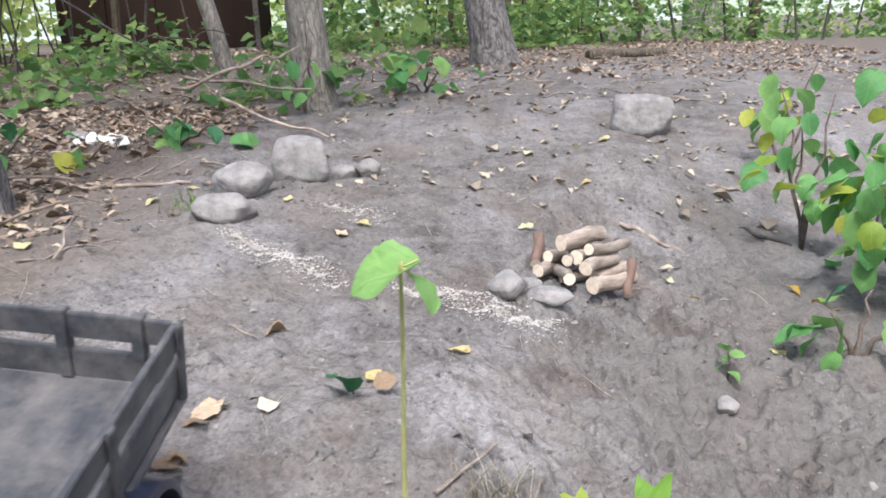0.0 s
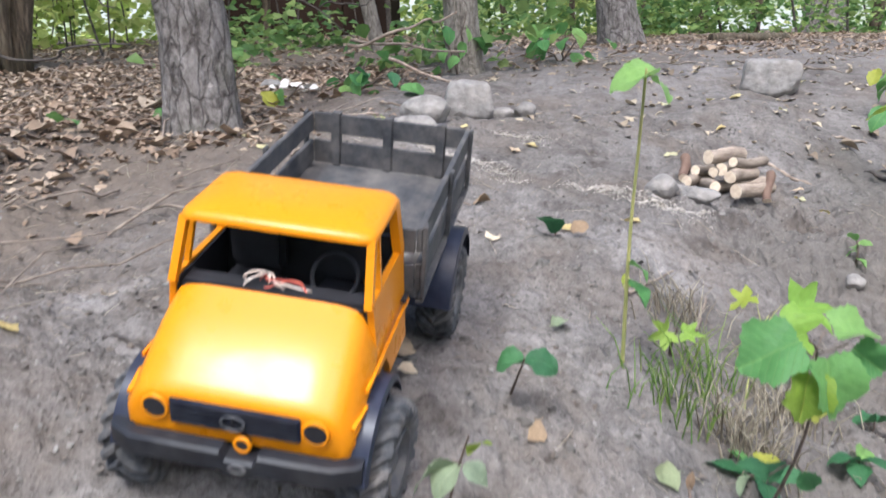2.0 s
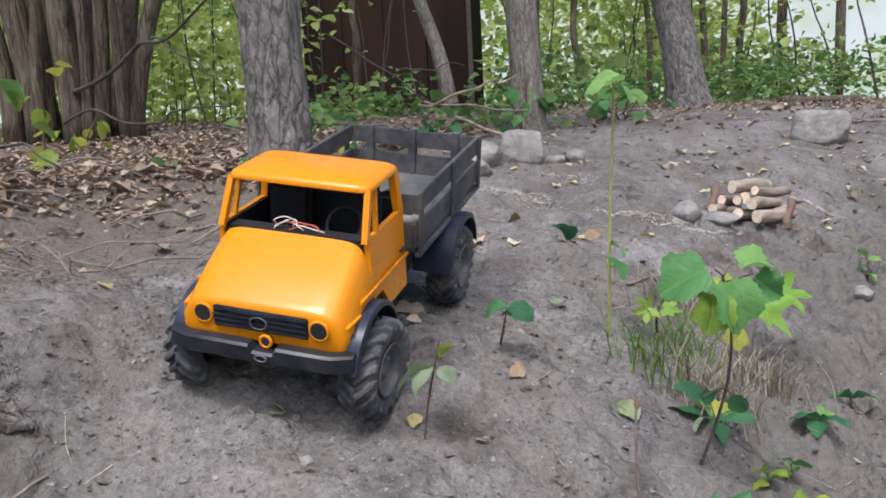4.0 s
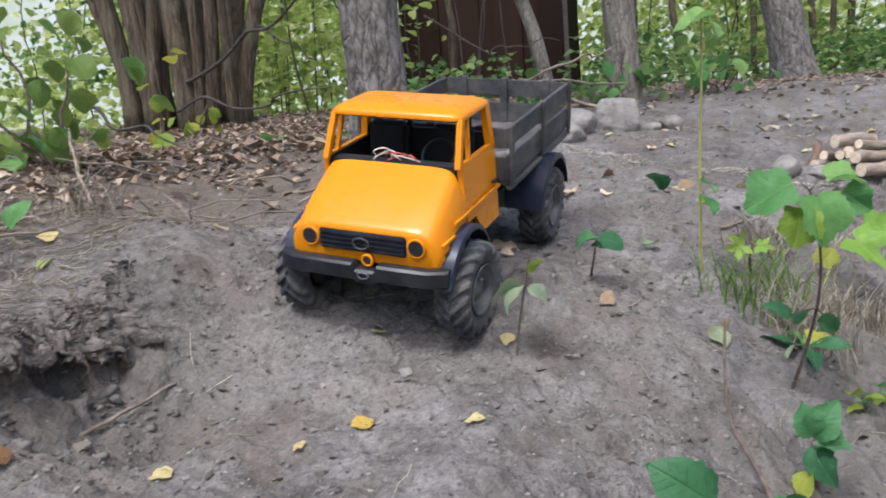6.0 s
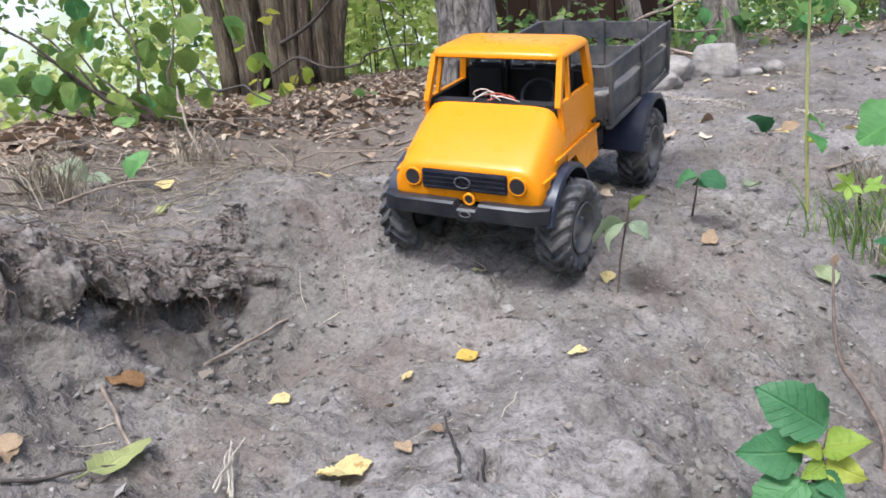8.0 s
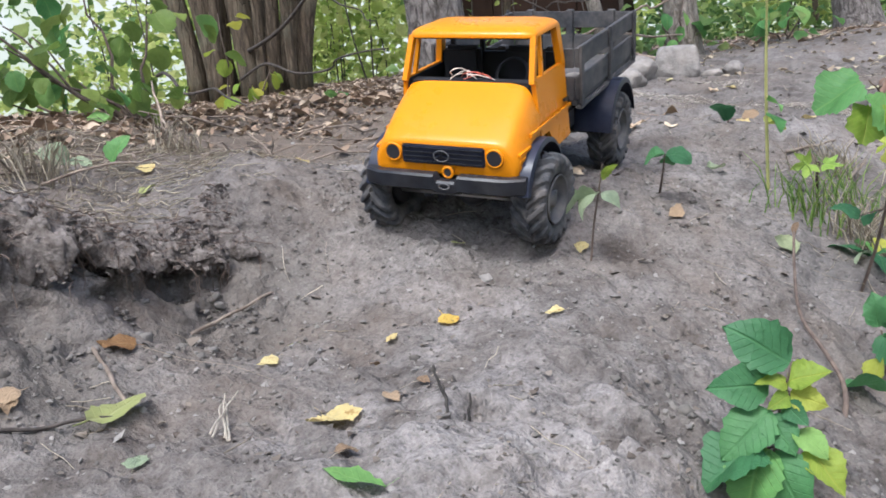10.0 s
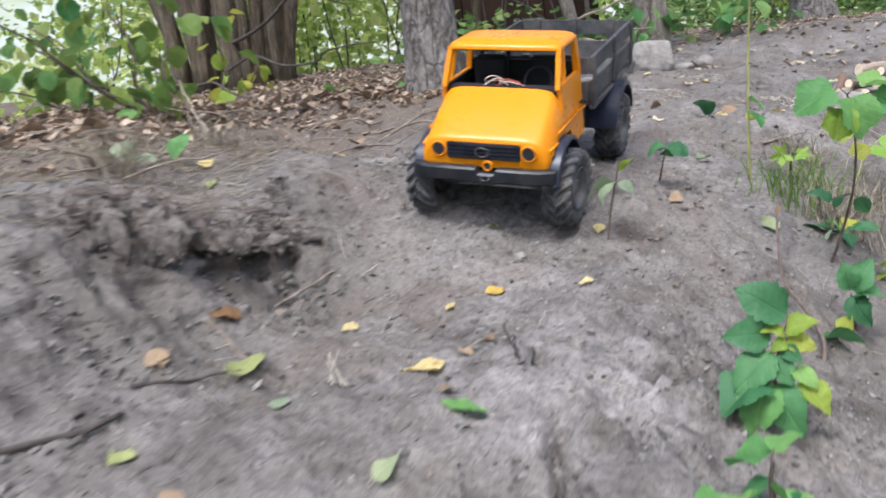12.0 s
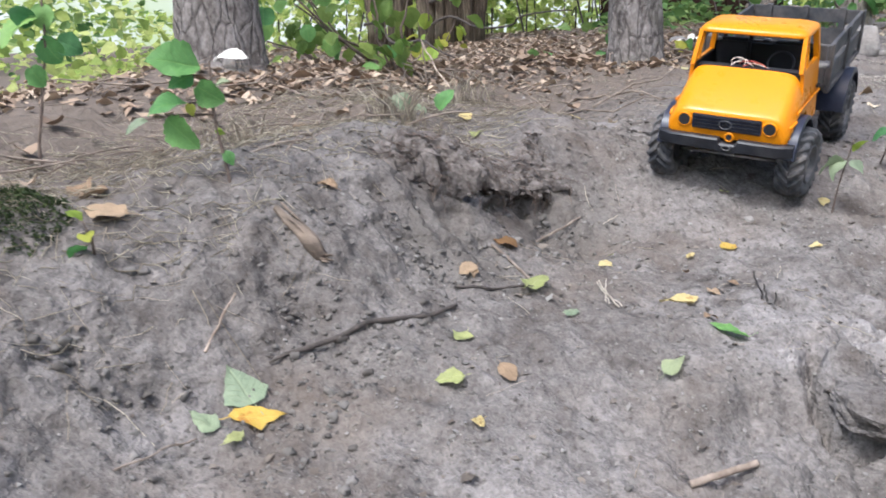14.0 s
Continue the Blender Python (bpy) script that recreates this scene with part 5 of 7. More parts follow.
tagged(new("root", mesh_of("root", *tube_arrays(pts, [0.0024, 0.0032, 0.0035, 0.0037, 0.0036, 0.0032, 0.0026, 0.0015], 10, True, 0.15, 3), DARK_TWIG)), "dark wavy root lying on grey soil", "root")

# ---- fallen leaves, each a thing of its own ----


def leaf_meshes(kind, mat, count, fold, curl, seed):
    out = []
    for k in range(count):
        v, f = leaf_shape(kind, fold * (0.5 + 0.5 * k), curl * (0.6 + 0.5 * k), seed + k, 9)
        sv, sf = tube_arrays([(0, 0.02, 0.0), (0.02, -0.12, 0.01), (0.03, -0.26, 0.03)], [0.012, 0.012, 0.008], 4, False)
        out.append(mesh_of("fallen_leaf", *merged([(v, f), (sv, sf)]), mat))
    return out


def fallen(label, meshes, spots, lift=0.003, tilt=9, group="fallen leaves"):
    """Leaves that lie on the soil and give way to its lumps: x, y, length, and the turn where it is known."""
    rnd = random.Random(len(spots) * 7 + len(label))
    for k, (x, y, s, *turn) in enumerate(spots):
        s *= 0.9
        up = ground_up(x, y, 0.03)
        m = Matrix.Translation((x, y, ground_z(x, y) + lift)) @ up.to_track_quat("Z", "Y").to_matrix().to_4x4() @ pose(0, 0, 0, rnd.gauss(0, tilt), rnd.gauss(0, tilt), turn[0] if turn else rnd.uniform(0, 360)) @ Matrix.Diagonal((s, s, s, 1)) @ Matrix.Translation((0, -0.45, 0.05))
        me = meshes[k % len(meshes)].copy()
        q = np.array([tuple(m @ v.co) for v in me.vertices])
        low = np.max([height(q[:, 0] + e, q[:, 1] + f) for e, f in ((0, 0), (0.005, 0), (-0.005, 0), (0, 0.005), (0, -0.005))], axis=0) + 0.003
        q[:, 2] = np.maximum(q[:, 2], low)
        back = m.inverted()
        for v, place in zip(me.vertices, q):
            v.co = back @ Vector(place)
        tagged(put_mesh("fallen_leaf", me, None, label, m), "", "leaf", group)


birch = leaf_meshes("birch", YELLOW_ONE, 4, 0.18, 0.3, 40)
fallen("yellow birch leaf lying on grey soil", birch, [(-0.59, 1.0, 0.036), (-0.47, 0.95, 0.036), (-0.11, 1.09, 0.04), (0.01, 1.21, 0.047), (0.70, 1.40, 0.034), (0.61, 1.47, 0.044), (0.72, 1.58, 0.036), (-0.20, 1.81, 0.046), (0.17, 1.90, 0.05), (0.23, 2.51, 0.05), (0.38, 2.57, 0.04), (0.37, 2.29, 0.034), (0.49, 2.69, 0.041), (0.60, 2.49, 0.042), (0.46, 1.72, 0.036), (0.50, 1.65, 0.035)])
fallen("yellow birch leaf lying on grey soil", birch, [(-0.39, 1.93, 0.036), (-0.64, 2.0, 0.047), (-0.70, 1.88, 0.045), (-0.85, 1.57, 0.045), (-0.95, 1.72, 0.047), (-0.77, 0.45, 0.036), (-0.58, 1.0, 0.03), (-0.46, 0.92, 0.024), (0.48, 2.68, 0.04), (0.78, 2.98, 0.048), (-0.93, 0.25, 0.044), (-0.236, 0.122, 0.026), (-0.521, -0.036, 0.032), (-0.41, 0.05, 0.018), (-0.253, 0.305, 0.028), (-0.47, -0.54, 0.018)])
fallen("pale yellow leaf lying on grey soil", leaf_meshes("birch", PALE_LIME_ONE, 3, 0.15, 0.3, 46), [(-1.12, 0.21, 0.055), (-0.87, 0.18, 0.038), (-0.54, 0.04, 0.026), (-0.556, -0.422, 0.036), (-0.527, -0.499, 0.038)])
fallen("bright golden leaf lying on the track", leaf_meshes("ovate", GOLD_ONE, 2, 0.2, 0.5, 60), [(-0.367, 0.116, 0.038), (0.76, 1.79, 0.042), (0.80, 1.72, 0.06)])
fallen("golden leaf under a green one below the bank", leaf_meshes("long", GOLD_ONE, 1, 0.08, 0.08, 62), [(-0.684, -0.648, 0.070, -105)], 0.002, 2)
fallen("large yellow leaf lying on the track", leaf_meshes("lobed", YELLOW_ONE, 1, 0.05, 0.08, 64), [(-0.377, -0.137, 0.056, 40)], 0.003, 2)
fallen("long yellow leaf with a green tip", leaf_meshes("long", PALE_LIME_ONE, 1, 0.2, 0.3, 66), [(-0.556, -0.222, 0.095, -78)], 0.003, 3)
fallen("olive leaf lying on grey soil", leaf_meshes("long", PALE_LIME_ONE, 2, 0.3, 0.4, 67), [(-0.41, 0.26, 0.022), (-0.675, -0.69, 0.036)])
fallen("pale green leaf lying on the track", leaf_meshes("birch", PALE_GREEN_ONE, 3, 0.2, 0.3, 70), [(-0.313, -0.365, 0.038), (-0.474, -0.282, 0.028), (-0.715, -0.69, 0.036), (-0.008, 0.47, 0.05)])
fallen("broad pale green leaf lying below the bank", leaf_meshes("birch", PALE_GREEN_ONE, 1, 0.08, 0.1, 73), [(-0.715, -0.635, 0.070, 15)], 0.004, 2)
fallen("curled green leaf lying on the track", leaf_meshes("long", GREEN_ONE, 1, 0.9, 1.6, 75), [(-0.275, -0.262, 0.050)], 0.006)
fallen("pale dry lobed leaf lying on soil", leaf_meshes("lobed", CREAM_ONE, 2, 0.2, 0.6, 80), [(-0.335, 0.56, 0.060), (-0.53, 0.66, 0.044), (-0.31, 0.97, 0.06)])
fallen("pale dry leaf lying on soil", leaf_meshes("ovate", CREAM_ONE, 3, 0.3, 0.5, 83), [(-0.516, 0.54, 0.040), (-0.24, 0.99, 0.042), (-0.77, 0.67, 0.036), (0.47, 1.77, 0.034), (-0.30, 0.48, 0.03), (-0.24, 1.73, 0.037), (-0.29, 0.69, 0.032)])
fallen("brown dry leaf lying on soil", leaf_meshes("ovate", TAN_ONE, 4, 0.5, 0.8, 90), [(-0.51, 0.475, 0.038), (-0.585, 0.59, 0.038), (-0.46, 0.58, 0.03), (-0.32, 0.86, 0.03), (-0.32, 0.93, 0.034), (-0.153, 0.458, 0.032), (-0.52, 0.28, 0.02), (-0.28, 1.23, 0.041), (-0.33, 0.85, 0.035), (-0.34, -0.085, 0.024), (-0.32, -0.055, 0.018), (-0.40, -0.01, 0.014), (-0.63, -0.275, 0.036), (-0.31, -0.22, 0.024), (-0.62, -0.28, 0.024)])
fallen("brown dry leaf lying on the bank", leaf_meshes("ovate", TAN_ONE, 3, 0.4, 0.7, 95), [(-0.48, -0.45, 0.034), (-0.93, -0.62, 0.06), (-1.04, -0.57, 0.052), (-1.12, -0.05, 0.04), (-0.80, -0.36, 0.034), (-0.79, -0.16, 0.036), (-0.98, -0.60, 0.05)])
fallen("orange-brown curled leaf before the burrow", leaf_meshes("ovate", RUST_ONE, 1, 0.9, 1.6, 98), [(-0.648, -0.118, 0.042, 60)], 0.004, 12)
fallen("grey-green rolled leaf on the bank's brow", leaf_meshes("long", PALE_GREEN_ONE, 1, 1.6, 0.3, 99), [(-0.13, 0.735, 0.06)], 0.008)

# moss cushion on the bank
p = on_ground(4200, -1.10, -0.90, -0.78, -0.62)
p = p[((p[:, 0] + 0.995) / 0.07) ** 2 + ((p[:, 1] + 0.700) / 0.06) ** 2 < 1 + 0.4 * value_noise(p[:, 0] * 40, p[:, 1] * 40, 9)]
p[:, 2] += 0.022 * np.clip(1 - ((p[:, 0] + 0.995) / 0.075) ** 2 - ((p[:, 1] + 0.700) / 0.065) ** 2, 0, 1) * rng.uniform(0.2, 1, len(p))
stuff("moss", scattered([small_leaf("long", s) for s in range(3)], p, turns(rng, len(p), 60), rng.uniform(0.004, 0.009, len(p)), rng), MOSS, "dark green moss cushion on the bank", "moss")

# pale scraps in the litter
p = on_ground(46, -1.12, -0.98, 2.40, 2.60)
p[:, 2] += 0.015
stuff("pale_scraps", scattered([small_leaf("round", s) for s in range(3)], p, turns(rng, len(p), 30), rng.uniform(0.015, 0.04, len(p)), rng), SCRAP_AND_LIT_LEAF, "white scraps lying in the leaf litter", "litter")

# ---- young plants ----


def plant(name, label, base, stem_pts, r, leaves, stem_mat=BROWN_STEM, group="seedlings", side_shoots=True, tip=None, droop=0.45, face=None):
    """A stem, and leaves: (place on it, way they point, size, shape, material), all from the stem's base."""
    x, y = base
    root = new(name)
    root.location = (x, y, ground_z(x, y) - 0.006)
    tagged(root, label, "plant", group)
    if tip:
        up = (tip - root.location.z) / stem_pts[-1][2]
        stem_pts = [(a, b, c * up) for a, b, c in stem_pts]
        leaves = [((at[0], at[1], at[2] * up), *rest) for at, *rest in leaves]
    stem_pts = eased(stem_pts, 2 if len(stem_pts) > 3 else 0)
    k = len(stem_pts)
    put_mesh("stem", mesh_of("stem", *tube_arrays(stem_pts, [r * (1 - 0.5 * i / (k - 1)) for i in range(k)], 8), stem_mat), root)
    for i, (at, way, size, kind, mat) in enumerate(leaves):
        at, way = Vector(at), (Vector(way).normalized() - Vector((0, 0, droop))).normalized()
        rnd = random.Random(i + int(x * 1000))
        v, f = leaf_shape(kind, rnd.uniform(0.18, 0.45), rnd.uniform(0.3, 0.9), i + 3, 15)
        side = way.cross(Vector((0, 0, 1)))
        side = side.normalized() if side.length > 0.05 else Vector((1, 0, 0))
        if face:
            side = way.cross(Vector(face)).normalized()
        up = side.cross(way)
        turn = Matrix((side, way, up)).transposed().to_4x4()
        stalk = Vector(at) - way * size * 0.25
        lf = put_mesh("leaf", mesh_of("leaf", v, f, mat), root, "", Matrix.Translation(at) @ turn @ pose(0, 0, 0, 0, rnd.uniform(-35, 35), 0) @ Matrix.Diagonal((size, size, size, 1)))
        if side_shoots:
            best = min((Vector(q) for q in stem_pts), key=lambda q: (q - at).length)
            if 0.004 < (best - at).length:
                put_mesh("leaf_stalk", mesh_of("leaf_stalk", *tube_arrays(bent(best, at, 0.05, 4, i), [r * 0.4] * 4, 5), stem_mat), root)
    return root


G, D, L = GREEN_ONE, DARK_ONE, LIME_ONE
plant("tall_seedling", "tall thin green seedling with one broad leaf", (-0.042, 0.682), [(0, 0, 0), (0.002, -0.01, 0.08), (0.005, -0.02, 0.17), (0.012, -0.035, 0.26), (0.016, -0.06, 0.34)], 0.0030,
      [((0.03, -0.05, 0.338), (-0.75, -0.15, 0.05), 0.062, "round", G), ((0.025, -0.06, 0.33), (0.6, -0.5, -0.35), 0.036, "round", G), ((0.006, -0.02, 0.13), (0.8, -0.5, 0.0), 0.035, "ovate", G), ((0.006, -0.02, 0.11), (0.6, -0.7, -0.2), 0.045, "ovate", G), ((0.0, 0.0, 0.10), (0.7, 0.6, 0.1), 0.04, "round", L)], STEM, tip=0.555)
plant("seedling", "small seedling with pale green and brown leaves", (-0.237, 0.290), [(0, 0, 0), (0.008, -0.004, 0.04), (0.02, -0.012, 0.075), (0.032, -0.028, 0.105)], 0.0017,
      [((0.014, -0.01, 0.078), (-0.8, -0.3, 0.0), 0.046, "ovate", PALE_GREEN_ONE), ((0.018, -0.012, 0.078), (-0.5, -0.8, -0.3), 0.046, "ovate", PALE_GREEN_ONE), ((0.03, -0.025, 0.09), (0.4, -0.2, 0.9), 0.034, "long", LIME_ONE), ((0.024, -0.012, 0.075), (0.9, -0.1, -0.1), 0.03, "ovate", PALE_GREEN_ONE)], tip=0.258)
plant("seedling", "small seedling with two dark leaves", (-0.185, 0.515), [(0, 0, 0), (0.01, -0.02, 0.035), (0.02, -0.045, 0.072)], 0.0019,
      [((0.018, -0.045, 0.074), (-0.95, 0.0, 0.12), 0.034, "round", D), ((0.022, -0.045, 0.074), (0.95, -0.1, 0.12), 0.038, "round", D), ((0.02, -0.04, 0.07), (0.1, 0.9, 0.1), 0.03, "round", D)], tip=0.248)
plant("upright_leaf_plant", "single dark green leaf standing in soil", (-0.135, 1.03), [(0, 0, 0), (0.002, 0, 0.012), (0.003, 0.0, 0.022)], 0.002,
      [((0.0, 0.0, 0.012), (-0.2, -0.3, 0.8), 0.052, "round", D), ((0.03, 0.01, 0.01), (0.6, 0.2, 0.7), 0.032, "round", TAN_ONE)])
plant("young_shoot", "leafy shoot with broad pale yellow-green leaves", (0.082, 0.452), [(0, 0, 0), (0.02, -0.02, 0.06), (0.035, -0.05, 0.13), (0.03, -0.09, 0.20), (0.02, -0.11, 0.235)], 0.0024,
      [((0.01, -0.12, 0.245), (-0.95, -0.1, -0.25), 0.063, "lobed", G), ((0.022, -0.12, 0.238), (0.25, -0.3, -0.75), 0.063, "lobed", G), ((0.03, -0.10, 0.245), (0.9, 0.1, 0.15), 0.050, "lobed", G), ((0.012, -0.125, 0.225), (-0.15, -0.4, -0.8), 0.050, "lobed", LIME_ONE), ((0.05, -0.10, 0.235), (0.9, -0.2, -0.6), 0.040, "lobed", G),
       ((0.0, -0.06, 0.10), (-0.7, -0.2, 0.5), 0.037, "ovate", D), ((0.035, -0.05, 0.10), (0.5, 0.2, -0.7), 0.033, "ovate", D), ((0.02, -0.03, 0.10), (-0.5, -0.6, -0.2), 0.030, "ovate", D), ((0.03, -0.05, 0.15), (0.5, 0.3, 0.6), 0.030, "lobed", LIME_ONE)], tip=0.315, droop=0.1, face=(-0.1, -0.75, 0.65))
plant("twining_shoot", "bare twining brown shoot with few leaves", (0.055, 0.14), [(0, 0, 0), (0.005, 0.03, 0.03), (-0.015, 0.09, 0.05), (-0.045, 0.15, 0.075), (-0.05, 0.22, 0.12), (-0.05, 0.25, 0.16)], 0.0032,
      [((0.0, 0.05, 0.03), (0.8, 0.2, 0.3), 0.06, "ovate", D), ((-0.05, 0.25, 0.155), (0.1, 0.3, 0.9), 0.022, "long", TAN_ONE)])
plant("bramble_shoot", "leafy dark green shoot with yellow-green top leaves", (-0.003, -0.035), [(0.000, 0.000, 0.000), (0.002, 0.003, 0.022), (0.003, 0.008, 0.050), (0.006, 0.011, 0.078), (0.012, 0.012, 0.100), (0.015, 0.009, 0.113)], 0.0026,
      [((0.018, 0.014, 0.126), (-0.82, -0.14, 0.55), 0.063, "ovate", D), ((0.001, 0.007, 0.108), (-0.92, -0.38, 0.01), 0.052, "ovate", D), ((0.015, 0.008, 0.108), (-0.84, -0.41, 0.35), 0.027, "ovate", LIME_ONE), ((0.015, 0.008, 0.109), (0.85, -0.17, 0.50), 0.036, "ovate", LIME_ONE), ((0.016, 0.006, 0.102), (0.89, -0.43, -0.17), 0.032, "ovate", LIME_ONE), ((0.016, 0.005, 0.100), (-0.64, -0.72, -0.26), 0.022, "ovate", LIME_ONE), ((0.001, -0.001, 0.086), (-0.68, -0.53, -0.51), 0.059, "ovate", D), ((0.001, -0.002, 0.083), (0.50, -0.62, -0.61), 0.039, "ovate", D), ((-0.002, -0.011, 0.060), (-0.84, -0.47, -0.26), 0.060, "lobed", D), ((-0.002, -0.012, 0.058), (-0.34, -0.60, -0.72), 0.066, "ovate", G), ((0.003, -0.013, 0.056), (0.39, -0.57, -0.73), 0.063, "ovate", D), ((0.028, -0.010, 0.059), (0.70, -0.51, -0.50), 0.045, "ovate", LIME_ONE), ((0.019, -0.005, 0.073), (0.76, -0.56, -0.32), 0.035, "ovate", G), ((0.012, 0.002, 0.093), (0.63, -0.69, -0.36), 0.027, "ovate", D)], droop=0.0, face=(-0.15, -0.7, 0.7))
plant("broad_leaf_shoot", "shoot with broad dark green leaves", (0.103, 0.271), [(0.000, 0.000, 0.000), (-0.001, 0.000, 0.023), (-0.004, -0.001, 0.042), (-0.006, -0.002, 0.061)], 0.0026,
      [((-0.008, -0.001, 0.064), (-0.13, -0.04, 0.99), 0.042, "ovate", D), ((-0.005, -0.001, 0.064), (0.47, -0.05, 0.88), 0.051, "ovate", D), ((-0.004, -0.003, 0.057), (0.38, -0.52, -0.77), 0.048, "ovate", D), ((-0.005, -0.003, 0.057), (0.91, -0.31, 0.28), 0.038, "lobed", D), ((-0.009, -0.010, 0.033), (-0.26, -0.57, -0.78), 0.039, "ovate", LIME_ONE)], droop=0.0, face=(-0.15, -0.7, 0.7))
for bx, by in ((-0.03, -0.36), (0.0, -0.27), (0.03, -0.42)):
    plant("bramble_shoot", "leafy dark green shoot on the broken edge", (bx, by), [(0, 0, 0), (0.0, -0.01, 0.03), (-0.004, -0.012, 0.06), (0.0, -0.02, 0.085)], 0.003,
          [((0.0, 0.0, 0.075), (-0.7, 0.4, 0.3), 0.045, "lobed", G), ((0.0, 0.0, 0.06), (-0.8, -0.4, 0.0), 0.045, "ovate", D), ((0.0, 0.0, 0.05), (0.5, -0.6, 0.2), 0.045, "lobed", G), ((0.0, 0.0, 0.035), (-0.3, -0.9, -0.1), 0.042, "ovate", D), ((0.0, 0.0, 0.085), (0.4, 0.7, 0.5), 0.042, "ovate", G), ((0.0, 0.0, 0.03), (-0.9, -0.2, 0.0), 0.04, "lobed", D), ((0.0, 0.0, 0.045), (0.2, -0.9, 0.2), 0.04, "lobed", D)])
plant("green_sprig", "bright green sprig on the drop", (0.474, 1.345), [(0, 0, 0), (0.004, 0, 0.03), (0.0, 0.0, 0.06)], 0.003,
      [((0.0, 0, 0.06), (-0.5, -0.2, 0.8), 0.03, "ovate", G), ((0.0, 0, 0.05), (0.7, -0.3, 0.5), 0.03, "ovate", G), ((0.0, 0, 0.035), (-0.8, -0.3, 0.2), 0.03, "ovate", G), ((0.0, 0, 0.02), (0.6, -0.6, 0.1), 0.03, "ovate", G), ((0, 0, 0.04), (0.1, 0.8, 0.5), 0.03, "ovate", G)])
MB = (0.123, 0.690)
MZ = ground_z(*MB)
plant("maple_seedling", "maple seedling with bright lime five-lobed leaves", MB, [(0, 0, 0), (0.006, 0.02, 0.02 + 0.2 * (0.16 - MZ)), (0.022, 0.06, 0.55 * (0.185 - MZ)), (0.034, 0.085, 0.185 - MZ)], 0.0018,
      [((0.070, 0.110, 0.215 - MZ), (0.9, 0.25, -0.15), 0.088, "maple", MAPLE_ONE), ((0.046, 0.088, 0.205 - MZ), (0.75, -0.35, -0.45), 0.085, "maple", MAPLE_ONE), ((0.036, 0.115, 0.228 - MZ), (-0.85, -0.1, -0.35), 0.045, "maple", LIME_ONE)], STEM, droop=0.0, face=(-0.15, -0.75, 0.65))
plant("lime_shoot", "yellow-green lobed shoot near the drop", (0.03, 0.75), [(0, 0, 0), (0.0, -0.01, 0.03), (0.005, -0.03, 0.055)], 0.003,
      [((0.0, -0.03, 0.055), (-0.6, -0.5, 0.0), 0.045, "maple", MAPLE_ONE), ((0.005, -0.03, 0.05), (0.7, -0.2, 0.1), 0.035, "maple", MAPLE_ONE)], droop=0.1, face=(-0.1, -0.7, 0.7))
plant("seedling", "low seedling with broad dark leaves on the drop", (0.255, 0.640), [(0, 0, 0), (0.002, -0.004, 0.018), (0.0, -0.008, 0.036)], 0.002,
      [((0.0, -0.008, 0.036), (-0.9, -0.2, 0.1), 0.046, "ovate", D), ((0.002, -0.008, 0.034), (0.8, -0.5, 0.1), 0.044, "ovate", D), ((0.0, -0.006, 0.028), (-0.2, -0.9, -0.1), 0.040, "ovate", D), ((0.002, -0.004, 0.03), (0.5, 0.7, 0.2), 0.036, "ovate", G)], droop=0.1)
plant("seedling", "low seedling with dark leaves on the drop", (0.330, 0.800), [(0, 0, 0), (0.002, -0.004, 0.016), (0.0, -0.008, 0.032)], 0.002,
      [((0.0, -0.008, 0.032), (-0.8, -0.4, 0.1), 0.044, "ovate", D), ((0.002, -0.008, 0.030), (0.9, -0.2, 0.1), 0.046, "ovate", D), ((0.0, -0.004, 0.026), (0.1, 0.9, 0.2), 0.036, "ovate", D)], droop=0.1)
for bx, by, tint in ((0.165, 0.470, LIME_ONE), (0.200, 0.520, G), (0.215, 0.455, LIME_ONE)):
    plant("green_sprig", "small yellow-green sprig low on the drop", (bx, by), [(0, 0, 0), (0.003, -0.003, 0.018), (0.0, -0.006, 0.034)], 0.0015,
          [((0.0, -0.006, 0.034), (-0.6, -0.4, 0.5), 0.024, "lobed", tint), ((0.001, -0.006, 0.030), (0.8, -0.3, 0.3), 0.026, "lobed", tint), ((0.0, -0.004, 0.020), (-0.7, -0.6, 0.0), 0.024, "ovate", L), ((0.001, -0.004, 0.022), (0.3, 0.8, 0.2), 0.022, "lobed", G)], droop=0.1)
plant("rosette", "low rosette of long dark green leaves", (0.100, 0.530), [(0, 0, 0), (0.0, -0.002, 0.006), (0.0, -0.004, 0.012)], 0.003,
      [((0.0, -0.004, 0.012), (-0.9, 0.2, 0.35), 0.060, "long", D), ((0.002, -0.004, 0.012), (0.9, -0.2, 0.25), 0.058, "long", D), ((0.0, -0.006, 0.010), (0.35, -0.9, 0.05), 0.055, "long", D), ((0.0, 0.0, 0.012), (-0.3, 0.8, 0.4), 0.050, "long", G), ((0.004, 0.0, 0.014), (0.7, 0.6, 0.3), 0.048, "ovate", LIME_ONE), ((-0.004, -0.004, 0.012), (-0.5, -0.8, 0.1), 0.040, "long", PALE_GREEN_ONE)], droop=0.1)
plant("sprout", "small green sprout on the bank", (-0.895, -0.668), [(0, 0, 0), (0.004, -0.004, 0.02), (0.0, -0.01, 0.045)], 0.002,
      [((0, -0.01, 0.045), (-0.3, -0.4, 0.8), 0.02, "round", L), ((0, -0.01, 0.03), (0.7, -0.3, 0.2), 0.02, "round", L), ((0, -0.01, 0.015), (-0.8, -0.5, 0.0), 0.024, "round", G)])
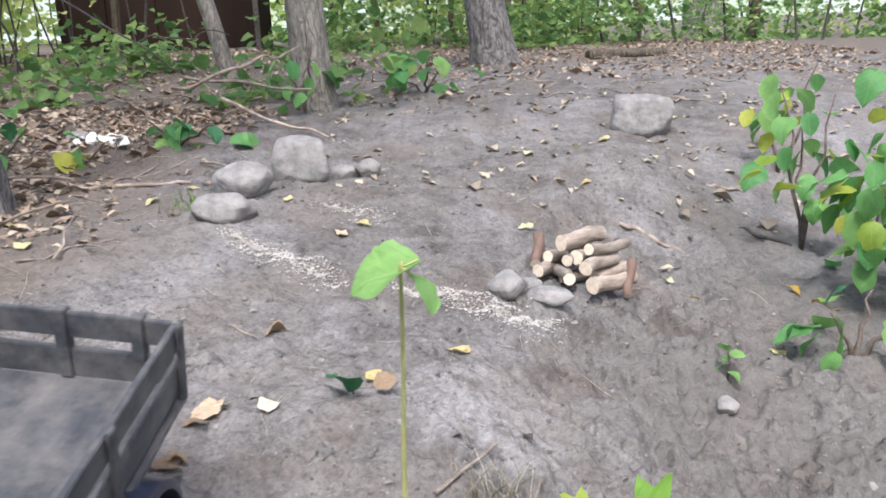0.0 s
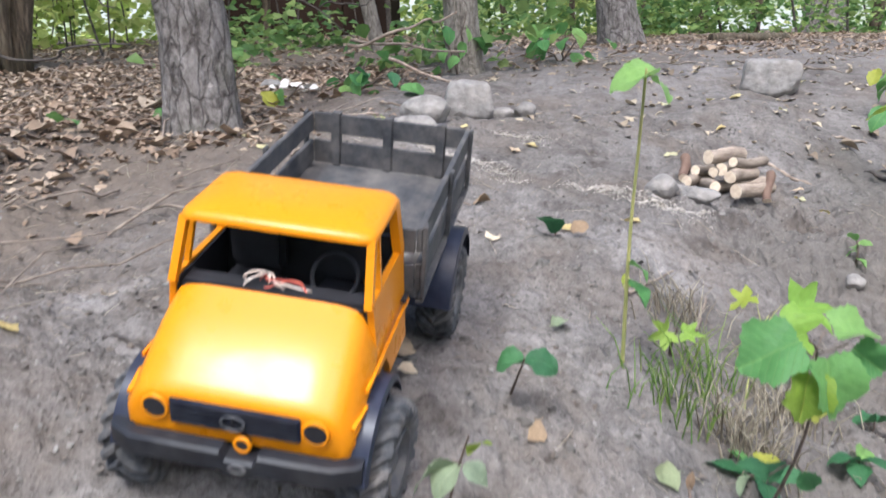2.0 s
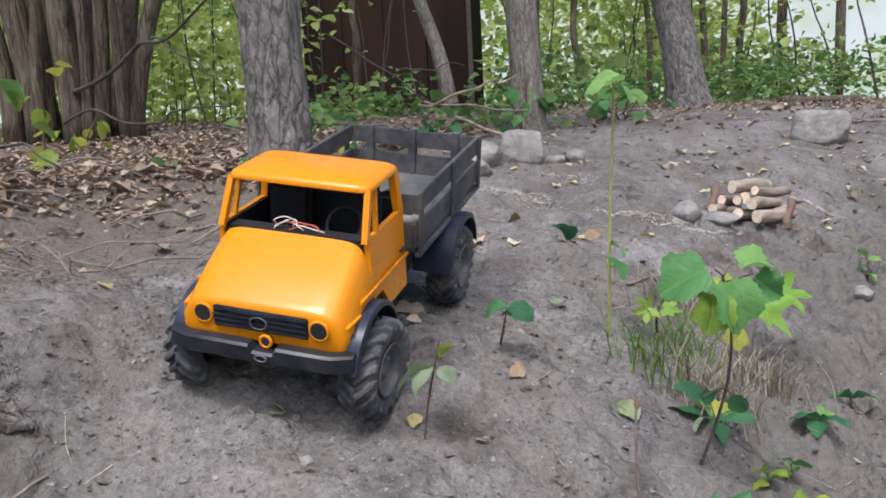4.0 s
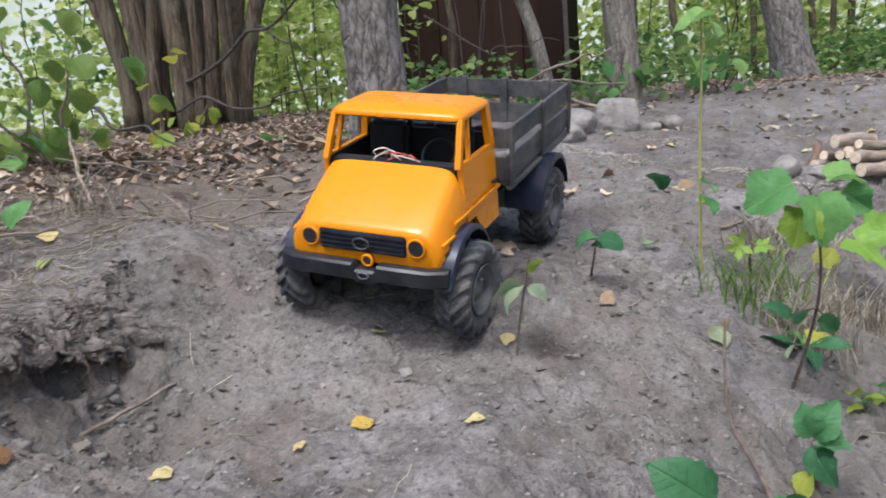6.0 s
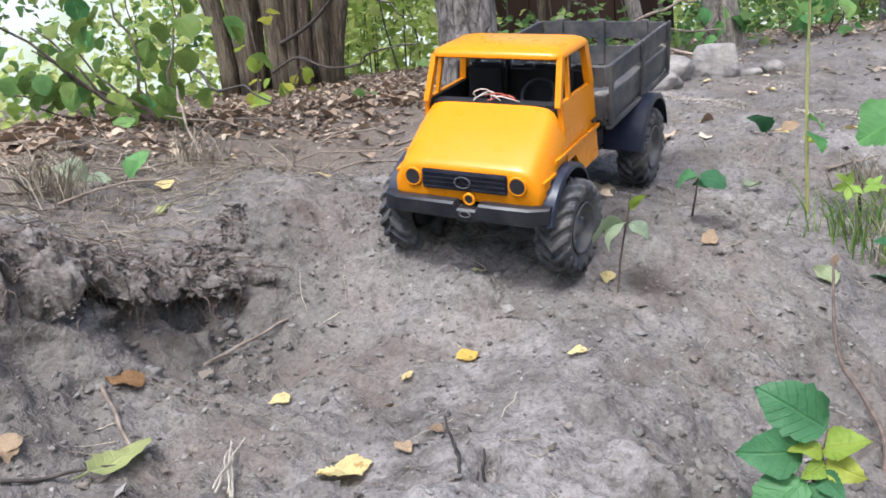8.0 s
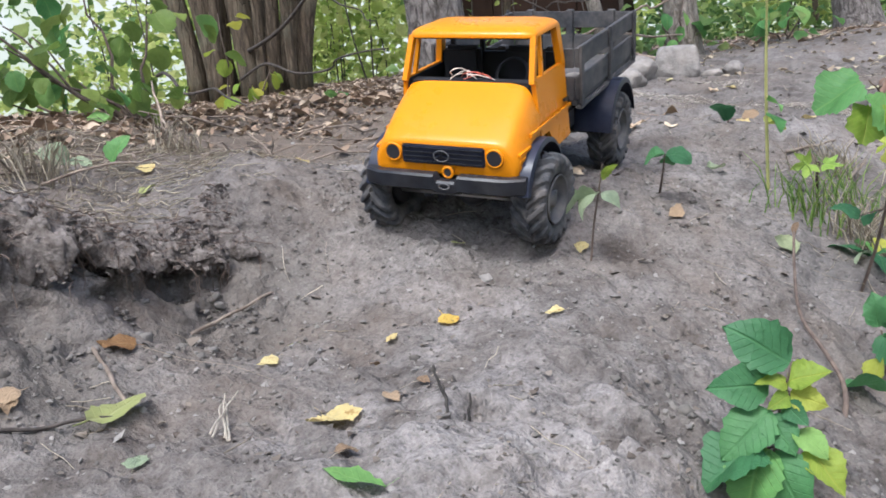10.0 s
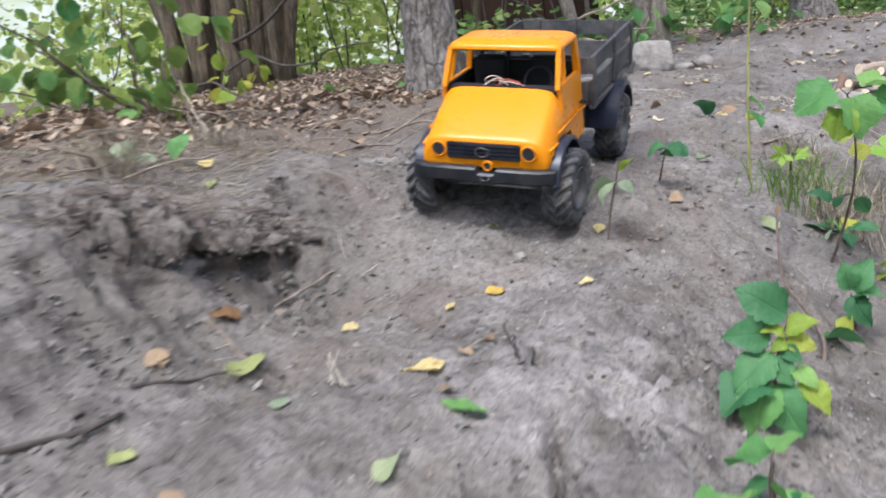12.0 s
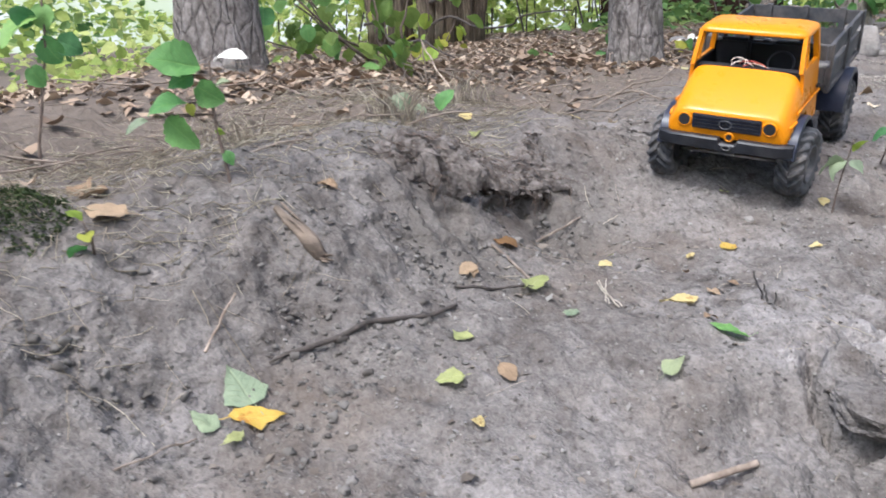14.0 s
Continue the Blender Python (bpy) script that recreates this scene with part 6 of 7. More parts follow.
plant("bank_seedling", "pale green seedling with broad leaves on the bank", (-0.984, 0.224), [(0, 0, 0), (0.0, 0.002, 0.012), (-0.004, 0.0, 0.022), (0.002, 0.004, 0.028)], 0.0016,
      [((0.002, 0.004, 0.028), (0.45, 0.40, 0.74), 0.052, "ovate", G), ((-0.035, -0.039, 0.039), (-0.56, -0.69, 0.36), 0.050, "ovate", PALE_GREEN_ONE), ((-0.043, -0.049, 0.029), (0.64, 0.6, 0.0), 0.050, "ovate", PALE_GREEN_ONE), ((-0.015, -0.016, 0.029), (-0.6, -0.73, -0.33), 0.040, "ovate", PALE_GREEN_ONE)], droop=0.0, face=(0.3, -0.75, 0.6))
# the second leaf is painted white for the strong light on it
plant("bank_sapling", "young green sapling with broad oval leaves", (-0.881, -0.462), [(0.000, 0.000, 0.000), (-0.004, -0.000, 0.028), (-0.009, -0.003, 0.062), (-0.013, -0.005, 0.099), (-0.012, -0.004, 0.145), (-0.012, -0.004, 0.163)], 0.0026,
      [((-0.020, -0.013, 0.159), (-0.53, -1.10, 0.18), 0.070, "ovate", G), ((-0.009, -0.001, 0.166), (0.80, 0.36, 0.06), 0.048, "long", SCRAP_AND_LIT_LEAF), ((-0.027, -0.020, 0.146), (-0.51, -1.04, -0.40), 0.035, "ovate", G), ((-0.024, -0.017, 0.133), (0.67, 0.26, -0.55), 0.039, "round", G), ((-0.035, -0.029, 0.115), (-0.53, -1.11, -0.18), 0.053, "ovate", G), ((-0.067, -0.068, 0.093), (-0.45, -1.07, -0.43), 0.032, "long", PALE_GREEN_ONE), ((-0.052, -0.048, 0.093), (0.59, 0.17, -0.70), 0.055, "ovate", G), ((-0.008, 0.001, 0.132), (0.77, 0.34, 0.25), 0.021, "ovate", PALE_GREEN_ONE), ((-0.033, -0.027, 0.111), (0.39, -0.05, -0.91), 0.018, "ovate", L), ((-0.005, 0.001, 0.046), (0.55, 0.03, -0.81), 0.022, "ovate", G), ((-0.012, -0.005, 0.075), (0.73, 0.29, -0.44), 0.013, "ovate", L)], droop=0.0, face=(0.35, -0.8, 0.55))
plant("bank_sapling", "thin sapling with rounded leaves on the bank", (-1.274, -0.469), [(0.000, 0.000, 0.000), (-0.007, -0.006, 0.034), (-0.003, 0.006, 0.090), (0.002, 0.014, 0.141), (0.010, 0.024, 0.200), (0.014, 0.023, 0.258), (0.018, 0.024, 0.290)], 0.003,
      [((0.006, 0.018, 0.207), (0.47, 0.26, -0.70), 0.045, "round", G), ((0.019, 0.037, 0.206), (0.61, 0.41, -0.39), 0.040, "round", D), ((-0.006, 0.002, 0.166), (0.44, 0.19, -0.77), 0.035, "round", G), ((0.007, 0.015, 0.240), (-0.36, -1.02, -0.58), 0.071, "ovate", G), ((0.005, 0.013, 0.234), (-0.33, -1.09, 0.51), 0.036, "round", D), ((0.014, 0.023, 0.258), (0.14, -0.15, -0.98), 0.037, "round", G)], droop=0.0, face=(0.4, -0.85, 0.4))
# grass tufts and dry stalks
for cx, cy, n, h, mat, lb in ((0.02, 0.62, 60, 0.07, GRASS, "tuft of green grass at the track's edge"), (0.10, 0.60, 70, 0.08, STRAW, "tuft of dry grass at the track's edge"), (-1.00, 0.10, 70, 0.09, STRAW, "tuft of dry grass on the bank"), (-1.06, -0.27, 50, 0.07, STRAW, "dry grass round the sapling"), (-0.62, 1.85, 30, 0.04, GRASS, "small grass tuft beside the stone"), (-1.02, 0.42, 40, 0.08, STRAW, "dry grass on the bank"), (0.05, 0.86, 70, 0.06, STRAW, "dry grass hanging over the drop"), (0.18, 0.72, 90, 0.07, STRAW, "dry grass hanging over the drop"), (0.07, 0.72, 45, 0.09, GRASS, "tuft of green grass on the brow"), (0.13, 0.62, 60, 0.08, STRAW, "dry grass among the leaves")):
    blades = []
    for k in range(n):
        x, y = cx + rng.normal(0, 0.03), cy + rng.normal(0, 0.03)
        z = ground_z(x, y)
        a, hh = rng.uniform(0, 6.28), h * rng.uniform(0.4, 1.0)
        blades.append(tube_arrays([(x, y, z - 0.003), (x + 0.2 * hh * math.cos(a), y + 0.2 * hh * math.sin(a), z + hh * 0.6), (x + 0.6 * hh * math.cos(a), y + 0.6 * hh * math.sin(a), z + hh)], [0.0013, 0.001, 0.0003], 3, False))
    stuff("grass_tuft", merged(blades), mat, lb, "grass")


def shrub(name, label, base, stems, n, size, mats, kind, seed, spread_r=0.12, stem_mat=BROWN_STEM, r=0.006):
    """Arching stems with broad leaves set along them."""
    rnd = random.Random(seed)
    x, y = base
    root = new(name)
    root.location = (x, y, ground_z(x, y) - 0.01)
    tagged(root, label, "shrub", "shrubs")
    shapes = {m: [mesh_of("leaf", *leaf_shape(kind, rnd.uniform(0.1, 0.3), rnd.uniform(0.2, 0.5), seed + i, 9), m) for i in range(2)] for m in mats}
    for j, tip in enumerate(stems):
        pts = bent((0, 0, 0), tip, 0.05, 7, seed + j)
        put_mesh("stem", mesh_of("stem", *tube_arrays(pts, [r * (1 - 0.11 * i) for i in range(7)], 7), stem_mat), root)
        for k in range(n):
            u = rnd.uniform(0.35, 1.0) * 5.99
            q = pts[int(u)].lerp(pts[int(u) + 1], u % 1)
            off = Vector((rnd.gauss(0, 1), rnd.gauss(0, 1), rnd.gauss(0, 0.7))) * spread_r * 0.5
            way = (Vector((off.x, off.y, rnd.uniform(-1.3, -0.1) * spread_r)) + Vector((1e-3, 0, 0))).normalized()
            m = mats[0] if rnd.random() < 0.8 else mats[-1]
            s = size * rnd.uniform(0.65, 1.2)
            put_mesh("leaf", rnd.choice(shapes[m]), root, "", Matrix.Translation(q + off) @ way.to_track_quat("Y", "Z").to_matrix().to_4x4() @ pose(0, 0, 0, 0, rnd.uniform(-30, 30), 0) @ Matrix.Diagonal((s, s, s, 1)))
    return root


shrub("hazel_shrub", "green shrub with broad toothed leaves", (0.95, 1.66), [(-0.10, 0.0, 0.30), (0.02, 0.15, 0.45), (0.08, 0.02, 0.36), (0.15, -0.1, 0.30), (0.2, 0.1, 0.42), (0.22, -0.2, 0.24), (0.3, 0.0, 0.3)], 24, 0.078, [G, LIME_ONE], "ovate", 3, 0.15)
shrub("hazel_shoot", "tall shoot with pointed green leaves", (0.90, 2.10), [(-0.02, 0.0, 0.34), (-0.04, 0.1, 0.42), (0.06, 0.0, 0.40)], 9, 0.085, [G, LIME_ONE], "ovate", 5, 0.12)
shrub("hazel_shoot", "leafy shoot in the hollow", (1.02, 2.60), [(-0.05, 0.0, 0.36), (0.1, 0.0, 0.34)], 5, 0.09, [G, L], "ovate", 7, 0.12)
shrub("low_shrub", "low green shoots in the hollow", (0.72, 1.40), [(-0.05, 0.0, 0.10), (0.1, -0.02, 0.12), (0.05, 0.06, 0.12)], 6, 0.075, [G, D], "ovate", 9, 0.10)
shrub("bank_shrub", "overhanging shrub with rounded green leaves", (-1.52, 0.86), [(-0.25, -0.15, 0.24), (-0.10, -0.02, 0.38), (0.05, 0.05, 0.30), (-0.35, -0.25, 0.36), (-0.2, -0.2, 0.10), (-0.05, 0.0, 0.12), (-0.3, -0.1, 0.30)], 14, 0.062, [OLIVE_ONE, G], "round", 11, 0.24)
shrub("bank_shrub", "overhanging shrub with yellowing leaves", (-1.80, 1.15), [(-0.15, -0.2, 0.30), (-0.30, -0.3, 0.16), (0.05, 0.0, 0.22)], 8, 0.06, [OLIVE_ONE, L], "round", 13, 0.24)
shrub("yellow_shrub", "thin shoot with bright yellow-green leaves", (-2.16, 2.02), [(0.05, -0.05, 0.42), (0.02, 0.0, 0.14)], 4, 0.07, [L], "round", 15, 0.08)
shrub("yellow_shrub", "thin shoot with bright yellow-green leaves", (-2.38, 2.50), [(0.0, -0.03, 0.12), (0.08, 0.03, 0.16)], 4, 0.075, [L], "round", 17, 0.08)
shrub("leafy_shoot", "low shoot with broad dark green leaves", (-0.85, 2.55), [(0.05, 0.0, 0.12), (-0.1, 0.0, 0.10), (0.15, -0.1, 0.08)], 5, 0.085, [G, D], "ovate", 19, 0.14)
shrub("leafy_shoot", "shoot with broad green leaves by the trunk", (-0.55, 3.12), [(0.05, -0.05, 0.26), (-0.06, -0.05, 0.22)], 4, 0.09, [G, D], "ovate", 21, 0.10)
shrub("leafy_shoot", "shoot with broad green leaves behind the truck", (-0.12, 3.5), [(0.03, -0.05, 0.16), (-0.12, -0.05, 0.14), (0.1, 0, 0.15)], 5, 0.085, [G], "round", 23, 0.12)
shrub("leafy_shoot", "low shoot with yellowing leaves in the litter", (-1.05, 2.28), [(0.1, 0.0, 0.08), (-0.12, 0.0, 0.07)], 4, 0.075, [L, G], "ovate", 25, 0.10)
shrub("leafy_shoot", "low shoot with dark green leaves by the pine", (-1.18, 2.05), [(0.1, 0.05, 0.14), (-0.08, 0.0, 0.12)], 5, 0.075, [G, D], "ovate", 27, 0.12)
shrub("leafy_shoot", "green shoot among the brown leaves", (-1.45, 1.60), [(0.0, 0.0, 0.06)], 3, 0.05, [G, L], "round", 29, 0.06)

# bare branches that reach across behind the pine
for k, (a, b, r) in enumerate((((-2.7, 2.9, 0.75), (-1.55, 2.3, 1.05), 0.012), ((-2.1, 2.7, 0.95), (-1.7, 2.5, 0.75), 0.006), ((-2.6, 2.7, 0.60), (-1.6, 2.4, 0.62), 0.008), ((-2.4, 1.9, 0.60), (-1.75, 1.6, 0.43), 0.008))):
    tagged(new("bare_branch", twig_mesh("bare_branch", a, b, r, r * 0.35, DARK_TWIG, 0.05, 8, 8, 60 + k)), "dark bare branch hanging between the trees", "branch")

# ---- the model truck ----
truck = new("model_truck")
truck.matrix_basis = pose(-0.413, 0.308, 0.1735, 12.3, 7.9, -1.5) @ Matrix.Diagonal((1.055, 1.055, 1.055, 1))
tagged(truck, "orange model truck with grey flatbed on the slope", "toy truck")
AXLE, BASE, RAD = 0.057, 0.311, 0.057


def loft(sections, mat, name, parent, label="", close=True):
    """Skin over rings of points."""
    bm = bmesh.new()
    rings = [[bm.verts.new(p) for p in ring] for ring in sections]
    k = len(rings[0])
    for a, b in zip(rings, rings[1:]):
        for i in range(k):
            bm.faces.new((a[i], a[(i + 1) % k], b[(i + 1) % k], b[i]))
    if close:
        bm.faces.new(rings[0])
        bm.faces.new(rings[-1])
    return part(name, bm, mat, parent, label)


def nose_ring(y, zb, zs, zt, w, lean=0.0, n=21, e=0.26):
    ring = [(-w + 0.002, y, zb), (-w, y, zb + 0.004)]
    for i in range(n):
        a = math.pi * i / (n - 1)
        c, s = math.cos(a), math.sin(a)
        up = zs + (zt - zs) * abs(s) ** e
        ring.append((-math.copysign(abs(c) ** e, c) * w * (1 - 0.15 * (up - zs) / (zt - zs)), y + lean * (up - zb), up))
    return ring + [(w, y, zb + 0.004), (w - 0.002, y, zb)]


def slab(name, poly, inner, outer, mat, parent, label="", bevel=0.0015):
    """A flat panel in the plane of y and z, between x = inner(z) and outer(z)."""
    bm = bmesh.new()
    a = [bm.verts.new((outer(z), y, z)) for y, z in poly]
    b = [bm.verts.new((inner(z), y, z)) for y, z in poly]
    bm.faces.new(a)
    bm.faces.new(b[::-1])
    k = len(poly)
    for i in range(k):
        bm.faces.new((a[i], b[i], b[(i + 1) % k], a[(i + 1) % k]))
    return part(name, bm, mat, parent, label, bevel=bevel)


def ring_arrays(r, t, n=28, m=8, turn=None):
    pts = [(r * math.cos(2 * math.pi * i / n), 0, r * math.sin(2 * math.pi * i / n)) for i in range(n)]
    v, f = [], []
    for i in range(n):
        a = 2 * math.pi * i / n
        for j in range(m):
            b = 2 * math.pi * j / m
            v.append(((r + t * math.cos(b)) * math.cos(a), t * math.sin(b), (r + t * math.cos(b)) * math.sin(a)))
            i2, j2 = (i + 1) % n, (j + 1) % m
            f += [(i * m + j, i2 * m + j, i2 * m + j2), (i * m + j, i2 * m + j2, i * m + j2)]
    return np.array(v), np.array(f)


def disc_bm(r, y0, y1, at, n=26):
    bm = bmesh.new()
    bmesh.ops.create_cone(bm, cap_ends=True, segments=n, radius1=r, radius2=r, depth=y1 - y0, matrix=Matrix.Translation((at[0], (y0 + y1) / 2, at[1])) @ Matrix.Rotation(radians(90), 4, "X"))
    return bm


# bonnet, doors, pillars and roof
cab = loft([nose_ring(y, zb, zs, zt, w) for y, zb, zs, zt, w in (
    (-0.0590, 0.1020, 0.114, 0.1365, 0.0885), (-0.0580, 0.0998, 0.116, 0.1400, 0.0930), (-0.0550, 0.0985, 0.118, 0.1432, 0.0955), (-0.0490, 0.0988, 0.121, 0.1475, 0.0968),
    (-0.0380, 0.1040, 0.126, 0.1558, 0.0978), (-0.0200, 0.1180, 0.134, 0.1682, 0.0982), (0.0, 0.1260, 0.143, 0.1805, 0.0980), (0.0180, 0.1260, 0.150, 0.1908, 0.0970), (0.0240, 0.1260, 0.153, 0.1945, 0.0960))], ORANGE, "bonnet", truck, "glossy orange bonnet and nose")
lean_out = lambda z: 0.0978 - max(0.0, z - 0.145) * 0.13  # noqa: E731
for s in (-1, 1):
    out = lambda z, s=s: s * lean_out(z)  # noqa: E731
    inn = lambda z, s=s: s * (lean_out(z) - 0.006)  # noqa: E731
    deep = lambda z, s=s: s * (lean_out(z) - 0.0085)  # noqa: E731
    door = slab("door", [(0.0245, 0.128), (0.052, 0.128), (0.066, 0.112), (0.072, 0.0985), (0.138, 0.0985), (0.138, 0.198), (0.0245, 0.198)], inn, out, ORANGE, truck)
    slab("inner_panel", [(0.026, 0.13), (0.053, 0.13), (0.073, 0.102), (0.136, 0.102), (0.136, 0.196), (0.026, 0.196)], deep, lambda z, s=s: s * (lean_out(z) - 0.0064), DARK, door, "dark liner added inside the door", 0)
    part("crease", bar((s * 0.0985, -0.018, 0.1415), (s * 0.0985, 0.137, 0.1415), 0.003, 0.004), ORANGE, door, bevel=0.001)
    part("door_handle", box(s * 0.098 - 0.002, s * 0.098 + 0.003, 0.112, 0.128, 0.150, 0.154), BLACK, door, bevel=0.001)
    part("windscreen_pillar", bar((s * 0.0875, 0.0235, 0.193), (s * 0.0830, 0.046, 0.2475), 0.0070, 0.008), ORANGE, truck, bevel=0.002)
    part("rear_pillar", bar((s * 0.0880, 0.131, 0.196), (s * 0.0815, 0.128, 0.2475), 0.0085, 0.013), ORANGE, truck, bevel=0.002)
    part("quarter_pillar", bar((s * 0.0885, 0.053, 0.196), (s * 0.0825, 0.064, 0.2475), 0.005, 0.005), ORANGE, truck, bevel=0.001)
    for j in range(3):
        part("nose_rib", bar((s * 0.0955, -0.050, 0.111 + 0.0075 * j), (s * 0.099, -0.022, 0.1125 + 0.0085 * j), 0.004, 0.0035), ORANGE, cab, bevel=0.001)


def round_ring(hx, y0, y1, z, r, n=6):
    ring = []
    for cx, cy, a0 in ((hx - r, y1 - r, 0), (-hx + r, y1 - r, 90), (-hx + r, y0 + r, 180), (hx - r, y0 + r, 270)):
        ring += [(cx + r * math.cos(radians(a0 + 90 * i / n)), cy + r * math.sin(radians(a0 + 90 * i / n)), z) for i in range(n + 1)]
    return ring


roof = loft([round_ring(0.087 - d, 0.038 + d * 1.1, 0.140 - d, z, 0.014) for d, z in ((0.001, 0.2455), (0.0, 0.2462), (0.0, 0.2490), (0.0012, 0.2515), (0.004, 0.2540), (0.009, 0.2563), (0.018, 0.2585), (0.032, 0.2600))], ORANGE, "roof", truck, "orange cab roof with dusty marks")
part("roof_lining", box(-0.080, 0.080, 0.044, 0.134, 0.2435, 0.2450), DARK, roof, "dark roof lining")
# another added dark liner hides the rear wall's orange from inside
part("inner_rear_wall", box(-0.088, 0.088, 0.1300, 0.1318, 0.136, 0.199), DARK, truck, "dark liner added inside the rear wall")
part("rear_wall", box(-0.092, 0.092, 0.1325, 0.138, 0.0985, 0.199), ORANGE, truck, bevel=0.001)
part("rear_window_frame", bar((-0.085, 0.131, 0.242), (0.085, 0.131, 0.242), 0.006, 0.010), DARK, truck)
part("rear_window_frame", bar((-0.085, 0.131, 0.205), (0.085, 0.131, 0.205), 0.006, 0.013), DARK, truck)
part("rear_window_bar", bar((-0.022, 0.131, 0.20), (-0.022, 0.131, 0.245), 0.006, 0.006), DARK, truck)
part("rear_window_bar", bar((0.060, 0.131, 0.20), (0.060, 0.131, 0.245), 0.006, 0.006), DARK, truck)
part("rear_window_bar", bar((-0.066, 0.131, 0.20), (-0.066, 0.131, 0.245), 0.006, 0.006), DARK, truck)
part("dashboard", box(-0.085, 0.085, 0.0255, 0.052, 0.162, 0.1935), DARK, truck, "black dashboard", bevel=0.004)
part("cab_floor", box(-0.089, 0.089, 0.027, 0.131, 0.130, 0.136), DARK, truck, "dark cab floor")
for s in (-1, 1):
    seat = part("seat", box(s * 0.045 - 0.028, s * 0.045 + 0.028, 0.075, 0.118, 0.136, 0.166), DARK, truck, "black seat", bevel=0.005)
    part("backrest", box(s * 0.045 - 0.027, s * 0.045 + 0.027, 0.108, 0.124, 0.168, 0.222), DARK, seat, bevel=0.005)
wheel_v, wheel_f = ring_arrays(0.021, 0.0022)
tilt = np.array(Matrix.Rotation(radians(-35), 3, "X"))
put_mesh("steering_wheel", mesh_of("steering_wheel", wheel_v @ tilt.T + (0.045, 0.066, 0.196), wheel_f, DARK), truck, "black steering wheel")
for k, (x0, x1, bow) in enumerate(((-0.028, 0.030, 0.006), (-0.018, 0.022, 0.009), (-0.030, -0.004, 0.012), (-0.008, 0.034, 0.004), (-0.024, 0.012, 0.008))):
    path = [(x0 + (x1 - x0) * u + 0.003 * math.sin(u * 8 + k), 0.036 + 0.006 * math.sin(u * 6.5 + 1.3 * k), 0.1955 + bow * math.sin(math.pi * u) ** 0.7 + 0.0012 * math.sin(u * 11 + k)) for u in np.linspace(0, 1, 22)]
    put_mesh("loose_wire", mesh_of("loose_wire", *tube_arrays(path, [0.0008] * 22, 6), RED_WIRE if k in (1, 3) else WIRE), truck, "thin red wire on the dashboard" if k in (1, 3) else "pale loose wire on the dashboard")
# nose: grille, lamps, crank boss, bumper
grille = part("grille", box(-0.0555, 0.0555, -0.0612, -0.057, 0.1118, 0.1362), NAVY, truck, "dark ribbed radiator grille", bevel=0.0015)
for j in range(4):
    part("rib", box(-0.0535, 0.0535, -0.0634, -0.0614, 0.1142 + 0.0058 * j, 0.1162 + 0.0058 * j), BLACK, grille, bevel=0.0005)
v, f = ring_arrays(0.0085, 0.0011, 24, 6)
badge = put_mesh("badge", mesh_of("badge", v * (1.15, 1, 0.8) + (0, -0.0645, 0.1240), f, RIM), grille, "plain dull badge ring")
bm = bmesh.new()
for a in (0, 120, 240):
    bar((0, -0.0645, 0.1240), (0.0088 * math.sin(radians(a)), -0.0645, 0.1240 + 0.0068 * math.cos(radians(a))), 0.002, 0.0012, bm)
part("badge_spoke", bm, BLACK, grille)
for s in (-1, 1):
    v, f = ring_arrays(0.0104, 0.0018, 32, 10)
    lamp = put_mesh("headlamp_ring", mesh_of("headlamp_ring", v + (s * 0.068, -0.0600, 0.1245), f, ORANGE), truck, "raised orange lamp ring")
    part("lamp_hole", disc_bm(0.0098, -0.0614, -0.0580, (s * 0.068, 0.1245)), DARK, lamp, "empty black headlamp")
v, f = ring_arrays(0.0064, 0.0019, 24, 8)
boss = put_mesh("crank_boss", mesh_of("crank_boss", v + (0.008, -0.0650, 0.1045), f, ORANGE), truck, "orange ring round the crank hole")
part("crank_hole", disc_bm(0.0060, -0.0660, -0.0590, (0.008, 0.1045)), DARK, boss, "black crank hole")
BUMPER_X = (-0.1075, -0.1030, -0.0850, -0.0300, -0.0080, -0.0040, 0.0080, 0.0200, 0.0240, 0.0450, 0.0850, 0.1030, 0.1075)
sections = []
for x in BUMPER_X:
    back = -0.0620 + 0.022 * max(0.0, (abs(x) - 0.098) / 0.0095)
    front = -0.0765 + 0.012 * max(0.0, (abs(x) - 0.075) / 0.0325) ** 2
    dip = 0.0075 if -0.005 < x < 0.021 else 0.0
    sections.append([(x, back, 0.0825 - dip * 0.4), (x, front + 0.003, 0.0825 - dip * 0.4), (x, front, 0.0850 - dip * 0.4), (x, front, 0.1010 - dip), (x, front + 0.003, 0.1035 - dip), (x, back, 0.1035 - dip)])
bumper = loft(sections, BLACK, "bumper", truck, "black plastic front bumper")
v, f = ring_arrays(0.0052, 0.0011, 20, 6)
put_mesh("tow_eye", mesh_of("tow_eye", v * (1.3, 1, 0.7) + (0.008, -0.0790, 0.0910), f, RIM), bumper, "dark towing eye")
part("bumper_bracket", box(-0.04, 0.04, -0.061, -0.03, 0.083, 0.094), BLACK, bumper)


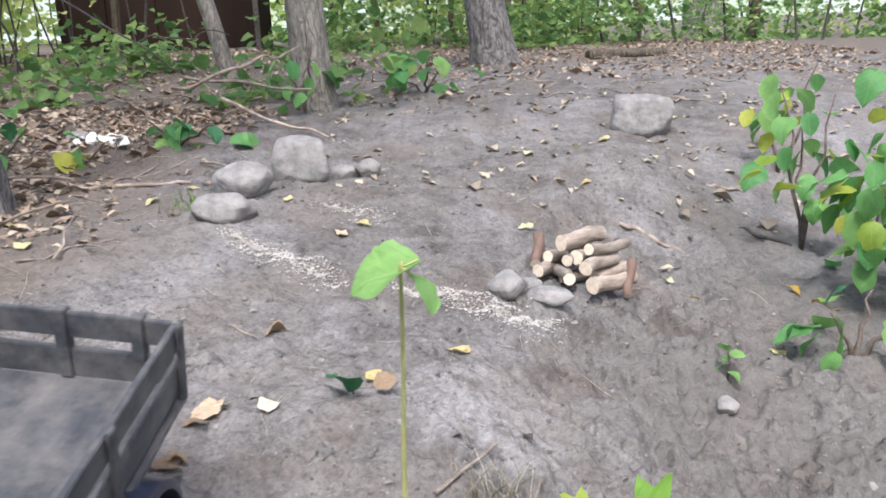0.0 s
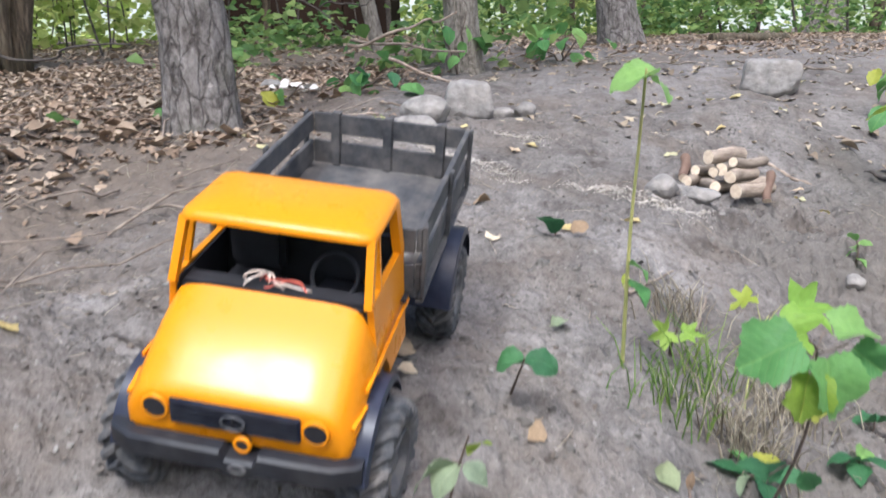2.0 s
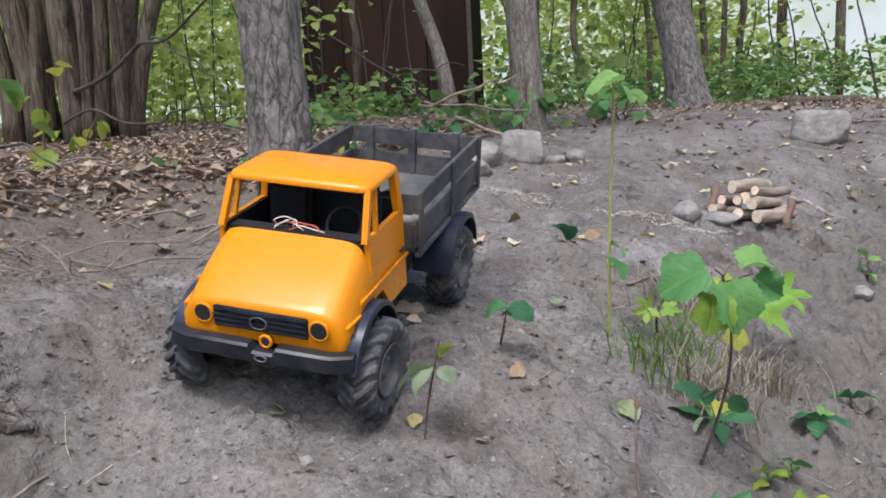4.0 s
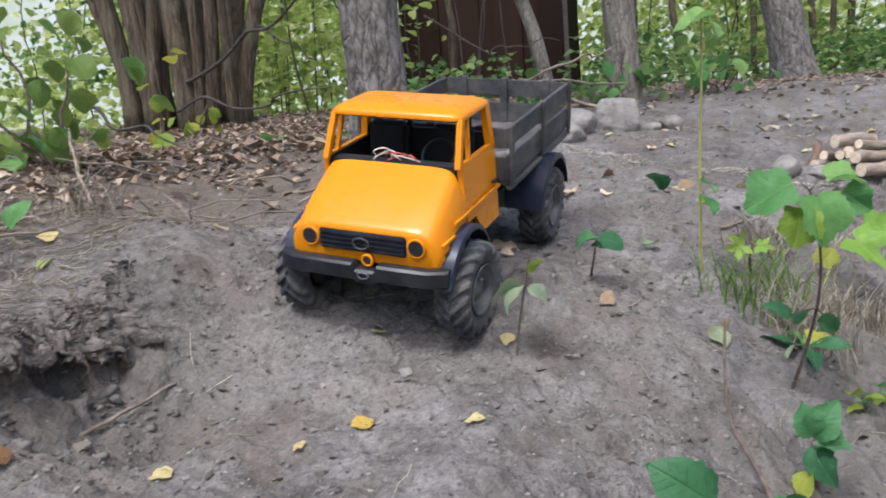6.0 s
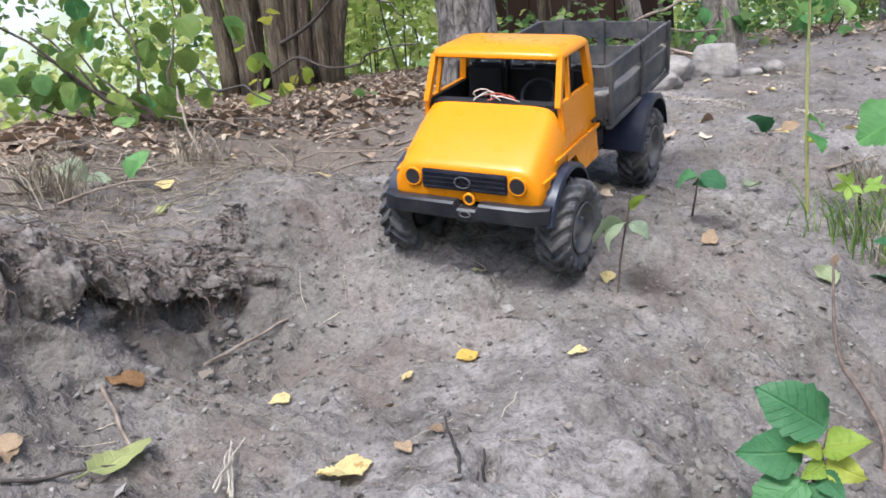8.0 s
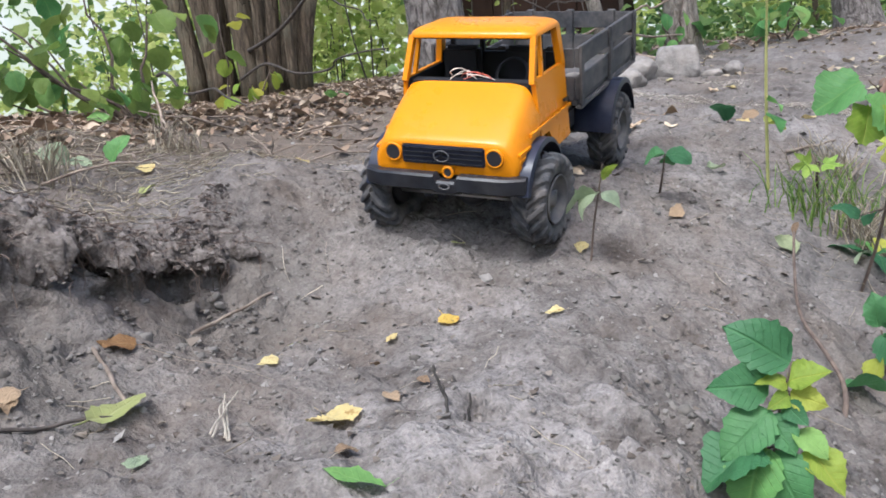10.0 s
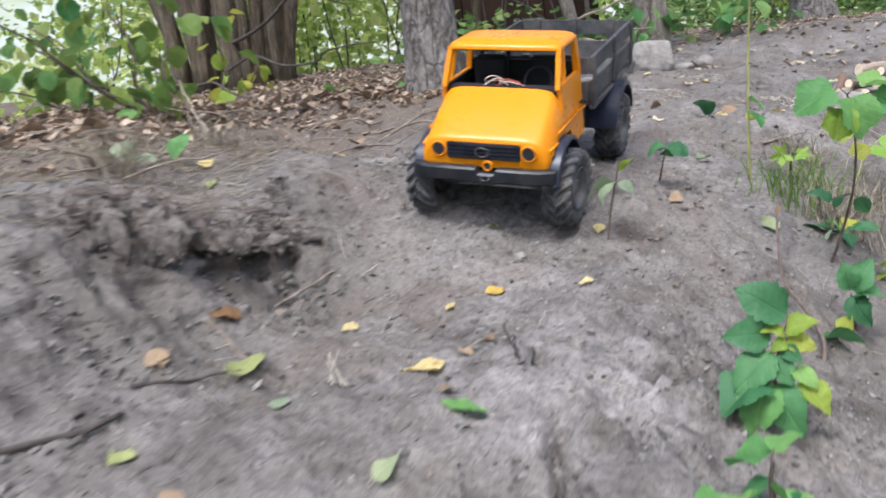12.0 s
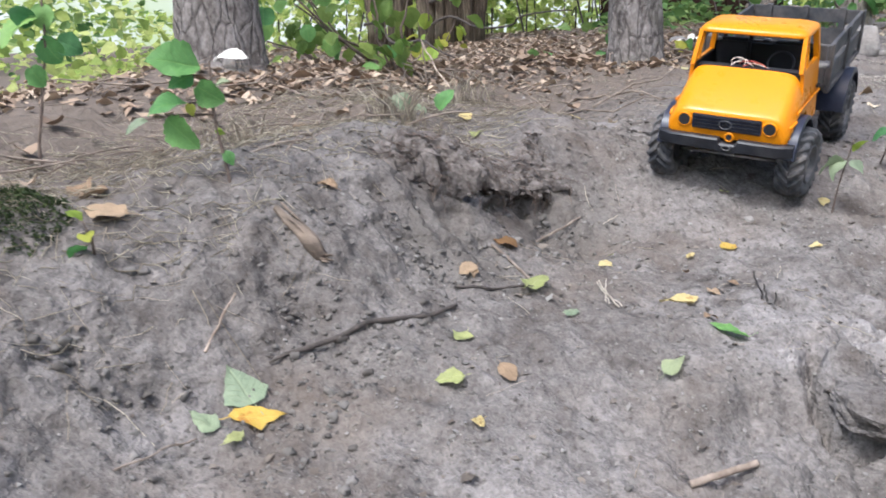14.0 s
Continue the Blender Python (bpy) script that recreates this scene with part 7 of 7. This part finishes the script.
def arch(name, y, z, r, a0, a1, x0, x1, mat, parent, label, lip=0.004, n=18):
    """A bent mudguard over a wheel, with a turned-down outer lip."""
    bm = bmesh.new()
    rows = []
    for i in range(n + 1):
        a = radians(a0 + (a1 - a0) * i / n)
        c, s = math.cos(a), math.sin(a)
        ring = []
        for x, rr in ((x0, r), (x1 - 0.002 * (1 if x1 > 0 else -1), r), (x1, r - lip), (x1, r - lip - 0.002), (x1 - 0.004 * (1 if x1 > 0 else -1), r - 0.003), (x0, r - 0.003)):
            ring.append(bm.verts.new((x, y - c * rr, z + s * rr)))
        rows.append(ring)
    for a, b in zip(rows, rows[1:]):
        for i in range(6):
            bm.faces.new((a[i], a[(i + 1) % 6], b[(i + 1) % 6], b[i]))
    bm.faces.new(rows[0])
    bm.faces.new(rows[-1])
    return part(name, bm, mat, parent, label)


for s in (-1, 1):
    arch("front_mudguard", 0.002, 0.064, 0.069, 14, 160, s * 0.086, s * 0.1120, NAVY, truck, "black front mudguard")
    arch("rear_mudguard", BASE, 0.062, 0.074, 8, 172, s * 0.072, s * 0.1285, NAVY, truck, "blue-black rear mudguard", 0.006)


# wheels
def lathe(profile, n=40):
    v, f = [], []
    k = len(profile)
    for i in range(n):
        a = 2 * math.pi * i / n
        v += [(x, r * math.cos(a), r * math.sin(a)) for x, r in profile]
    for i in range(n):
        for j in range(k - 1):
            a, b = i * k + j, ((i + 1) % n) * k + j
            f += [(a, b, b + 1), (a, b + 1, a + 1)]
    return np.array(v), np.array(f)


def tyre_arrays(profile, n=252, lugs=18):
    """A tyre turned from its profile, its tread and shoulders raised in slanting lugs."""
    pts = []
    for (xa, ra), (xb, rb) in zip(profile, profile[1:]):
        k = max(1, int(math.hypot(xb - xa, rb - ra) / 0.0022))
        pts += [(xa + (xb - xa) * i / k, ra + (rb - ra) * i / k) for i in range(k)]
    x, r = np.array(pts + [profile[-1]]).T
    a = np.linspace(0, 2 * math.pi, n, endpoint=False)
    A, X = np.meshgrid(a, x, indexing="ij")
    R = np.broadcast_to(r, A.shape)
    phase = (A * lugs / (2 * math.pi) + 1.1 * np.abs(X) / 0.0245 + 0.5 * (X > 0)) % 1.0
    block = np.clip((0.27 - np.abs(phase - 0.5)) / 0.055, 0, 1)
    tread = np.clip((R - 0.0385) / 0.005, 0, 1)
    lift = tread * block * 0.0052
    side = np.clip(np.abs(X) / 0.0245, 0, 1) ** 4
    X = (X + np.sign(X) * lift * side * 0.5) * 0.86
    R = R + lift * (1 - 0.45 * side)
    v = np.stack([X, R * np.cos(A), R * np.sin(A)], -1).reshape(-1, 3)
    m = len(x)
    i, k = np.meshgrid(np.arange(n), np.arange(m - 1), indexing="ij")
    p, q = (i * m + k).ravel(), (((i + 1) % n) * m + k).ravel()
    return v, np.stack([p, q, q + 1, p + 1], 1)


tyre_profile = [(-0.019, 0.031), (-0.023, 0.036), (-0.0245, 0.043), (-0.0232, 0.0485), (-0.018, 0.0520), (0.0, 0.0528), (0.018, 0.0520), (0.0232, 0.0485), (0.0245, 0.043), (0.023, 0.036), (0.019, 0.031), (0.010, 0.029), (-0.010, 0.029), (-0.019, 0.031)]
TYRE_MESH = mesh_of("tyre", *tyre_arrays(tyre_profile), TYRE)
TYRE_MESH.set_sharp_from_angle(angle=radians(35))
rim_profile = [(0.019, 0.0315), (0.021, 0.0305), (0.0185, 0.0285), (0.008, 0.0270), (0.006, 0.012), (0.014, 0.0105), (0.016, 0.006), (0.0160, 0.0001)]
RIM_MESH = mesh_of("rim", *lathe(rim_profile), RIM)
NUT_MESH = mesh_of("wheel_nut", *lathe([(0.0, 0.0022), (0.003, 0.0022), (0.003, 0.0001)], 6), STEEL)
HUB_MESH = mesh_of("wheel", *lathe([(-0.018, 0.0001), (-0.018, 0.022), (-0.002, 0.022), (-0.002, 0.0001)], 24), DARK)
for s in (-1, 1):
    for y, steer in ((0.0, -4), (BASE, 0)):
        wheel = put_mesh("wheel", HUB_MESH, truck, "knobbly black tyre on a dark rim", pose(s * 0.1065, y, AXLE, random.Random(int(y * 10) + s).uniform(0, 90), 0, steer + (180 if s < 0 else 0)))
        put_mesh("tyre", TYRE_MESH, wheel, "dusty black tyre with chunky lugs")
        put_mesh("rim", RIM_MESH, wheel)
        for k in range(6):
            a = k * math.pi / 3
            put_mesh("wheel_nut", NUT_MESH, wheel, "", Matrix.Translation((0.0075, 0.018 * math.cos(a), 0.018 * math.sin(a))))

# frame, axles and links
for s in (-1, 1):
    part("frame_rail", box(s * 0.034 - 0.004, s * 0.034 + 0.004, -0.058, 0.455, 0.094, 0.110), BLACK, truck, bevel=0.001)
    part("fuel_tank", box(s * 0.066 - 0.018, s * 0.066 + 0.018, 0.150, 0.205, 0.090, 0.122), BLACK, truck, "black side tank", bevel=0.004)
    for y0, y1, z1 in ((0.0, 0.13, 0.085), (BASE, 0.17, 0.085)):
        put_mesh("link_rod", mesh_of("link_rod", *tube_arrays([(s * 0.05, y0, 0.050), (s * 0.03, y1, z1)], [0.003, 0.003], 8), STEEL), truck, "dull steel link rod")
    for y in (0.012, BASE - 0.012):
        put_mesh("shock_absorber", mesh_of("shock_absorber", *tube_arrays([(s * 0.055, y, 0.060), (s * 0.044, y + 0.012, 0.115)], [0.006, 0.005], 10), BLACK), truck)
for y in (0.0, BASE):
    axle = put_mesh("axle", mesh_of("axle", *tube_arrays([(-0.095, y, AXLE), (-0.03, y, AXLE), (0.03, y, AXLE), (0.095, y, AXLE)], [0.009, 0.008, 0.008, 0.009], 14), BLACK), truck, "black axle tube")
    v, f = lump(3, 0.06, 3, (0.021, 0.019, 0.019))
    put_mesh("differential", mesh_of("differential", v + (0.012, y, AXLE), f, BLACK), axle, "black differential housing")
put_mesh("drive_shaft", mesh_of("drive_shaft", *tube_arrays([(0.012, 0.02, 0.062), (0.0, 0.15, 0.082), (0.012, BASE - 0.02, 0.062)], [0.004] * 3, 10), STEEL), truck, "dull drive shaft")
put_mesh("steering_link", mesh_of("steering_link", *tube_arrays([(-0.082, -0.022, 0.060), (0.082, -0.022, 0.060)], [0.0026] * 2, 8), STEEL), truck, "thin steering link")
part("gearbox", box(-0.028, 0.028, 0.10, 0.19, 0.070, 0.100), BLACK, truck, bevel=0.004)
part("servo", box(-0.03, 0.012, -0.04, -0.018, 0.066, 0.090), BLACK, truck, "small black servo box", bevel=0.002)

# flatbed with plank sides
BX, BY0, BY1, BZ0, BZ1 = 0.104, 0.152, 0.452, 0.134, 0.212
bed = part("flatbed", box(-BX, BX, BY0, BY1, BZ0, BZ0 + 0.008), BED, truck, "dusty dark grey flatbed", bevel=0.0015)
for s in (-1, 1):
    for z0, z1 in ((BZ0 + 0.0085, BZ0 + 0.040), (BZ0 + 0.052, BZ1)):
        part("side_board", box(s * BX - 0.003, s * BX + 0.003, BY0, BY1, z0, z1), BED, bed, bevel=0.001)
    for y in (BY0 + 0.004, (BY0 + BY1) / 2, BY1 - 0.006):
        part("stake", box(s * (BX + 0.0055) - 0.0022, s * (BX + 0.0055) + 0.0022, y - 0.006, y + 0.006, BZ0 + 0.002, BZ1 + 0.003), BED, bed, bevel=0.001)
    part("rub_rail", box(s * (BX + 0.003) - 0.004, s * (BX + 0.003) + 0.004, BY0 - 0.002, BY1 + 0.002, BZ0 - 0.004, BZ0 + 0.001), BED, bed, bevel=0.001)
for y, nm in ((BY0 - 0.001, "headboard"), (BY1 + 0.001, "tailboard")):
    for z0, z1 in ((BZ0 + 0.0085, BZ0 + 0.040), (BZ0 + 0.052, BZ1)):
        part(nm, box(-BX + 0.0035, BX - 0.0035, y - 0.003, y + 0.003, z0, z1), BED, bed, bevel=0.001)
    for x in (-0.07, 0.0, 0.07):
        part("stake", box(x - 0.006, x + 0.006, y - 0.006, y + 0.006, BZ0 + 0.009, BZ1 + 0.003), BED, bed, bevel=0.001)
for k, (x, y, r) in enumerate(((0.080, 0.175, 0.016), (0.045, 0.178, 0.013), (0.082, 0.212, 0.014))):
    v, f = lump(40 + k, 0.45, 3, (r * 1.2, r, r * 0.8))
    m = truck.matrix_basis @ Matrix.Translation((x, y, BZ0 + 0.008 + r * 0.8 + 0))
    tagged(put_mesh("load_stone", mesh_of("load_stone", v, f, STONE), None, "pale stone lying in the flatbed", m), "", "stone", "stones in the flatbed")
